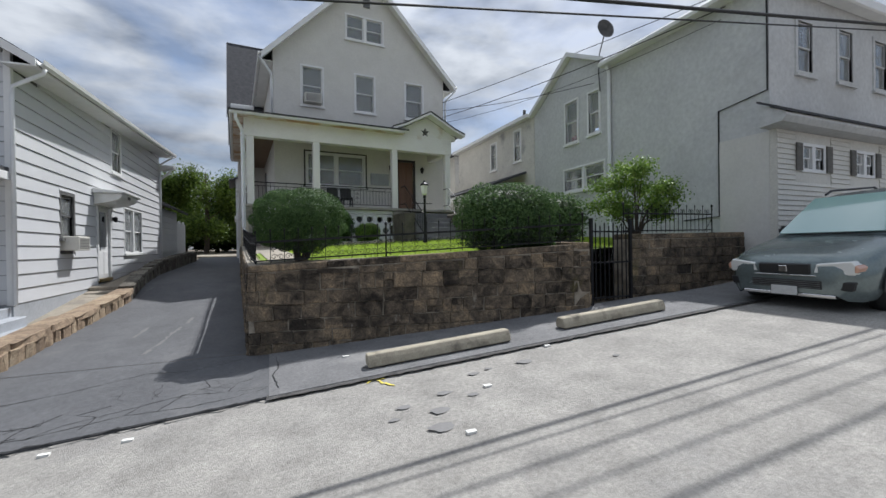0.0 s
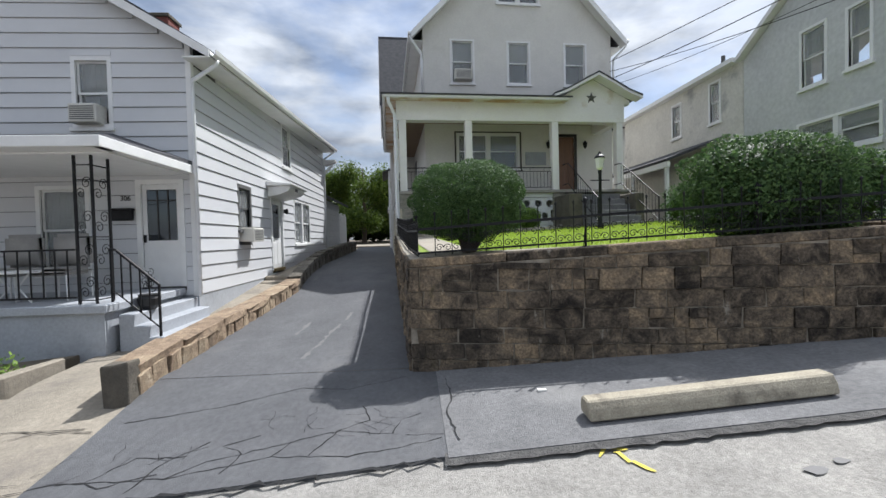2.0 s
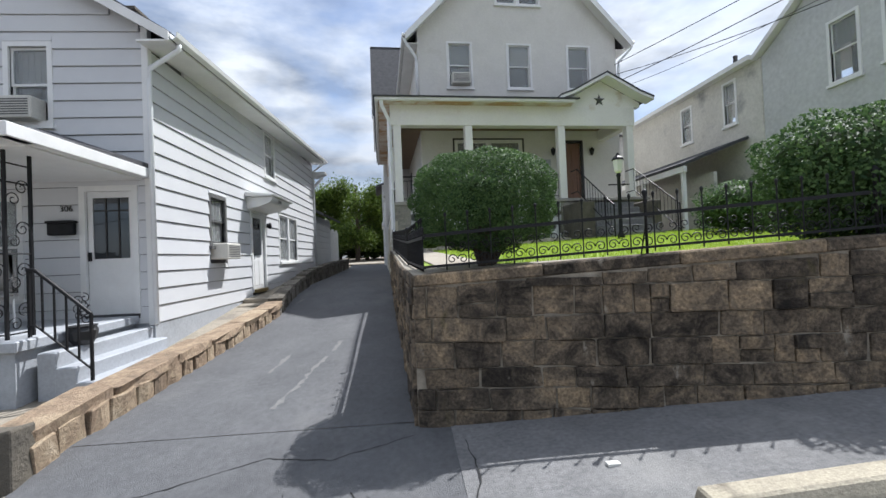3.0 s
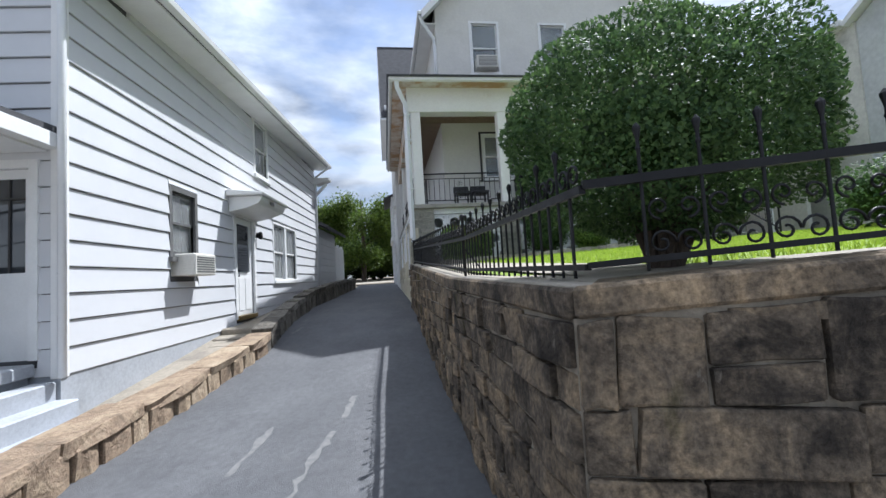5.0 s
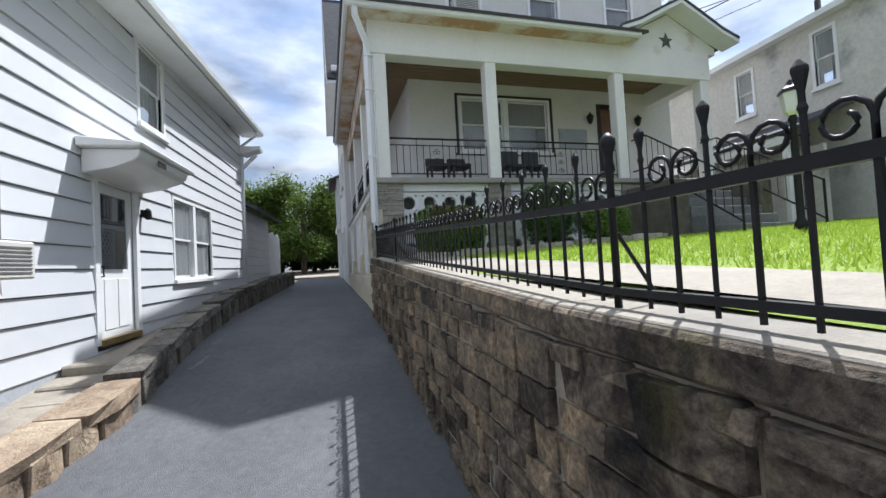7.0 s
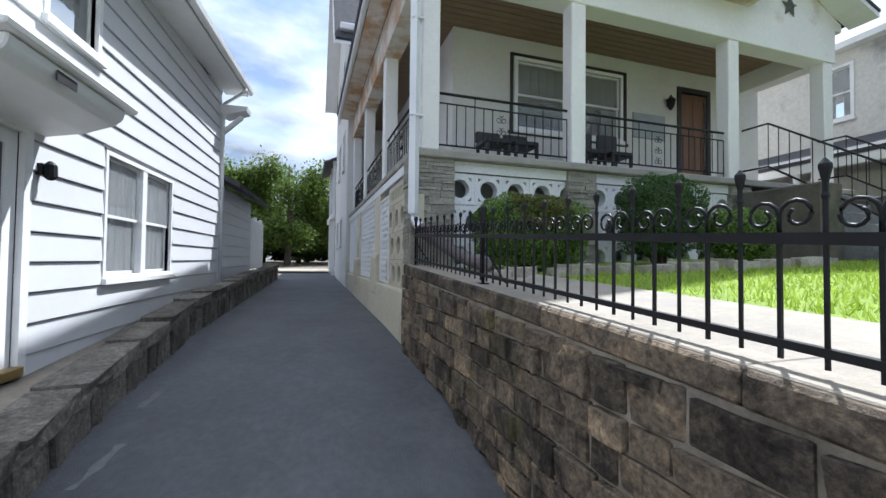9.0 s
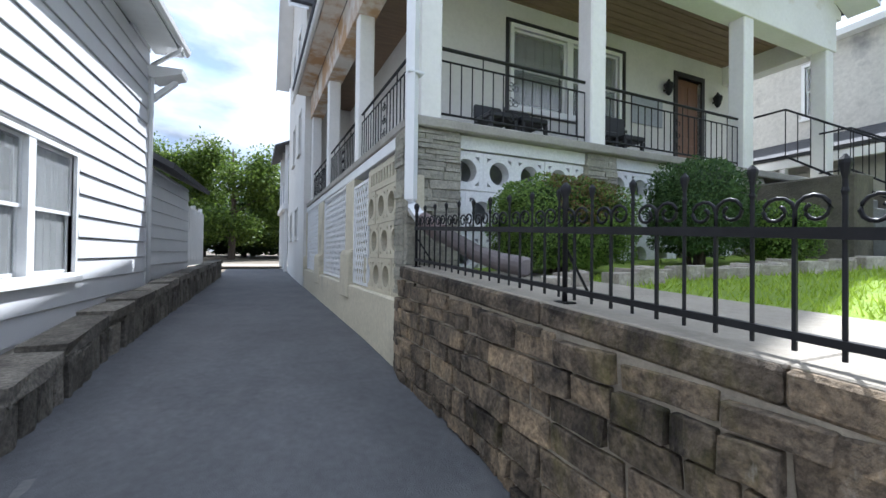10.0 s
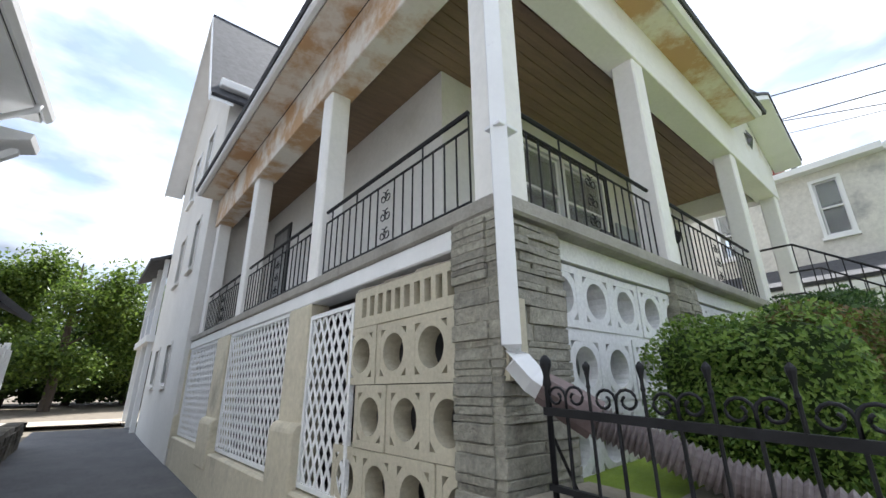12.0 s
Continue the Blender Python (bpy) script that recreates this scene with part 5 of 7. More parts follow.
for s in (1, -1):
    xe = (U1 + OV) if s > 0 else (U0 - OV)
    ze = EZ - OV * gs + 0.12
    q = [(xe, V0 - 0.38, ze), (xe, V1 + 0.2, ze), (APEX[0], V1 + 0.2, APEX[1] + 0.14), (APEX[0], V0 - 0.38, APEX[1] + 0.14)]
    roof_slab(grey, "roof", q if s > 0 else q[::-1], 0.08, M["roof"], "dark shingle roof")
    bm = bmesh.new()
    prism(bm, [(xe, ze - 0.24), (xe, ze - 0.01), (APEX[0], APEX[1] + 0.12), (APEX[0], APEX[1] - 0.12)], lambda a, b, k: (a, k, b), V0 - 0.40, V0 - 0.36)
    part("rake_board", bm, M["trim"], grey)
    bm = bmesh.new()
    prism(bm, [(xe, ze - 0.155), (xe, ze - 0.125), (APEX[0], APEX[1] + 0.015), (APEX[0], APEX[1] - 0.015)], lambda a, b, k: (a, k, b), V0 - 0.36, V0 - 0.003)
    part("soffit", bm, M["trim"], grey)
    boxpart("eave_soffit", (min(xe, U1 if s > 0 else U0), max(xe, U1 if s > 0 else U0), V0, 7.3 if s < 0 else V1, ze - 0.16, ze - 0.13), M["trim"], grey)
    boxpart("gutter", (min(xe, xe + s * 0.11), max(xe, xe + s * 0.11), V0 - 0.38, 7.3 if s < 0 else V1, ze - 0.11, ze - 0.01), M["trim"], grey, 0.02)
    bm = bmesh.new()
    xw = U1 if s > 0 else U0
    tube(bm, [(xe + s * 0.05, V0 - 0.28, ze - 0.10), (xe, V0 - 0.27, ze - 0.25), (xw + s * 0.08, V0 - 0.05, ze - 0.62), (xw + s * 0.06, V0 - 0.05, ze - 0.85), (xw + s * 0.06, V0 - 0.05, 6.9)], 0.045, 8)
    part("downspout", bm, M["downspout"], grey, "white downspout", smooth=True)
for i, h in enumerate(fh[2:]):
    sash_window("window", grey, "x", V0, -1, *h, M["trim"], "white double-hung upper window" if i else "white upper window holding an air conditioner", blind=0.45 if i < 2 else 0.5)
sash_window("window", grey, "x", V0, -1, 3.32, 4.80, 10.38, 11.28, M["trim"], "small pair of attic windows", blind=0.35, mull=True)
boxpart("attic_vent", (4.02, 4.28, V0 - 0.04, V0 - 0.002, 11.75, 12.1), M["ac_dark"], grey)
sash_window("window", grey, "x", V0, -1, *fh[0], M["trim"], "wide porch window with screens", blind=0.5, mull=True, trim=0.06)
bm = bmesh.new()
for a0, a1, z0, z1 in ((1.60, 1.65, 4.34, 5.715), (4.02, 4.07, 4.34, 5.715), (1.60, 4.07, 5.672, 5.715), (1.56, 4.11, 4.29, 4.34)):
    box(bm, a0, a1, V0 - 0.03, V0 + 0.02, z0, z1)
part("window_surround", bm, M["dark_frame"], grey, "dark outer window frame")
ac_unit("air_conditioner", G @ Matrix.Translation((1.95, V0 - 0.01, 7.50)), 0.62, 0.36, 0.25, "white air conditioner in an upper window")
dr = new("front_door")
dr.parent = grey
tagged(dr, "reddish brown wooden front door")
h = fh[1]
bm = bmesh.new()
box(bm, h[0] - 0.09, h[0], V0 - 0.03, V0 + 0.1, h[2], h[3] + 0.09)
box(bm, h[1], h[1] + 0.09, V0 - 0.03, V0 + 0.1, h[2], h[3] + 0.09)
box(bm, h[0], h[1], V0 - 0.032, V0 + 0.1, h[3], h[3] + 0.09)
part("casing", bm, M["dark_frame"], dr)
boxpart("leaf", (h[0], h[1], V0 + 0.06, V0 + 0.11, h[2], h[3]), M["door_wood"], dr)
for a in (h[0] + 0.07, h[0] + 0.38):
    for z0, z1 in ((3.6, 4.3), (4.45, 5.42)):
        boxpart("panel", (a, a + 0.24, V0 + 0.045, V0 + 0.062, z0, z1), M["door_wood"], dr, 0.008)
sdoor = new("side_porch_door")
sdoor.parent = grey
tagged(sdoor, "dark framed screen door on the side porch")
boxpart("leaf", (U0 - 0.03, U0 + 0.05, 6.2, 7.1, 3.45, 5.5), M["dark_frame"], sdoor)
boxpart("pane", (U0 - 0.035, U0 - 0.031, 6.32, 6.98, 4.1, 5.4), M["curtain"], sdoor)
for a in (5.08, 6.50):
    wl = thing("porch_lantern", G @ Matrix.Translation((a, V0 - 0.1, 5.1)), "dark wall lantern beside the front door", "wall lamp", "porch lanterns")
    bm = bmesh.new()
    lathe(bm, [(0.02, 0), (0.055, 0.05), (0.08, 0.16), (0.09, 0.2), (0.03, 0.26), (0.01, 0.3)], 0, 0, 8)
    part("body", bm, M["iron"], wl)
    boxpart("arm", (-0.015, 0.015, 0, 0.1, 0.1, 0.13), M["iron"], wl)
bd = thing("notice_panel", G, "flat grey panel fixed to the porch wall", "panel")
boxpart("panel", (4.22, 5.00, V0 - 0.04, V0 - 0.002, 4.50, 4.98), M["grey_paint"], bd, 0.006)

# porch
CZ = 5.62
SL = 3.40
porch2 = new("porch")
porch2.parent = grey
tagged(porch2, "white columned porch on block and lattice base")
boxpart("floor", (-0.56, 7.45, -0.07, V0, SL - 0.10, SL), M["slab"], porch2, 0.015, "worn concrete porch floor")
boxpart("floor", (-0.56, U0, V0 + 0.002, 7.72, SL - 0.10, SL - 0.002), M["slab"], porch2, 0.015)


def column(u, v):
    bm = bmesh.new()
    box(bm, u - 0.115, u + 0.115, v, v + 0.23, SL, CZ + 0.05)
    bevel(bm, 0.016)
    part("column", bm, M["porch_paint"], porch2)


for u, v in ((-0.315, 0.02), (1.79, 0.02), (4.68, 0.02), (6.94, 0.02), (-0.34, 2.405), (-0.34, 5.005), (-0.34, 7.5)):
    column(u, v)
boxpart("beam", (-0.50, 7.10, 0.0, 0.31, CZ, 6.22), M["porch_paint"], porch2, 0.01)
boxpart("beam", (-0.49, -0.19, 0.312, 7.75, CZ, 6.22), M["stained_plaster"], porch2, 0.01)
boxpart("beam", (6.80, 7.09, 0.312, V0, CZ, 6.22), M["porch_paint"], porch2, 0.01)
bm = bmesh.new()
box(bm, -0.185, 6.79, 0.315, V0 - 0.002, CZ + 0.36, CZ + 0.39)
box(bm, -0.185, U0 - 0.002, V0, 7.7, CZ + 0.36, CZ + 0.39)
part("ceiling", bm, M["ceiling"], porch2, "brown boarded porch ceiling")
for i in range(9):
    boxpart("ceiling_batten", (-0.18, 6.78, 0.5 + i * 0.14, 0.508 + i * 0.14, CZ + 0.348, CZ + 0.359), M["ceiling"], porch2)
# low roof, front and side strips
roof_slab(grey, "porch_roof", [(-0.96, -0.44, 6.325), (5.1, -0.44, 6.325), (5.1, V0, 6.98), (U0, V0, 6.98)], 0.05, M["roof"], "dark low-sloped porch roof")
roof_slab(grey, "porch_roof", [(-0.96, 7.75, 6.325), (-0.96, -0.44, 6.325), (U0, V0, 6.98), (U0, 7.75, 6.98)], 0.05, M["roof"], "dark low-sloped porch roof")
bm = bmesh.new()
box(bm, -0.82, 4.98, -0.30, 0.0, 6.21, 6.24)
box(bm, -0.82, -0.50, 0.002, 7.74, 6.21, 6.24)
part("soffit", bm, M["stained_plaster"], porch2, "water-stained painted soffit")
for d in ((-0.92, 4.98, -0.40, -0.30, 6.20, 6.31), (-0.92, -0.825, -0.295, 7.75, 6.20, 6.31)):
    boxpart("gutter", d, M["trim"], porch2, 0.025)
# entry gable
bm = bmesh.new()
prism(bm, [(4.75, 6.22), (7.30, 6.22), (7.30, 6.36), (6.02, 7.02), (4.75, 6.36)], lambda a, b, k: (a, k, b), 0.02, 0.24)
part("entry_gable", bm, M["porch_paint"], porch2)
for s in (1, -1):
    pts = [(0, 7.16), (0.55, 6.88), (1.05, 6.61), (1.50, 6.44)]
    bm = bmesh.new()
    prism(bm, [(6.02 + s * a, b) for a, b in pts] + [(6.02 + s * a, b - 0.045) for a, b in pts[::-1]], lambda a, b, k: (a, k, b), -0.42, V0)
    part("entry_roof", bm, M["roof"], grey, "small curved entry roof")
    bm = bmesh.new()
    prism(bm, [(6.02 + s * a, b - 0.05) for a, b in pts] + [(6.02 + s * a, b - 0.13) for a, b in pts[::-1]], lambda a, b, k: (a, k, b), -0.40, 0.02)
    part("bargeboard", bm, M["trim"], porch2)
star = thing("metal_star", G @ Matrix.Translation((5.95, -0.02, 6.42)), "rusty blue five-pointed metal star on the gable", "ornament")
bm = bmesh.new()
out = [bm.verts.new((math.sin(k * math.pi / 5) * (0.2 if k % 2 == 0 else 0.08), 0.03, math.cos(k * math.pi / 5) * (0.2 if k % 2 == 0 else 0.08))) for k in range(10)]
mid = bm.verts.new((0, -0.04, 0))
for k in range(10):
    bm.faces.new((out[k], out[(k + 1) % 10], mid))
bm.faces.new(out[::-1])
part("star", bm, mat("star_metal", (0.16, 0.18, 0.20), (0.10, 0.08, 0.07), 12, 0.5, metal=0.5), star)
# downspout at the porch corner
ds = thing("corner_downspout", G, "white corner downspout ending in a brown boot", "downspout")
bm = bmesh.new()
tube(bm, [(-0.74, -0.32, 6.22), (-0.73, -0.30, 6.08), (-0.55, -0.10, 5.75), (-0.535, -0.065, 5.55), (-0.535, -0.065, 2.62), (-0.525, -0.085, 2.55), (-0.49, -0.14, 2.47), (-0.45, -0.20, 2.42)], 0.062, 4)
part("pipe", bm, M["downspout"], ds)
for z in (3.75, 4.9, 5.5):
    boxpart("strap", (-0.588, -0.44, -0.122, -0.012, z, z + 0.022), M["downspout"], ds, 0.004)
bm = bmesh.new()
tube(bm, [(-0.47, -0.17, 2.44), (-0.41, -0.26, 2.37), (-0.36, -0.34, 2.31)], [0.07, 0.082, 0.085], 10)
part("boot", bm, M["brown_pipe"], ds, "brown rubber boot")
hs = thing("drain_hose", G, "grey brown corrugated drain hose along the fence", "hose")
bm = bmesh.new()
path, rad = [], []
ctl = [Vector((-0.38, -0.32, 2.32)), Vector((-0.30, -0.50, 2.24)), Vector((-0.22, -0.72, 2.14)), Vector((-0.17, -0.98, 2.08)), Vector((-0.15, -1.28, 2.05))]
for i in range(85):
    t = i / 84 * (len(ctl) - 1)
    k = min(int(t), len(ctl) - 2)
    p = ctl[k].lerp(ctl[k + 1], t - k)
    path.append(p)
    rad.append(0.070 if i % 2 else 0.052)
tube(bm, path, rad, 12)
part("hose", bm, M["hose"], hs)

# base of the porch: stone piers, pierced blocks, lattice
U_S = -0.60
LED = 1.70
boxpart("parapet", (U_S, U_S + 0.25, 0.12, 7.75, 0.2, LED), M["parget"], porch2, 0.02, "tan rendered base wall")
boxpart("band", (U_S + 0.06, U_S + 0.26, 0.30, 7.75, 3.17, SL - 0.101), M["trim"], porch2, 0.01, "white painted band under the porch floor")
for v0, v1, z1 in ((2.24, 2.74, 2.18), (4.98, 5.60, 2.10), (7.70, 7.758, 2.05)):
    bm = bmesh.new()
    prism(bm, [(U_S - 0.02, 1.5), (U_S - 0.02, z1 - 0.06), (U_S + 0.02, z1), (U_S + 0.24, z1), (U_S + 0.24, 1.5)], lambda a, b, k: (a, k, b), v0 - 0.02, v1 + (0.02 if v1 < 7 else 0))
    bevel(bm, 0.018)
    part("post_base", bm, M["parget"], porch2)
    boxpart("post", (U_S + 0.05, U_S + 0.24, v0, v1, 1.5, 3.169), M["parget"], porch2, 0.015)


def pierced_block(size, depth):
    """A screen block: square rim with a ring in it, open at the ring and the four corners."""
    bm = bmesh.new()
    s, t = size / 2 - 0.002, 0.046
    for x0, x1, z0, z1 in ((-s, s, -s, -s + t), (-s, s, s - t, s), (-s, -s + t, -s + t, s - t), (s - t, s, -s + t, s - t)):
        box(bm, x0, x1, 0, depth, z0, z1)
    n = 20
    ro, ri = s - 0.018, s - 0.074
    rings = [[bm.verts.new((r * math.cos(2 * math.pi * k / n), y, r * math.sin(2 * math.pi * k / n))) for k in range(n)] for r, y in ((ro, 0.002), (ro, depth - 0.01), (ri, depth - 0.01), (ri, 0.002))]
    for a, b in zip(rings, rings[1:] + rings[:1]):
        for k in range(n):
            bm.faces.new((a[k], a[(k + 1) % n], b[(k + 1) % n], b[k]))
    return bm


BS = 0.386
ROW = 0.412
me_w = mesh_of(pierced_block(BS, 0.14), "screen_block", M["breeze_white"])
me_t = mesh_of(pierced_block(BS, 0.14), "screen_block", M["breeze_tan"])


def block_panel(u0, n, z_top, rows, shift):
    for r in range(rows):
        for i in range(n):
            ob = new("screen_block", me_w)
            ob.parent = porch2
            ob.location = (u0 + BS * (i + 0.5) - (shift if r % 2 else 0), 0.06 + 0.004 * ((i * 7 + r * 3) % 3), z_top - ROW * (r + 0.5))
        boxpart("mortar_bed", (u0, u0 + BS * n, 0.075, 0.19, z_top - ROW * (r + 1) - 0.016, z_top - ROW * (r + 1) + 0.016), M["breeze_white"], porch2)


block_panel(-0.10, 5, 3.17, 3, 0.20)
block_panel(1.95, 7, 3.17, 3, 0.16)
boxpart("lintel", (-0.01, 1.61, 0.04, 0.22, 3.17, SL - 0.101), M["breeze_white"], porch2)
boxpart("lintel", (2.06, 4.56, 0.04, 0.22, 3.17, SL - 0.101), M["breeze_white"], porch2)
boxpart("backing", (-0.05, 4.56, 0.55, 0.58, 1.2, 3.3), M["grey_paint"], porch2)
for r, (zc, first, n) in enumerate(((2.66, 0.14, 4), (2.272, 0.385, 3), (1.885, 0.29, 4))):
    for i in range(n):
        ob = new("screen_block", me_t)
        ob.parent = porch2
        ob.matrix_basis = Matrix.Translation((U_S + 0.06 + 0.004 * ((i + r) % 3), first + BS * i, zc)) @ Matrix.Rotation(radians(-90), 4, "Z")
bm = bmesh.new()
wall_cells(bm, "y", U_S + 0.06, U_S + 0.2, 0.12, 1.42, 2.855, 3.115, [(0.2 + i * 0.105, 0.262 + i * 0.105, 2.92, 3.06) for i in range(11)])
part("slotted_course", bm, M["breeze_tan"], porch2)
bm = bmesh.new()
for i in range(9):
    z = 3.115 + 0.0065 * (i % 3)
    box(bm, U_S + 0.065, U_S + 0.19, 0.32 + i * 0.12, 0.435 + i * 0.12, 3.117, z + 0.01)
part("rough_mortar", bm, M["mortar"], porch2)
# near-black sheet added to stand in for the shade under the porch
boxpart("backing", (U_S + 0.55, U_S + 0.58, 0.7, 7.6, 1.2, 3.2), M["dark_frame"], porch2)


def lattice(v0, v1, z0, z1, u):
    pan = new("lattice_panel")
    pan.parent = porch2
    tagged(pan, "white diagonal lattice panel")
    for d in ((v0, v1, z0, z0 + 0.035), (v0, v1, z1 - 0.035, z1), (v0, v0 + 0.035, z0 + 0.035, z1 - 0.035), (v1 - 0.035, v1, z0 + 0.035, z1 - 0.035)):
        boxpart("frame", (u - 0.012, u + 0.022, *d), M["lattice"], pan)
    step, w, K = 0.118, 0.017, 1.6
    for s in (1, -1):
        c0 = (v0 - z1 / K) if s > 0 else (v0 + z0 / K)
        c1 = (v1 - z0 / K) if s > 0 else (v1 + z1 / K)
        k = c0 + step / 2
        while k < c1:
            # line: v - s*z/K = k
            pts = []
            for z in (z0, z1):
                v = k + s * z / K
                if v0 <= v <= v1:
                    pts.append((v, z))
            for v in (v0, v1):
                z = (v - k) * s * K
                if z0 < z < z1:
                    pts.append((v, z))
            if len(pts) >= 2:
                p, q = pts[0], pts[1]
                L = math.hypot(q[0] - p[0], q[1] - p[1])
                if L > 0.05:
                    bm = bmesh.new()
                    nx, nz = -(q[1] - p[1]) / L * w, (q[0] - p[0]) / L * w
                    prism(bm, [(p[0] - nx, p[1] - nz), (q[0] - nx, q[1] - nz), (q[0] + nx, q[1] + nz), (p[0] + nx, p[1] + nz)], lambda a, b, kk: (kk, a, b), u + (0.0 if s > 0 else 0.0065), u + (0.006 if s > 0 else 0.0125))
                    part("slat", bm, M["lattice"], pan)
            k += step


lattice(1.43, 2.22, LED + 0.02, 3.05, U_S + 0.07)
lattice(2.76, 4.96, LED + 0.02, 3.165, U_S + 0.09)
lattice(5.62, 7.69, LED + 0.02, 3.165, U_S + 0.09)


def ledge_pier(u0, u1, v0, v1, z0, z1, seed, faces):
    rnd2 = random.Random(seed)
    pier = new("stone_pier")
    pier.parent = porch2
    tagged(pier, "pier of thin grey ledge stones")
    boxpart("core", (u0 + 0.007, u1 - 0.007, v0 + 0.007, v1 - 0.007, z0, z1), M["ledge"], pier)
    z = z0
    while z < z1 - 0.02:
        h = min(rnd2.choice((0.032, 0.04, 0.048, 0.06, 0.085)), z1 - z)
        for f in faces:
            a0, a1 = (u0, u1) if f == "front" else (v0 + 0.06, v1)
            a = a0
            while a < a1 - 0.02:
                w = min(rnd2.uniform(0.16, 0.42), a1 - a)
                if a1 - a - w < 0.1:
                    w = a1 - a
                st = new("ledge_stone", LEDGE[rnd2.randrange(4)])
                st.parent = pier
                o = rnd2.uniform(-0.012, 0.012)
                if f == "front":
                    st.matrix_basis = Matrix.Translation((a + w / 2, v0 + 0.03 + o, z + h / 2)) @ Matrix.Diagonal((w - 0.004, 0.07, h - 0.004, 1))
                else:
                    st.matrix_basis = Matrix.Translation((u0 + 0.03 + o, a + w / 2, z + h / 2)) @ Matrix.Rotation(radians(-90), 4, "Z") @ Matrix.Diagonal((w - 0.004, 0.07, h - 0.004, 1))
                a += w
        z += h


LEDGE = []
for i in range(4):
    me = STONES[i].copy()
    me.materials[0] = M["ledge"]
    LEDGE.append(me)
ledge_pier(-0.56, -0.01, -0.02, 0.30, 1.75, SL - 0.101, 1, ("front", "side"))
ledge_pier(1.60, 2.06, 0.0, 0.3, 1.75, SL - 0.101, 2, ("front",))
ledge_pier(4.56, 5.0, 0.0, 0.3, 1.75, SL - 0.101, 3, ("front",))
# rough stone corner below the pier
for i in range(16):
    st = new("stone", for_kerb[i % 4] if i % 3 == 0 else STONES[i % 7])
    st.parent = porch2
    st.matrix_basis = Matrix.Translation((U_S + 0.12 + 0.12 * (i % 2), -0.04 + 0.03 * (i % 3), 0.98 + 0.098 * (i // 2) + 0.02 * (i % 2))) @ Matrix.Rotation(-0.1 * (i % 3), 4, "Z") @ Matrix.Diagonal((0.30, 0.26, 0.105, 1))


# porch railings
def railing(p, q, post_ends=True):
    run = new("porch_railing")
    run.parent = porch2
    tagged(run, "black iron porch railing with scroll panel")
    d = Vector((q[0] - p[0], q[1] - p[1], 0))
    L = d.length
    d.normalize()
    pl = lambda a, z: (p[0] + d.x * a, p[1] + d.y * a, z)
    for z, r in ((SL + 0.10, 0.012), (SL + 0.62, 0.010), (SL + 0.74, 0.018)):
        bm = bmesh.new()
        tube(bm, [pl(0, z), pl(L, z)], r, 6)
        part("rail", bm, M["iron"], run)
    n = int(L / 0.118)
    mid = n // 2
    for i in range(n + 1):
        a = L * i / n
        if i in (mid, ):
            continue
        bm = bmesh.new()
        tube(bm, [pl(a, SL + (0.0 if i in (0, n) else 0.10)), pl(a, SL + (0.74 if i % 4 == 0 else 0.62))], 0.007, 5)
        part("baluster", bm, M["iron"], run)
    a = L * mid / n
    for z in (SL + 0.18, SL + 0.34, SL + 0.50):
        for s in (1, -1):
            bm = bmesh.new()
            spiral(bm, (a + s * 0.035, z), 0.055, 1.2, 1.57, s, 0.005, pl, 14)
            part("scroll", bm, M["iron"], run)


V_R = 0.10
for a, b in ((-0.20, 1.65), (1.93, 4.54)):
    railing((a, V_R), (b, V_R))
for a, b in ((0.30, 2.38), (2.66, 4.98), (5.26, 7.5)):
    railing((-0.40, a), (-0.40, b))
# front steps and their rails
fs = thing("front_steps", G, "dark stone front steps with brick cheek walls", "steps")
for i in range(8):
    boxpart("tread", (5.0, 6.7, -0.09 - 0.28 * (i + 1), -0.075 - 0.28 * i, 1.6, SL - 0.19 * (i + 1)), M["sidewalk_dark"], fs, 0.01)
boxpart("cheek", (4.56, 4.99, -1.2, -0.08, 1.6, SL - 0.25), M["coping"], fs, 0.02)
boxpart("cheek", (6.71, 7.0, -1.2, -0.08, 1.6, SL - 0.25), M["coping"], fs, 0.02)
for u in (4.95, 6.78):
    rl = thing("step_railing", G, "black iron stair railing on the front steps", "railing", "stair railings")
    for z in (0.82, 0.16):
        bm = bmesh.new()
        tube(bm, [(u, 0.1, SL + z), (u, -0.3, SL + z), (u, -2.2, SL + z - 1.3)], 0.016, 6)
        part("rail", bm, M["iron"], rl)
    for i in range(14):
        v = -0.3 - i * 0.145
        bm = bmesh.new()
        tube(bm, [(u, v, SL + 0.16 - (i * 0.145) * 0.684), (u, v, SL + 0.82 - (i * 0.145) * 0.684)], 0.007, 5)
        part("baluster", bm, M["iron"], rl)
    bm = bmesh.new()
    tube(bm, [(u, -2.2, 1.75), (u, -2.2, SL - 0.46)], 0.02, 6)
    part("newel", bm, M["iron"], rl)
# porch chairs seen through the railing
for i, a in enumerate((0.85, 1.3, 2.5, 3.0)):
    c = thing("porch_chair", G @ Matrix.Translation((a, 0.75, SL)), "dark wicker chair on the grey house porch", "chair", "porch chairs of the grey house")
    boxpart("seat", (-0.2, 0.2, -0.2, 0.2, 0.34, 0.42), M["car_plastic"], c, 0.02)
    boxpart("backrest", (-0.2, 0.2, 0.16, 0.22, 0.42, 0.78 if i > 1 else 0.6), M["car_plastic"], c, 0.02)
    for dx in (-0.17, 0.17):
        for dy in (-0.17, 0.17):
            boxpart("leg", (dx - 0.02, dx + 0.02, dy - 0.02, dy + 0.02, 0, 0.34), M["car_plastic"], c)

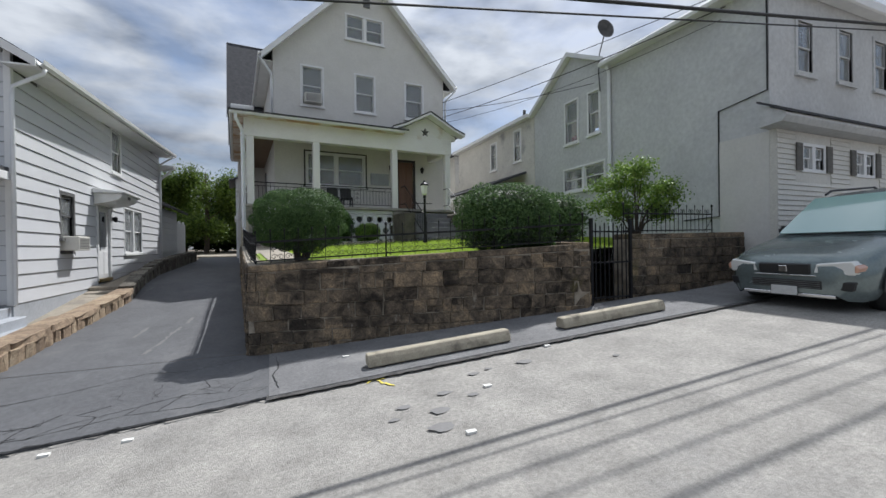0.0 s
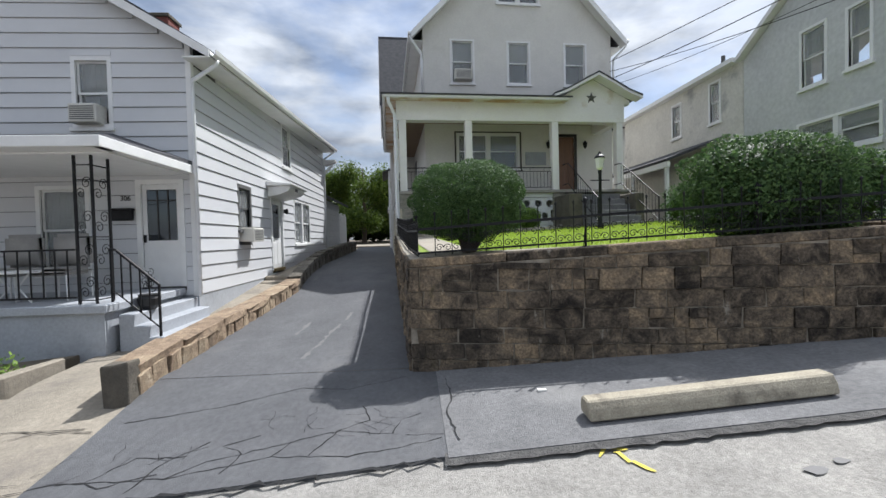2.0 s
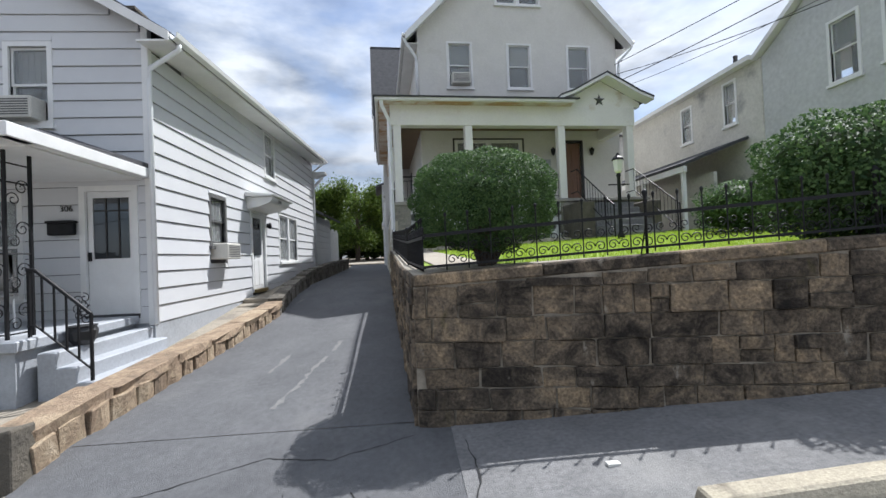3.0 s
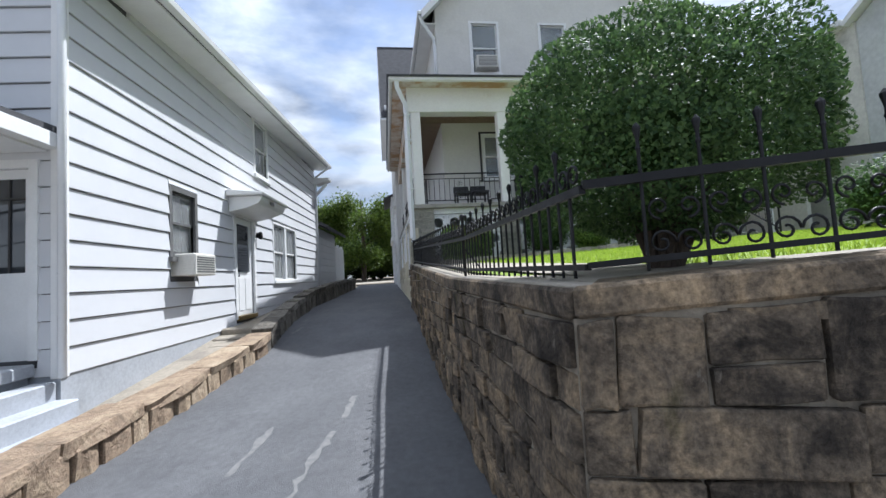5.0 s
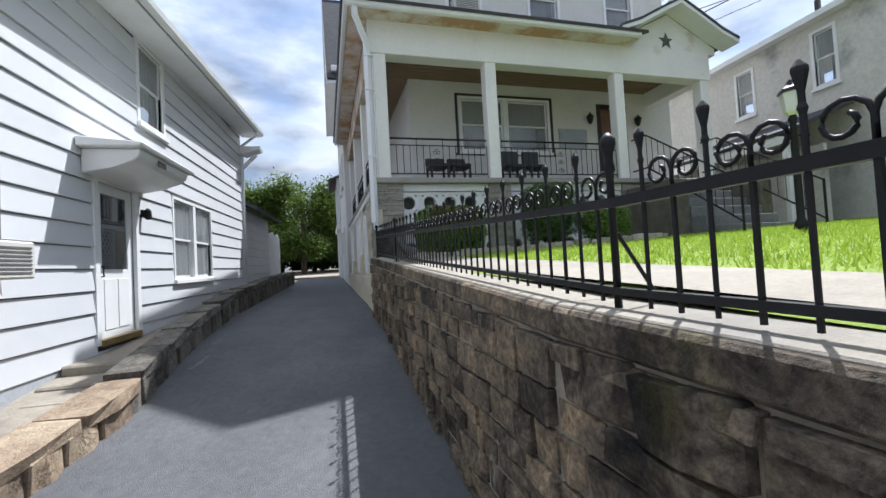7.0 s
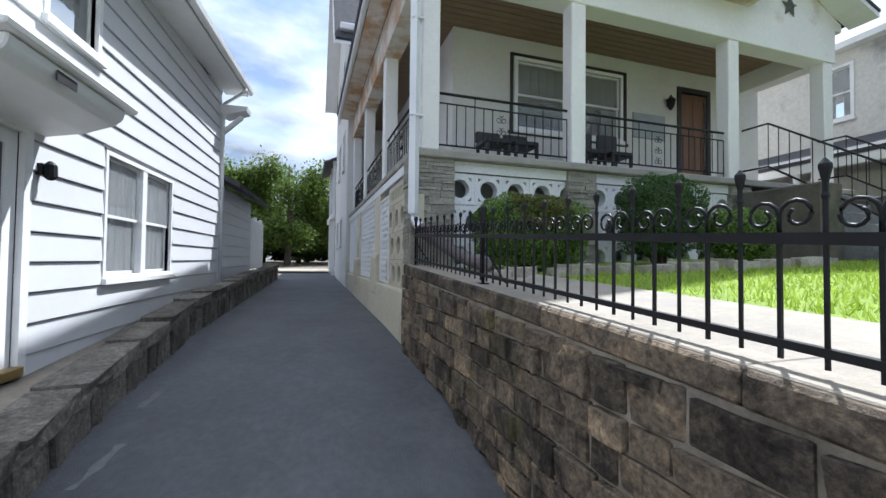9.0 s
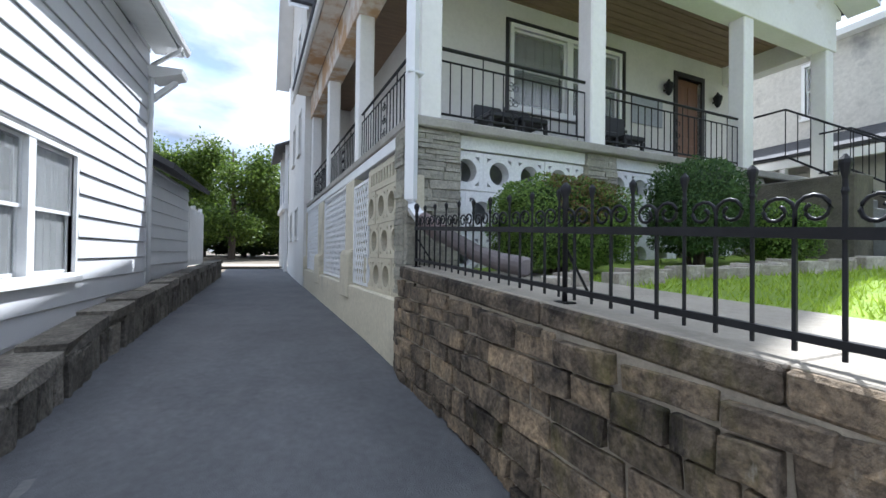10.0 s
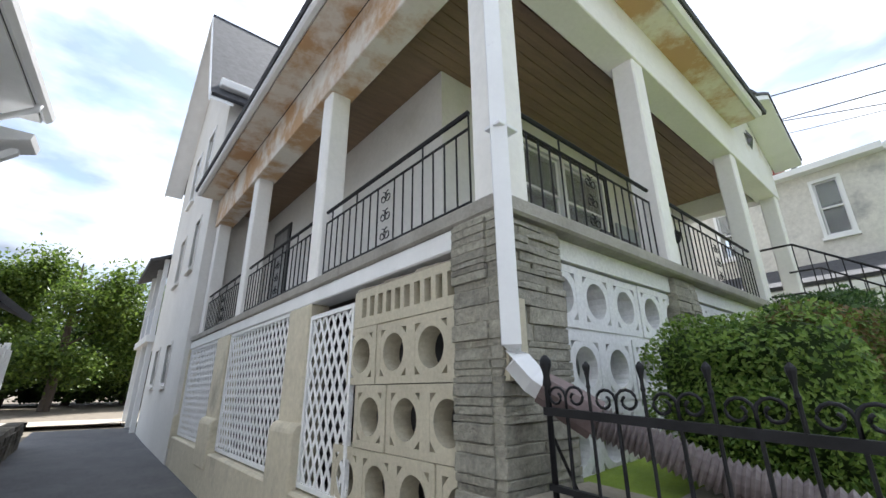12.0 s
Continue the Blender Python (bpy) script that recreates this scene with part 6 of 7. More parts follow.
# left wing with its cross gable
WV0, WV1, WU = 7.76, 12.9, -0.62
wing = new("wing")
wing.parent = grey
tagged(wing, "grey stucco side wing with cross gable")
wh = [(8.7, 9.2, 5.0, 6.1), (10.4, 11.0, 5.0, 6.1), (9.0, 9.7, 7.3, 8.6), (10.6, 11.3, 7.3, 8.6), (9.4, 10.0, 2.6, 3.4), (11.2, 11.8, 2.6, 3.4), (9.95, 10.7, 9.6, 10.6)]
bm = bmesh.new()
wall_cells(bm, "y", WU, WU + 0.25, WV0, WV1, 0.6, 9.0, wh[:6])
part("wall", bm, M["stucco"], wing)
bm = bmesh.new()
WR = (10.33, 13.0)
prism(bm, [(WV0, 9.0), (WV1, 9.0), (WR[0], WR[1])], lambda a, b, k: (k, a, b), WU, WU + 0.25)
part("gable_wall", bm, M["stucco"], wing)
boxpart("wall", (WU + 0.25, U0, WV0, WV0 + 0.2, 3.3, 9.0), M["stucco"], wing)
boxpart("wall", (WU + 0.25, U0, WV1 - 0.2, WV1, 0.6, 9.0), M["stucco"], wing)
for h in wh[:6]:
    sash_window("window", wing, "y", WU, -1, *h, M["trim"] if h[2] > 7 else M["stucco"], "narrow side window of the wing", blind=0.5)
for s in (1, -1):
    ve = WR[0] - s * (WR[0] - WV0 + 0.42)
    zs = 9.0 - 0.42 * (WR[1] - 9.0) / (WR[0] - WV0) + 0.1
    q = [(WU - 0.46, ve, zs), (APEX[0], ve, zs), (APEX[0], WR[0], WR[1] + 0.12), (WU - 0.46, WR[0], WR[1] + 0.12)]
    roof_slab(grey, "wing_roof", q if s > 0 else q[::-1], 0.08, M["roof"], "dark shingle cross roof")
    bm = bmesh.new()
    prism(bm, [(ve, zs - 0.22), (ve, zs - 0.01), (WR[0], WR[1] + 0.1), (WR[0], WR[1] - 0.12)], lambda a, b, k: (k, a, b), WU - 0.48, WU - 0.44)
    part("rake_board", bm, M["trim"], wing)
    bm = bmesh.new()
    prism(bm, [(ve, zs - 0.18), (ve, zs - 0.15), (WR[0], WR[1] - 0.02), (WR[0], WR[1] - 0.05)], lambda a, b, k: (k, a, b), WU - 0.44, WU - 0.002)
    part("soffit", bm, M["trim"], wing)
boxpart("eave_box", (WU - 0.3, U0 - 0.45, WV0 - 0.40, WV0, 8.72, 8.92), M["trim"], wing, 0.02)
# rear porch beyond the wing
rp = new("rear_porch")
rp.parent = grey
tagged(rp, "white two-storey rear porch on posts")
for v in (13.1, 14.6, 16.0):
    boxpart("post", (WU - 0.12, WU, v, v + 0.12, 0.9, 6.2), M["trim"], rp)
boxpart("deck", (WU - 0.2, 3.0, 13.0, 16.3, 3.75, 3.95), M["trim"], rp)
boxpart("parapet", (WU - 0.1, WU - 0.06, 13.2, 16.1, 3.95, 4.8), M["grey_paint"], rp)
roof_slab(grey, "rear_porch_roof", [(WU - 0.5, 16.6, 6.1), (WU - 0.5, 12.92, 6.1), (1.8, 12.92, 7.4), (1.8, 16.6, 7.4)], 0.08, M["roof"], "dark rear porch roof")
boxpart("wall", (0.6, 3.0, 14.0, 16.2, 0.9, 6.6), M["stucco"], rp)


# ---- iron fences ----
def crook_mesh(sgn):
    bm = bmesh.new()
    pts = [(0, 0, 0), (0, 0, 0.04)]
    r = 0.0425
    for i in range(15):
        t = i / 14
        rr = r * (1 - 0.62 * t)
        a = math.pi - t * 2.2 * math.pi * 1.05
        pts.append((sgn * (r + rr * math.cos(a)), 0, 0.058 + rr * math.sin(a)))
    tube(bm, pts, 0.0058, 5)
    return mesh_of(bm, "scroll", M["iron"], True)


def bar_mesh(h, r, tip=False):
    bm = bmesh.new()
    if tip:
        lathe(bm, [(r, 0), (r, h - 0.10), (r * 1.5, h - 0.09), (r, h - 0.08), (r * 1.0, h - 0.06), (r * 2.3, h - 0.022), (r * 2.2, h - 0.014), (r * 0.5, h)], 0, 0, 7)
    else:
        box(bm, -r, r, -r, r, 0, h)
    return mesh_of(bm, "picket", M["iron"])


def curl_mesh():
    bm = bmesh.new()
    for s in (1, -1):
        spiral(bm, (s * 0.047, 0.115), 0.046, 1.3, math.pi / 2 * (1 + s) , -s, 0.005, lambda a, b: (a, 0, b), 16)
        spiral(bm, (s * 0.047, 0.235), 0.040, 1.2, -math.pi / 2, s, 0.005, lambda a, b: (a, 0, b), 16)
    return mesh_of(bm, "scroll", M["iron"], True)


CROOKS = (crook_mesh(1), crook_mesh(-1))
CURL = curl_mesh()


def iron_fence(name, p, q, z0, z1, rail_h, step, posts, label, ornate=False, back=1):
    d = Vector((q[0] - p[0], q[1] - p[1], 0))
    L = d.length
    ang = math.atan2(d.y, d.x)
    f = thing(name, Matrix.Translation((p[0], p[1], 0)) @ Matrix.Rotation(ang, 4, "Z"), label, "fence")
    zz = lambda a: z0 + (z1 - z0) * a / L
    for h, t in ((0.062, 0.011), (rail_h, 0.015)):
        bm = bmesh.new()
        prism(bm, [(0, zz(0) + h - t), (L, zz(L) + h - t), (L, zz(L) + h + t), (0, zz(0) + h + t)], lambda a, b, k: (a, k, b), -0.012, 0.012)
        part("rail", bm, M["iron"], f)
    low = bar_mesh(rail_h - 0.02, 0.005)
    tall = bar_mesh(rail_h + 0.17, 0.0062, True)
    n = int(L / step)
    for i in range(1, n):
        a = L * i / n
        is_tall = i % 2 == 0 or ornate
        ob = new("picket", tall if is_tall else low)
        ob.parent = f
        ob.location = (a, 0, zz(a) + 0.022)
        if not is_tall:
            for crook in CROOKS:
                s = new("scroll", crook)
                s.parent = f
                s.location = (a, 0, zz(a) + rail_h)
        if ornate:
            s = new("scroll", CURL)
            s.parent = f
            s.location = (a + L / n / 2, 0, zz(a) + 0.0)
    for a in posts:
        pst = new("post")
        pst.parent = f
        pst.location = (a, 0, zz(a))
        bm = bmesh.new()
        lathe(bm, [(0.012, -0.01), (0.012, rail_h + 0.09), (0.018, rail_h + 0.10), (0.013, rail_h + 0.13), (0.015, rail_h + 0.15), (0.024, rail_h + 0.175), (0.024, rail_h + 0.195), (0.008, rail_h + 0.215)], 0, 0, 10)
        part("shaft", bm, M["iron"], pst, smooth=True)
        bm = bmesh.new()
        tube(bm, [(0, back * 0.012, rail_h * 0.72), (0.02, back * 0.2, -0.02)], 0.007, 5)
        part("brace", bm, M["iron"], pst)
        boxpart("foot", (-0.04, 0.04, -0.03, 0.03, -0.012, 0.008), M["iron"], pst)
    return f


fa = A + Vector((0.11, 0.12, 0))
fe = END + Vector((0.09, -0.12, 0))
FL = (fe - fa).length
fm = fe.lerp(fa, 0.735)
iron_fence("side_fence", fm, fe, 1.692, 2.02, 0.33, 0.100, [0.03, 4.02, (fe - fm).length - 0.02], "black wrought iron fence with curled tops on the side wall", back=-1)
iron_fence("side_fence", fa, fm, 1.655, 1.692, 0.33, 0.100, [], "black wrought iron fence with curled tops at the wall corner")
fb = B + Vector((-0.05, 0.16, 0))
iron_fence("street_fence", fa, fb, 1.66, 1.93, 0.34, 0.19, [1.9, 3.7, 5.35], "black wrought iron fence with scroll panels on the street wall", ornate=True)
fc0, fc1 = P2 + Vector((0.05, 0.15, 0)), P3 + Vector((-0.9, 0.15, 0))
iron_fence("neighbour_fence", fc0, fc1, 2.10, 2.14, 0.40, 0.13, [0.0, 2.7], "black iron picket fence on the far stone wall")
# gate between the walls
gate = thing("iron_gate", pose(3.98, 6.52, gz(4, 6.4)), "tall black iron pedestrian gate", "gate")
for x in (0.0, 0.92):
    boxpart("gate_post", (x - 0.025, x + 0.025, -0.025, 0.025, 0.0, 1.55), M["iron"], gate)
for z in (0.12, 0.75, 1.3):
    boxpart("rail", (0.0, 0.92, -0.012, 0.012, z, z + 0.03), M["iron"], gate)
for i in range(1, 9):
    boxpart("bar", (0.102 * i - 0.008, 0.102 * i + 0.008, -0.008, 0.008, 0.08, 1.42 + 0.05 * (i % 2)), M["iron"], gate)

# garden lamp post
gl = thing("lamp_post", pose(3.1, 12.62, lawn_z(3.1, 12.6)) @ Matrix.Scale(1.2, 4), "black cast iron garden lamp post with lantern", "lamp post")
bm = bmesh.new()
lathe(bm, [(0.07, 0), (0.06, 0.08), (0.035, 0.14), (0.03, 1.15), (0.045, 1.18), (0.03, 1.22)], 0, 0, 12)
part("pole", bm, M["iron"], gl, smooth=True)
boxpart("crossbar", (-0.2, 0.2, -0.01, 0.01, 1.0, 1.02), M["iron"], gl)
bm = bmesh.new()
lathe(bm, [(0.04, 1.22), (0.075, 1.26), (0.10, 1.46)], 0, 0, 6)
part("glass", bm, M["headlamp"], gl)
bm = bmesh.new()
lathe(bm, [(0.12, 1.46), (0.10, 1.50), (0.05, 1.54), (0.015, 1.60)], 0, 0, 6)
part("roof", bm, M["iron"], gl)


# ---- bushes ----
def bush(name, c, r, n, size, material, label, seed, power=2.6, trunk=0.0, extra=None, core=0.80, count=9):
    """A clipped shrub: stems, a dark inner lump standing in for shade and a shell of small leaves with gaps. r: half
    sizes.
    """
    rng = np.random.default_rng(seed)
    ob = thing(name, pose(*c), label, "bush")
    d = rng.normal(size=(n, 3))
    d /= np.linalg.norm(d, axis=1, keepdims=True)
    k = (np.abs(d) ** power).sum(1) ** (-1 / power)
    lump = 1 + 0.075 * np.sin(d[:, 0] * 9 + seed) * np.cos(d[:, 1] * 8) + 0.04 * np.sin(d[:, 2] * 13 + d[:, 0] * 5)
    depth = 1 - 0.26 * rng.random(n) ** 2.2
    p = d * (k * lump * depth)[:, None] * np.array(r)
    p[:, 2] += r[2] + trunk
    nn = d * np.array([1, 1, 1]) / np.array(r) + rng.normal(size=(n, 3)) * 0.75 / max(r)
    nn /= np.linalg.norm(nn, axis=1, keepdims=True)
    crown = new("crown", leaf_cloud("crown", p, rng.uniform(0.6, 1.15, n) * size, nn, material, seed))
    crown.parent = ob
    if extra:
        m2 = int(n * 0.07)
        q = p[:m2 * 8]
        sel = np.argsort(((q - np.array(extra)) ** 2).sum(1))[:m2]
        o2 = new("dry_leaves", leaf_cloud("dry_leaves", q[sel] * 1.004, np.full(m2, size), nn[:m2 * 8][sel], M["brown_leaf"], seed + 1))
        o2.parent = ob
        tagged(o2, "scorched brown leaves")
    rr = random.Random(seed)
    for i in range(count):
        a = i * 2.4
        bm = bmesh.new()
        e = Vector((math.cos(a) * r[0] * 0.6 * rr.random(), math.sin(a) * r[1] * 0.6 * rr.random(), trunk + r[2] * (0.9 + 0.6 * rr.random())))
        s = Vector((math.cos(a) * 0.06, math.sin(a) * 0.06, 0))
        tube(bm, [s, s.lerp(e, 0.5) + Vector((rr.uniform(-0.06, 0.06), rr.uniform(-0.06, 0.06), 0)), e], [0.02, 0.014, 0.006], 5)
        part("stem", bm, M["bark"], ob)
    # dark lump added inside, its colour standing for the shade between leaves
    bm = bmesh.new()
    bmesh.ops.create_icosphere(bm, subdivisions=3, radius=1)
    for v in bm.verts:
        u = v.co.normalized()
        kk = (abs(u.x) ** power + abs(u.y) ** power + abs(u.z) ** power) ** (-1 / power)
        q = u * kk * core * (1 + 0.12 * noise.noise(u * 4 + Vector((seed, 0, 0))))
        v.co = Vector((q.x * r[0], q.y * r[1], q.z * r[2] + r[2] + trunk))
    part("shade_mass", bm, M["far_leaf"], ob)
    return ob


def loose_shrub(name, c, r, n, size, material, label, seed):
    """An unclipped shrub: forked stems, each ending in its own spray of leaves. r: half width, half depth, height."""
    rr, rng = random.Random(seed), np.random.default_rng(seed)
    ob = thing(name, pose(*c), label, "bush")
    tips = []
    for i in range(26):
        a, t = i * 2.399, 0.25 + 0.72 * rr.random()
        w = (0.35 + 0.75 * math.sin(math.pi * min(1.0, t * 0.8 + 0.15))) * rr.uniform(0.55, 1.1)
        e = Vector((math.cos(a) * r[0] * w, math.sin(a) * r[1] * w, r[2] * t))
        tips.append(e)
        bm = bmesh.new()
        tube(bm, [(0.03 * math.cos(a), 0.03 * math.sin(a), -0.1), (e.x * 0.35, e.y * 0.35, e.z * 0.5), e], [0.018, 0.012, 0.004], 5)
        part("stem", bm, M["bark"], ob)
    tips = np.array([list(t) for t in tips])
    p = tips[rng.integers(0, len(tips), n)] + rng.normal(size=(n, 3)) * np.array([0.13, 0.12, 0.10])
    p[:, 2] = np.clip(p[:, 2], 0.02, None)
    nn = rng.normal(size=(n, 3)) * 0.7 + np.array([0, 0, 0.7])
    nn /= np.linalg.norm(nn, axis=1, keepdims=True)
    crown = new("crown", leaf_cloud("crown", p, rng.uniform(0.6, 1.2, n) * size, nn, material, seed))
    crown.parent = ob
    return ob


zl_ = lawn_z
bush("corner_bush", (-0.78, 8.05, zl_(-0.8, 8.0) - 0.02), (0.72, 0.62, 0.51), 52000, 0.0150, M["bush_leaf"], "large rounded dark green clipped bush at the wall corner", 11, 2.5, 0.20, core=0.5, count=22)
bush("hedge", (2.78, 7.35, zl_(2.8, 7.3) - 0.02), (0.92, 0.6, 0.62), 20000, 0.026, M["bush_leaf"], "big dark rounded hedge bush behind the street fence", 12, 3.0, 0.02)
bush("hedge", (4.35, 8.1, zl_(4.3, 8.1) - 0.02), (0.72, 0.6, 0.55), 5000, 0.036, M["bush_leaf"], "dark green hedge bush beside the gate", 13, 3.0, 0.05)
bush("hedge", (4.9, 11.2, zl_(4.9, 11.2) - 0.02), (0.85, 0.8, 0.5), 5000, 0.036, M["bush_leaf"], "lower dark hedge near the front steps", 17, 3.0, 0.0)
loose_shrub("gate_bush", (5.95, 7.35, 2.12), (0.80, 0.6, 1.45), 9000, 0.036, M["box_leaf"], "loose leafy green bush above the far stone wall", 14)
bush("box_bush", (-0.88, 14.98, zl_(-0.8, 15.0) - 0.03), (0.52, 0.42, 0.345), 30000, 0.016, M["box_leaf"], "boxy clipped shrub with scorched brown top", 15, 6.5, 0.10, extra=(0.0, -0.3, 0.75), core=0.86)
bush("box_bush", (0.92, 15.1, zl_(0.9, 15.1) - 0.03), (0.46, 0.42, 0.48), 18000, 0.017, M["bush_leaf"], "dark rounded shrub in front of the porch", 16, 3.2, 0.14)
bush("box_bush", (1.85, 14.9, zl_(1.8, 14.9) - 0.03), (0.40, 0.36, 0.32), 7000, 0.020, M["box_leaf"], "small rounded shrub before the porch steps", 18, 3.0, 0.06)
# rubble edging in front of the porch
rnd = random.Random(31)
for i in range(30):
    x = -1.5 + i * 0.14
    st = new("edging_stone", STONES[i % 7].copy())
    st.data.materials[0] = M["rubble"]
    st.matrix_world = Matrix.Translation((x, 14.3 + rnd.uniform(-0.12, 0.18), zl_(x, 14.3) + 0.03)) @ Matrix.Rotation(rnd.uniform(-0.6, 0.6), 4, "Z") @ Matrix.Diagonal((rnd.uniform(0.1, 0.24), rnd.uniform(0.1, 0.2), rnd.uniform(0.08, 0.15), 1))
    tagged(st, "pale rough edging stone in the garden bed", "stone", "garden edging stones")


# ---- trees ----
def tree(name, x, y, h, r, n, size, material, label, seed):
    rng = np.random.default_rng(seed)
    z0 = gz(min(x, 24), min(y, 60)) - 0.1
    ob = thing(name, pose(x, y, z0), label, "tree")
    bm = bmesh.new()
    tube(bm, [(0, 0, 0), (0.1, 0, h * 0.3), (0.05, 0.1, h * 0.6), (0, 0, h * 0.85)], [0.22, 0.17, 0.1, 0.03], 8)
    rr = random.Random(seed)
    tips = []
    for i in range(22):
        a, t = i * 2.399, 0.16 + 0.8 * rr.random()
        rad = r * (0.45 + 0.6 * math.sin(math.pi * min(1, t * 0.85 + 0.12))) * rr.uniform(0.55, 1.0)
        e = Vector((math.cos(a) * rad, math.sin(a) * rad, h * (t * 0.92 + 0.06)))
        s = Vector((0.05, 0, h * max(0.12, t * 0.75)))
        tube(bm, [s, s.lerp(e, 0.55) + Vector((0, 0, 0.2)), e], [0.06, 0.035, 0.012], 5)
        tips.append(e)
    part("trunk", bm, M["bark"], ob)
    tips = np.array([list(t) for t in tips])
    which = rng.integers(0, len(tips), n)
    p = tips[which] * rng.uniform(0.78, 1.0, n)[:, None] * np.array([1, 1, 1]) + rng.normal(size=(n, 3)) * np.array([0.15, 0.15, 0.12]) * r * 1.0
    p[:, 2] = np.clip(p[:, 2], 0.25, None)
    nn = rng.normal(size=(n, 3)) * 0.7 + np.array([0, 0, 0.8])
    nn /= np.linalg.norm(nn, axis=1, keepdims=True)
    cr = new("crown", leaf_cloud("crown", p, rng.uniform(0.6, 1.2, n) * size, nn, material, seed))
    cr.parent = ob
    return ob


LT, DT = M["tree_leaf"], M["far_leaf"]
tree("tree", -6.2, 40.5, 8.0, 3.0, 26000, 0.105, LT, "broad light green tree at the end of the driveway", 41)
tree("tree", -9.6, 42.0, 7.6, 3.0, 20000, 0.11, LT, "light green tree behind the white house", 42)
tree("tree", -2.6, 43.0, 7.4, 2.8, 18000, 0.11, LT, "light green tree behind the grey house", 43)
tree("tree", -13.5, 44.0, 7.5, 3.2, 16000, 0.12, LT, "light green tree beyond the shed", 44)
tree("tree", -17.5, 46.0, 7.8, 3.4, 8000, 0.17, LT, "light green tree at the edge of the yard", 45)
# shrubs fill the gap below the crowns; their dark leaves carry its shade
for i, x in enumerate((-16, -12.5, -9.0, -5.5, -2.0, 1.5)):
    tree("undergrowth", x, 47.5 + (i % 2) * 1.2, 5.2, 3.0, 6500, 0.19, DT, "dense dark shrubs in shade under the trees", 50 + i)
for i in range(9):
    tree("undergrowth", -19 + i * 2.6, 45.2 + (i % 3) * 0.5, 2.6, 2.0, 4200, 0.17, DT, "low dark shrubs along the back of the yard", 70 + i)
tree("tree", 13.0, 38.0, 12.0, 1.6, 2600, 0.16, LT, "thin tall tree beyond the neighbouring houses", 60)


# ---- neighbouring pale building ----
RX = 8.70
NY = 6.30
nb = thing("pale_building", Matrix(), "large pale stucco corner building with stained walls", "building")
nh = [(12.27, 12.87, 5.56, 6.96), (11.24, 11.70, 5.62, 6.94), (15.77, 16.20, 5.58, 6.84), (17.80, 18.26, 5.56, 6.74)]
bm = bmesh.new()
wall_cells(bm, "y", RX, RX + 0.25, NY, 10.86, 0.5, 7.5, [])
part("side_wall", bm, M["rb_stucco"], nb)
bm = bmesh.new()
wall_cells(bm, "y", RX - 0.05, RX + 0.2, 10.86, 14.80, 0.5, 7.1, nh[:2] + [(11.05, 12.95, 3.85, 4.58)])
prism(bm, [(10.86, 7.1), (14.80, 7.1), (12.57, 8.52), (10.86, 7.72)], lambda a, b, k: (k, a, b), RX - 0.05, RX + 0.2)
part("side_wall", bm, M["rb_stucco"], nb)
bm = bmesh.new()
wall_cells(bm, "y", RX - 0.09, RX + 0.16, 14.80, 22.0, 0.5, 7.1, nh[2:])
part("side_wall", bm, M["rb_dirty"], nb, "stained cream rear wall")
fhn = [(9.71, 10.27, 5.76, 6.88), (11.36, 11.95, 5.78, 6.98), (13.0, 13.6, 5.8, 7.0)]
bm = bmesh.new()
wall_cells(bm, "x", NY, NY + 0.25, RX + 0.25, 16.5, 0.5, 7.7, fhn)
part("front_wall", bm, M["rb_stucco"], nb)
boxpart("rear_wall", (RX + 0.16, 16.5, 21.75, 22.0, 0.5, 7.1), M["rb_stucco"], nb)
boxpart("far_wall", (16.25, 16.5, NY + 0.25, 21.75, 0.5, 7.1), M["rb_stucco"], nb)
for h in nh:
    sash_window("window", nb, "y", RX - (0.05 if h[0] < 15 else 0.09), -1, *h, M["trim"], "white double-hung side window", blind=0.4)
sash_window("window", nb, "y", RX - 0.05, -1, 11.05, 12.95, 3.85, 4.58, M["trim"], "wide low window with white mullion", blind=0.3, mull=True)
for h in fhn:
    sash_window("window", nb, "x", NY, -1, *h, M["rb_stucco"], "tall front window with stone sill", blind=0.5, trim=0.09)
bm = bmesh.new()
prism(bm, [(RX - 0.34, 7.50), (RX + 0.3, 7.50), (RX + 0.3, 7.72), (RX - 0.30, 7.66), (RX - 0.36, 7.58)], lambda a, b, k: (a, k, b), NY - 0.3, 10.96)
part("eave", bm, M["trim"], nb)
boxpart("cornice", (RX - 0.3, 16.6, NY - 0.31, NY - 0.002, 7.46, 7.72), M["trim"], nb, 0.03)
bm = bmesh.new()
prism(bm, [(10.80, 7.64), (12.57, 8.54), (14.92, 7.06), (14.92, 7.20), (12.57, 8.70), (10.80, 7.78)], lambda a, b, k: (k, a, b), RX - 0.26, RX + 3.5)
part("roof", bm, M["trim"], nb)
bm = bmesh.new()
prism(bm, [(14.92, 7.10), (22.3, 7.10), (22.3, 7.24), (14.92, 7.24)], lambda a, b, k: (k, a, b), RX - 0.36, RX + 3.5)
part("roof", bm, M["trim"], nb)
boxpart("roof", (RX + 0.1, 16.6, NY - 0.1, 10.95, 7.73, 7.86), M["roof"], nb)
boxpart("chimney", (13.1, 13.75, 17.6, 18.2, 7.0, 9.75), M["brick"], nb, 0.01, "red brick chimney")
boxpart("vent_pipe", (9.3, 9.4, 16.5, 16.6, 7.2, 8.0), M["dark_frame"], nb, 0.01)
bm = bmesh.new()
tube(bm, [(RX - 0.2, 10.78, 7.5), (RX - 0.08, 10.78, 7.3), (RX - 0.08, 10.78, 1.5)], 0.055, 8)
part("downspout", bm, M["downspout"], nb, "white downspout")
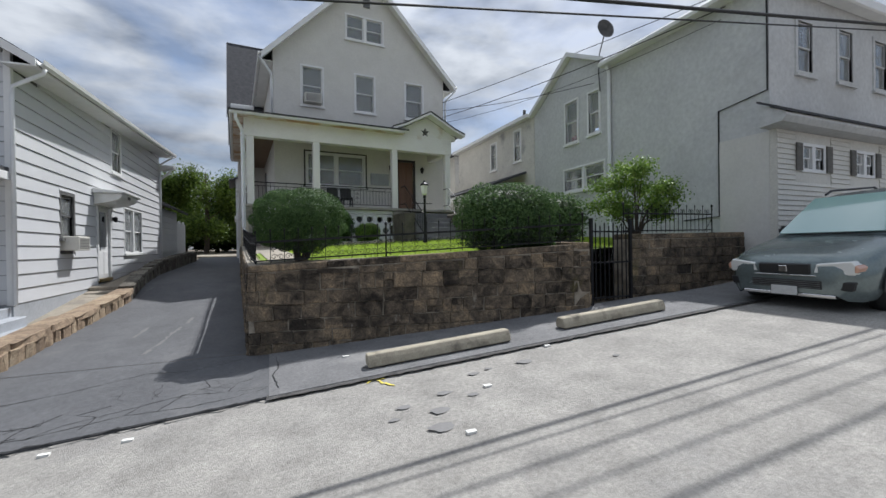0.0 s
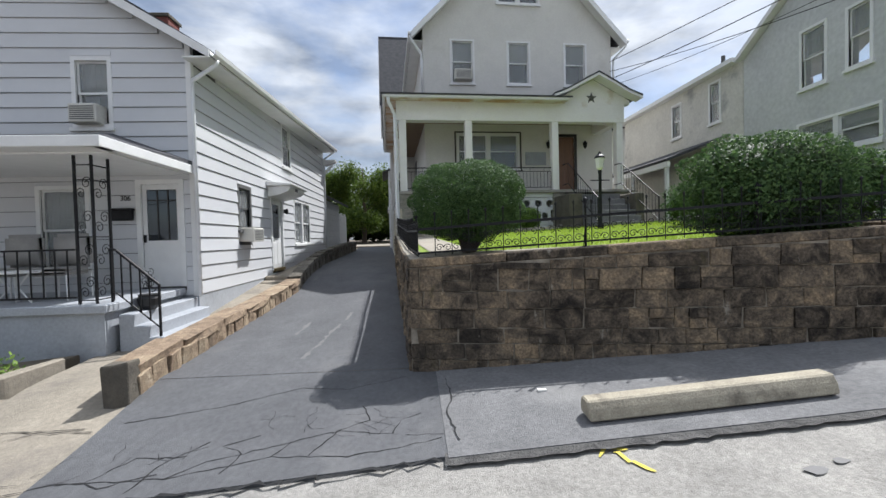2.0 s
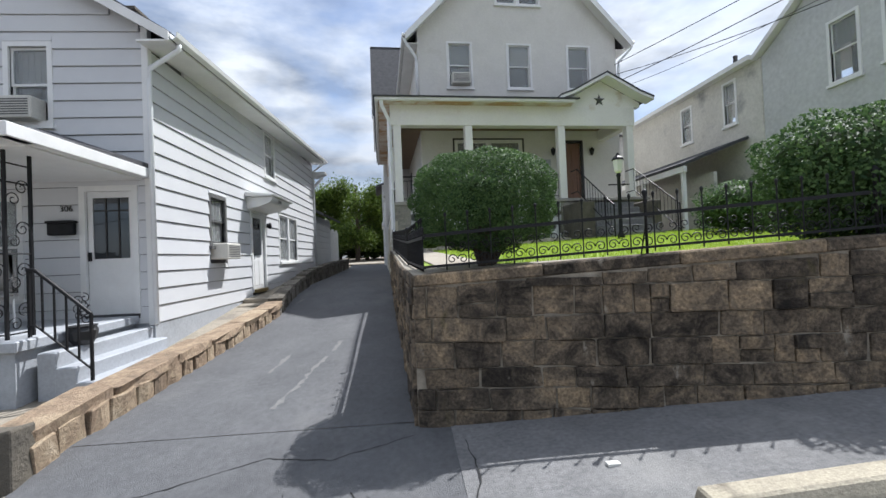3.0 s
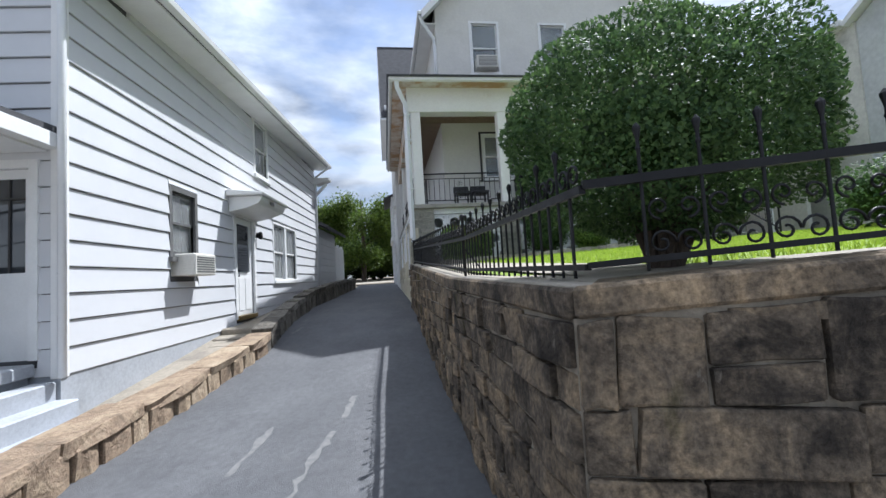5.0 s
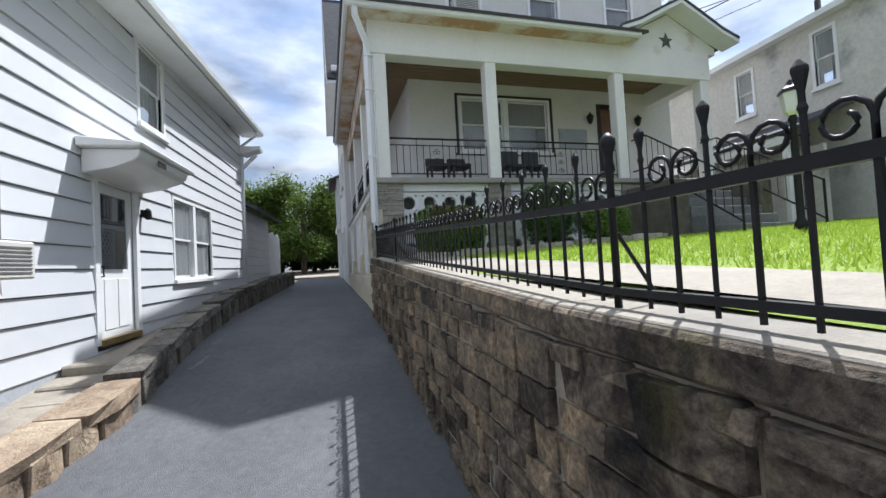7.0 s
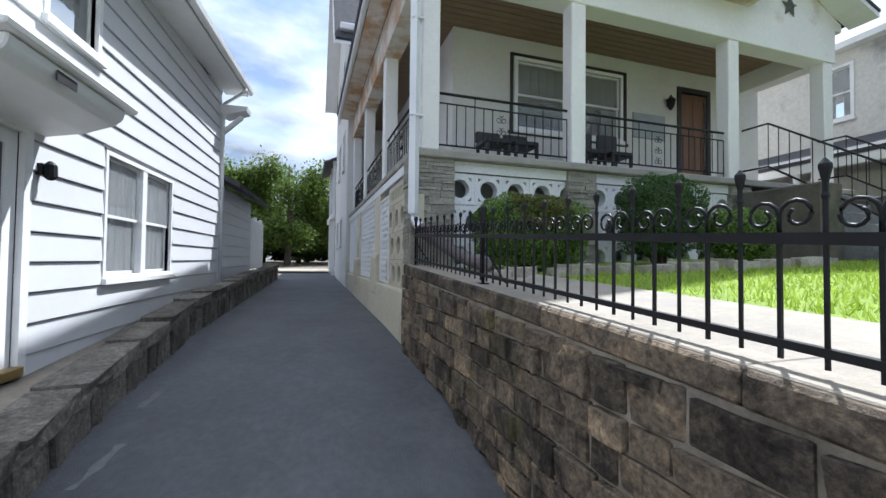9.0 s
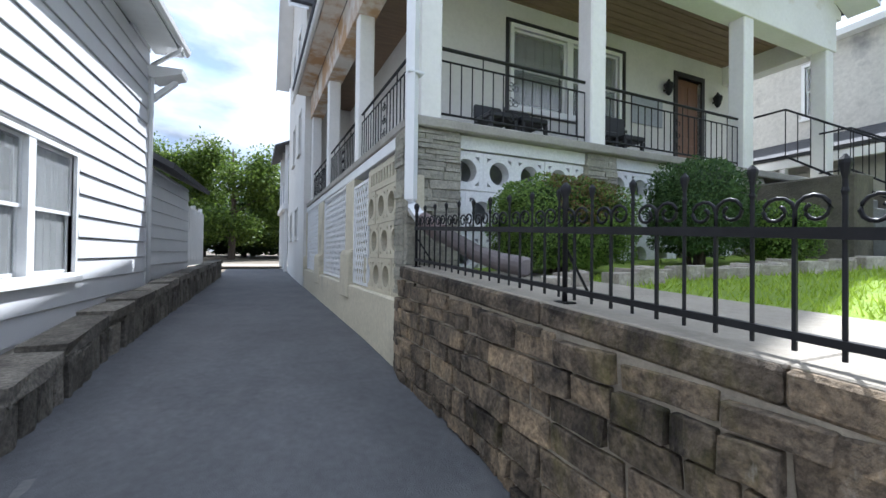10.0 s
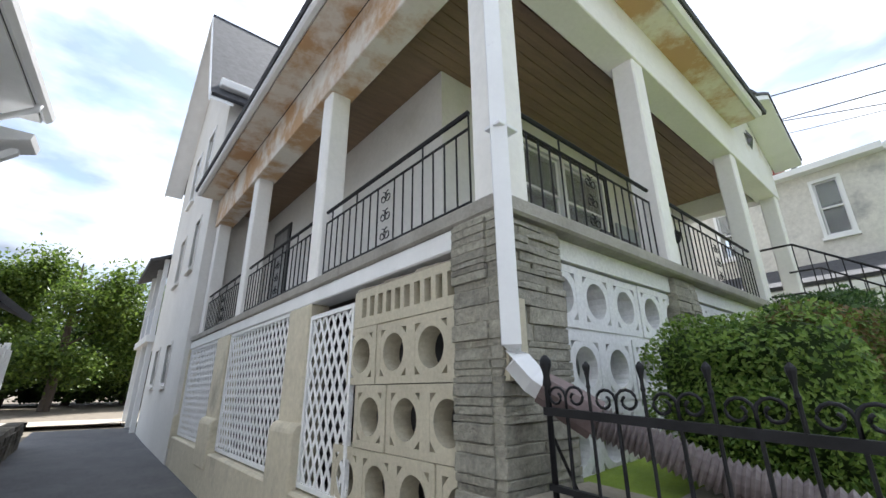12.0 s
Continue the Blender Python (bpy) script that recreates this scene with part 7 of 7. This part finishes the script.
# lean-to porch behind
roof_slab(nb, "lean_to_roof", [(RX - 2.2, 22.0, 4.25), (RX - 2.2, 15.3, 4.25), (RX - 0.14, 15.3, 5.0), (RX - 0.14, 22.0, 5.0)], 0.08, M["roof"], "dark lean-to roof")
boxpart("lean_to_beam", (RX - 2.2, RX - 2.1, 15.3, 22.0, 3.98, 4.15), M["trim"], nb)
for v in (15.4, 17.5, 19.7, 21.8):
    boxpart("lean_to_post", (RX - 2.17, RX - 2.07, v, v + 0.1, 1.8, 3.98), M["trim"], nb)
boxpart("lean_to_wall", (RX - 1.2, RX - 1.1, 15.4, 22, 1.8, 3.98), M["rb_dirty"], nb)
# bay with siding
bay = new("shop_bay")
bay.parent = nb
tagged(bay, "projecting cream sided bay with small windows")
bh = [(9.60, 10.38, 3.52, 4.02), (11.76, 12.52, 3.52, 4.02)]
BY = NY - 0.14
bm = bmesh.new()
wall_cells(bm, "x", BY, BY + 0.13, RX - 0.04, 16.5, 0.6, 4.32, bh)
part("wall", bm, M["vinyl"], bay)
boxpart("side_wall", (RX - 0.045, RX - 0.004, BY + 0.132, 7.36, 0.6, 4.30), M["stucco"], bay, 0, "paler painted side of the bay")
courses(bay, "x", BY, -1, RX - 0.03, 16.4, 1.6, 4.28, pad(bh, 0.30), exposure=0.11, material=M["vinyl"])
bm = bmesh.new()
prism(bm, [(BY - 0.30, 4.36), (NY - 0.004, 4.32), (NY - 0.004, 4.80), (BY - 0.34, 4.56), (BY - 0.38, 4.52), (BY - 0.38, 4.46)], lambda a, b, k: (k, a, b), RX - 0.40, 16.8)
part("cornice", bm, M["rb_stucco"], bay)
bm = bmesh.new()
prism(bm, [(BY - 0.42, 4.53), (NY - 0.006, 4.83), (NY - 0.006, 4.88), (BY - 0.42, 4.58)], lambda a, b, k: (k, a, b), RX - 0.46, 16.8)
part("cornice_roof", bm, M["roof"], bay)
for h in bh:
    sash_window("window", bay, "x", BY, -1, *h, M["trim"], "small square window with dark shutters", blind=0.4, mull=True, sill=False)
    for a in (h[0] - 0.30, h[1] + 0.075):
        sh = boxpart("shutter", (a, a + 0.22, BY - 0.055, BY - 0.026, h[2] - 0.05, h[3] + 0.05), M["screen"], bay, 0.004, "dark louvred shutter")
        for k in range(9):
            boxpart("louvre", (a + 0.025, a + 0.195, BY - 0.062, BY - 0.05, h[2] - 0.02 + k * 0.06, h[2] + 0.015 + k * 0.06), M["screen"], sh)
cbl = thing("wall_cable", Matrix(), "black cable clipped to the pale building", "cable")
bm = bmesh.new()
tube(bm, [(RX - 0.02, NY + 0.03, 7.5), (RX - 0.02, NY + 0.03, 5.2), (RX - 0.02, 7.39, 5.05), (RX - 0.02, 7.39, 2.55), (RX - 0.02, 8.3, 2.5)], 0.018, 6)
part("cable", bm, M["cable"], cbl)
dish = thing("satellite_dish", pose(RX - 0.09, 11.15, 7.85), "dark satellite dish on a roof mast", "satellite dish")
bm = bmesh.new()
tube(bm, [(0, 0, -1.0), (-0.05, 0, -0.4), (0, 0, 0.2), (0.1, -0.1, 0.75)], 0.022, 6)
part("mast", bm, M["ac_dark"], dish)
bm = bmesh.new()
rings = [[bm.verts.new((0.1 + 0.34 * t * math.cos(a * 0.393), -0.2 + 0.08 * (1 - t * t) + 0.02, 0.95 + 0.28 * t * math.sin(a * 0.393))) for a in range(16)] for t in (0.1, 0.5, 0.85, 1.0)]
for a, b in zip(rings, rings[1:]):
    for k in range(16):
        bm.faces.new((a[k], a[(k + 1) % 16], b[(k + 1) % 16], b[k]))
bm.faces.new(rings[0])
r = bmesh.ops.solidify(bm, geom=bm.faces[:], thickness=0.02)
part("reflector", bm, M["ac_dark"], dish, smooth=True)
# farther house behind
fh2 = thing("far_house", Matrix(), "white far house with a dark roof", "house")
boxpart("wall", (9.5, 16, 24.5, 33, 1.5, 7.6), M["rb_dirty"], fh2)
bm = bmesh.new()
prism(bm, [(9.1, 7.6), (16.4, 7.6), (12.75, 9.6)], lambda a, b, k: (a, k, b), 24.2, 33.3)
part("roof", bm, M["roof"], fh2)


# ---- parked car ----
CARM = Matrix.Translation((5.68, 4.42, 0.855)) @ Matrix.Rotation(radians(-4), 4, "Z") @ Matrix.Rotation(-math.atan(0.085), 4, "Y")
car = thing("car", CARM, "parked grey-green compact SUV facing downhill", "car")
# cross-sections along the length: station, half width, bottom, belt, roof (0: none), roof half width
W = 0.90


def loft(secs, n_half):
    bm = bmesh.new()
    rings = []
    for s in secs:
        rings.append([bm.verts.new((s[0], y, z)) for y, z in s[1]])
    for a, b in zip(rings, rings[1:]):
        for i in range(len(a) - 1):
            bm.faces.new((a[i], a[i + 1], b[i + 1], b[i]))
    bm.faces.new(rings[0])
    bm.faces.new(rings[-1][::-1])
    return bm


def lower(x, w, zb, zt, crown=0.03):
    half = [(w * 0.90, zb), (w * 0.985, zb + 0.12), (w, (zb + zt) / 2), (w * 0.965, zt - 0.06), (w * 0.86, zt), (w * 0.45, zt + crown), (0, zt + crown * 1.3)]
    return (x, [(y, z) for y, z in half] + [(-y, z) for y, z in half[-2::-1]])


secs = [lower(0.0, 0.66, 0.34, 0.70), lower(0.06, 0.78, 0.26, 0.78), lower(0.22, 0.87, 0.24, 0.86), lower(0.6, 0.90, 0.24, 0.95), lower(1.05, 0.905, 0.24, 1.03), lower(1.3, 0.91, 0.24, 1.06), lower(3.9, 0.91, 0.26, 1.08), lower(4.35, 0.88, 0.30, 1.05), lower(4.55, 0.80, 0.4, 0.9)]
bm = loft(secs, 7)
body = part("body", bm, M["car_paint"], car, smooth=True)


def upper(x, w, z0, w1, z1):
    half = [(w, z0), ((w * 0.45 + w1 * 0.55), z0 * 0.4 + z1 * 0.6), (w1, z1 - 0.04), (w1 * 0.9, z1), (0, z1 + 0.03)]
    return (x, half + [(-y, z) for y, z in half[-2::-1]])


bm = loft([upper(1.12, 0.80, 1.03, 0.78, 1.05), upper(1.5, 0.82, 1.03, 0.70, 1.36), upper(1.92, 0.82, 1.04, 0.64, 1.62), upper(2.4, 0.82, 1.05, 0.64, 1.68), upper(3.6, 0.82, 1.05, 0.63, 1.67), upper(4.2, 0.80, 1.04, 0.62, 1.55), upper(4.45, 0.76, 1.02, 0.66, 1.1)], 5)
part("cabin", bm, M["car_paint"], car, "dark cabin with roof", smooth=True)
bm = bmesh.new()
v = [bm.verts.new(p) for p in ((1.14, -0.73, 1.07), (1.14, 0.73, 1.07), (1.86, 0.585, 1.605), (1.86, -0.585, 1.605))]
bm.faces.new(v)
bmesh.ops.translate(bm, verts=bm.verts, vec=(-0.035, 0, 0.03))
bmesh.ops.solidify(bm, geom=bm.faces[:], thickness=0.012)
part("windscreen", bm, M["windscreen"], car, "windscreen with a pale green sunshade behind it")
for s in (1, -1):
    for x0, x1 in ((1.75, 2.65), (2.72, 3.6)):
        bm = bmesh.new()
        v = [bm.verts.new(p) for p in ((x0 - (0.3 if x0 < 2 else 0), s * 0.828, 1.10), (x1, s * 0.828, 1.10), (x1, s * 0.70, 1.55), (x0 + 0.12, s * 0.70, 1.55))]
        bm.faces.new(v)
        bmesh.ops.solidify(bm, geom=bm.faces[:], thickness=0.01)
        part("side_window", bm, M["glass"], car)
    # headlamps wrap round the corners
    bm = bmesh.new()
    prism(bm, [(s * 0.36, 0.62), (s * 0.80, 0.60), (s * 0.84, 0.70), (s * 0.78, 0.79), (s * 0.40, 0.75)], lambda a, b, k: (k + 0.10 * (abs(a) - 0.36), a, b), -0.006, 0.2)
    bevel(bm, 0.015)
    hl = part("headlamp", bm, M["headlamp"], car, "clear headlamp")
    bm = bmesh.new()
    prism(bm, [(s * 0.80, 0.64), (s * 0.835, 0.64), (s * 0.852, 0.70), (s * 0.825, 0.74), (s * 0.805, 0.735)], lambda a, b, k: (k + 0.10 * (abs(a) - 0.36), a, b), -0.016, 0.2)
    bevel(bm, 0.01)
    part("indicator", bm, M["amber"], hl, "amber indicator lens")
    bm = bmesh.new()
    prism(bm, [(s * 0.50, 0.40), (s * 0.78, 0.40), (s * 0.80, 0.52), (s * 0.50, 0.52)], lambda a, b, k: (k + 0.06 * (abs(a) - 0.4), a, b), -0.005, 0.1)
    bevel(bm, 0.012)
    part("fog_recess", bm, M["car_plastic"], car)
    # mirror
    bm = bmesh.new()
    box(bm, 1.62, 1.78, s * 0.99 - 0.1, s * 0.99 + 0.1, 1.05, 1.20)
    bevel(bm, 0.04, 2)
    part("mirror", bm, M["car_plastic"], car, smooth=True)
    bm = bmesh.new()
    tube(bm, [(2.05, s * 0.55, 1.69), (2.2, s * 0.55, 1.75), (3.4, s * 0.55, 1.75), (3.55, s * 0.55, 1.69)], 0.02, 6)
    part("roof_rail", bm, M["car_plastic"], car)
    for x in (0.80, 3.55):
        wl = new("wheel")
        wl.parent = car
        wl.location = (x, s * 0.80, 0.34)
        arch = bmesh.new()
        n = 22
        rings = []
        for r, yy in ((0.20, 0.10), (0.30, 0.12), (0.335, 0.10), (0.345, 0.0), (0.335, -0.1), (0.2, -0.11)):
            rings.append([arch.verts.new((r * math.cos(2 * math.pi * k / n), s * yy, r * math.sin(2 * math.pi * k / n))) for k in range(n)])
        for a, b in zip(rings, rings[1:]):
            for k in range(n):
                arch.faces.new((a[k], a[(k + 1) % n], b[(k + 1) % n], b[k]))
        part("tyre", arch, M["tyre"], wl, smooth=True)
        rim = bmesh.new()
        for k in range(5):
            a = k * 2 * math.pi / 5
            ca, sa = math.cos(a), math.sin(a)
            prism(rim, [(0.03, -0.035), (0.205, -0.028), (0.205, 0.028), (0.03, 0.035)], lambda p, q, d: (p * ca - q * sa, s * d, p * sa + q * ca), 0.075, 0.105)
        lathe_pts = [[rim.verts.new((r * math.cos(2 * math.pi * k / n), s * yy, r * math.sin(2 * math.pi * k / n))) for k in range(n)] for r, yy in ((0.215, 0.11), (0.20, 0.112), (0.195, 0.03))]
        for a, b in zip(lathe_pts, lathe_pts[1:]):
            for k in range(n):
                rim.faces.new((a[k], a[(k + 1) % n], b[(k + 1) % n], b[k]))
        part("rim", rim, M["chrome"], wl)
        well = bmesh.new()
        rr = [[well.verts.new((x + r * math.cos(math.pi * k / 16), s * 0.915, 0.36 + r * math.sin(math.pi * k / 16))) for k in range(17)] for r in (0.0, 0.41)]
        for k in range(16):
            well.faces.new((rr[1][k], rr[1][k + 1], rr[0][0]))
        part("wheel_arch", well, M["car_plastic"], car)
boxpart("grille", (-0.02, 0.1, -0.34, 0.34, 0.60, 0.75), M["car_plastic"], car, 0.015)
boxpart("badge", (-0.03, 0.0, -0.055, 0.055, 0.63, 0.72), M["chrome"], car, 0.006)
boxpart("grille_bar", (-0.02, 0.06, -0.40, 0.40, 0.575, 0.592), M["chrome"], car, 0.004)
boxpart("lower_grille", (-0.01, 0.1, -0.46, 0.46, 0.40, 0.52), M["car_plastic"], car, 0.012)
for i in range(4):
    boxpart("grille_slat", (-0.016, 0.0, -0.44, 0.44, 0.415 + i * 0.026, 0.423 + i * 0.026), M["ac_dark"], car)
boxpart("skid_plate", (-0.006, 0.1, -0.6, 0.6, 0.285, 0.335), M["chrome"], car, 0.01)
boxpart("number_plate", (-0.03, -0.02, -0.17, 0.17, 0.30, 0.43), M["plate"], car, 0.004, "pale number plate")
bm = bmesh.new()
tube(bm, [(1.0, -0.55, 1.06), (1.06, -0.1, 1.09), (1.05, 0.35, 1.08)], 0.010, 5)
part("wiper", bm, M["car_plastic"], car)

# ---- overhead wires ----
for p, q, sag, r in (
    ((-22, 5.6, 1.75), (26, 5.5, 8.9), 0.0, 0.030),
    ((-22, 5.2, 1.05), (26, 5.2, 8.75), 0.0, 0.013),
    ((-22, 6.30, 4.6), (26, 6.06, 10.6), 0.0, 0.02),
    ((-22, 6.06, 4.7), (26, 5.80, 10.7), 0.0, 0.016),
    ((-22, 5.78, 4.8), (26, 5.50, 10.8), 0.0, 0.026),
    ((5.93, 17.9, 8.35), (20.07, -5.9, 12.45), 0.6, 0.012),
    ((5.93, 17.9, 8.0), (RX - 0.10, 11.4, 7.2), 0.12, 0.010),
    ((5.93, 17.9, 7.7), (RX - 0.02, 7.2, 7.45), 0.15, 0.012),
    ((5.93, 17.9, 7.45), (RX - 0.02, 7.3, 7.2), 0.3, 0.007),
):
    bm = bmesh.new()
    p, q = Vector(p), Vector(q)
    tube(bm, [p.lerp(q, t / 16) - Vector((0, 0, sag * 4 * (t / 16) * (1 - t / 16))) for t in range(17)], r, 6)
    solo("overhead_wire", bm, M["cable"], "black overhead utility wire", "wire", group="overhead wires")
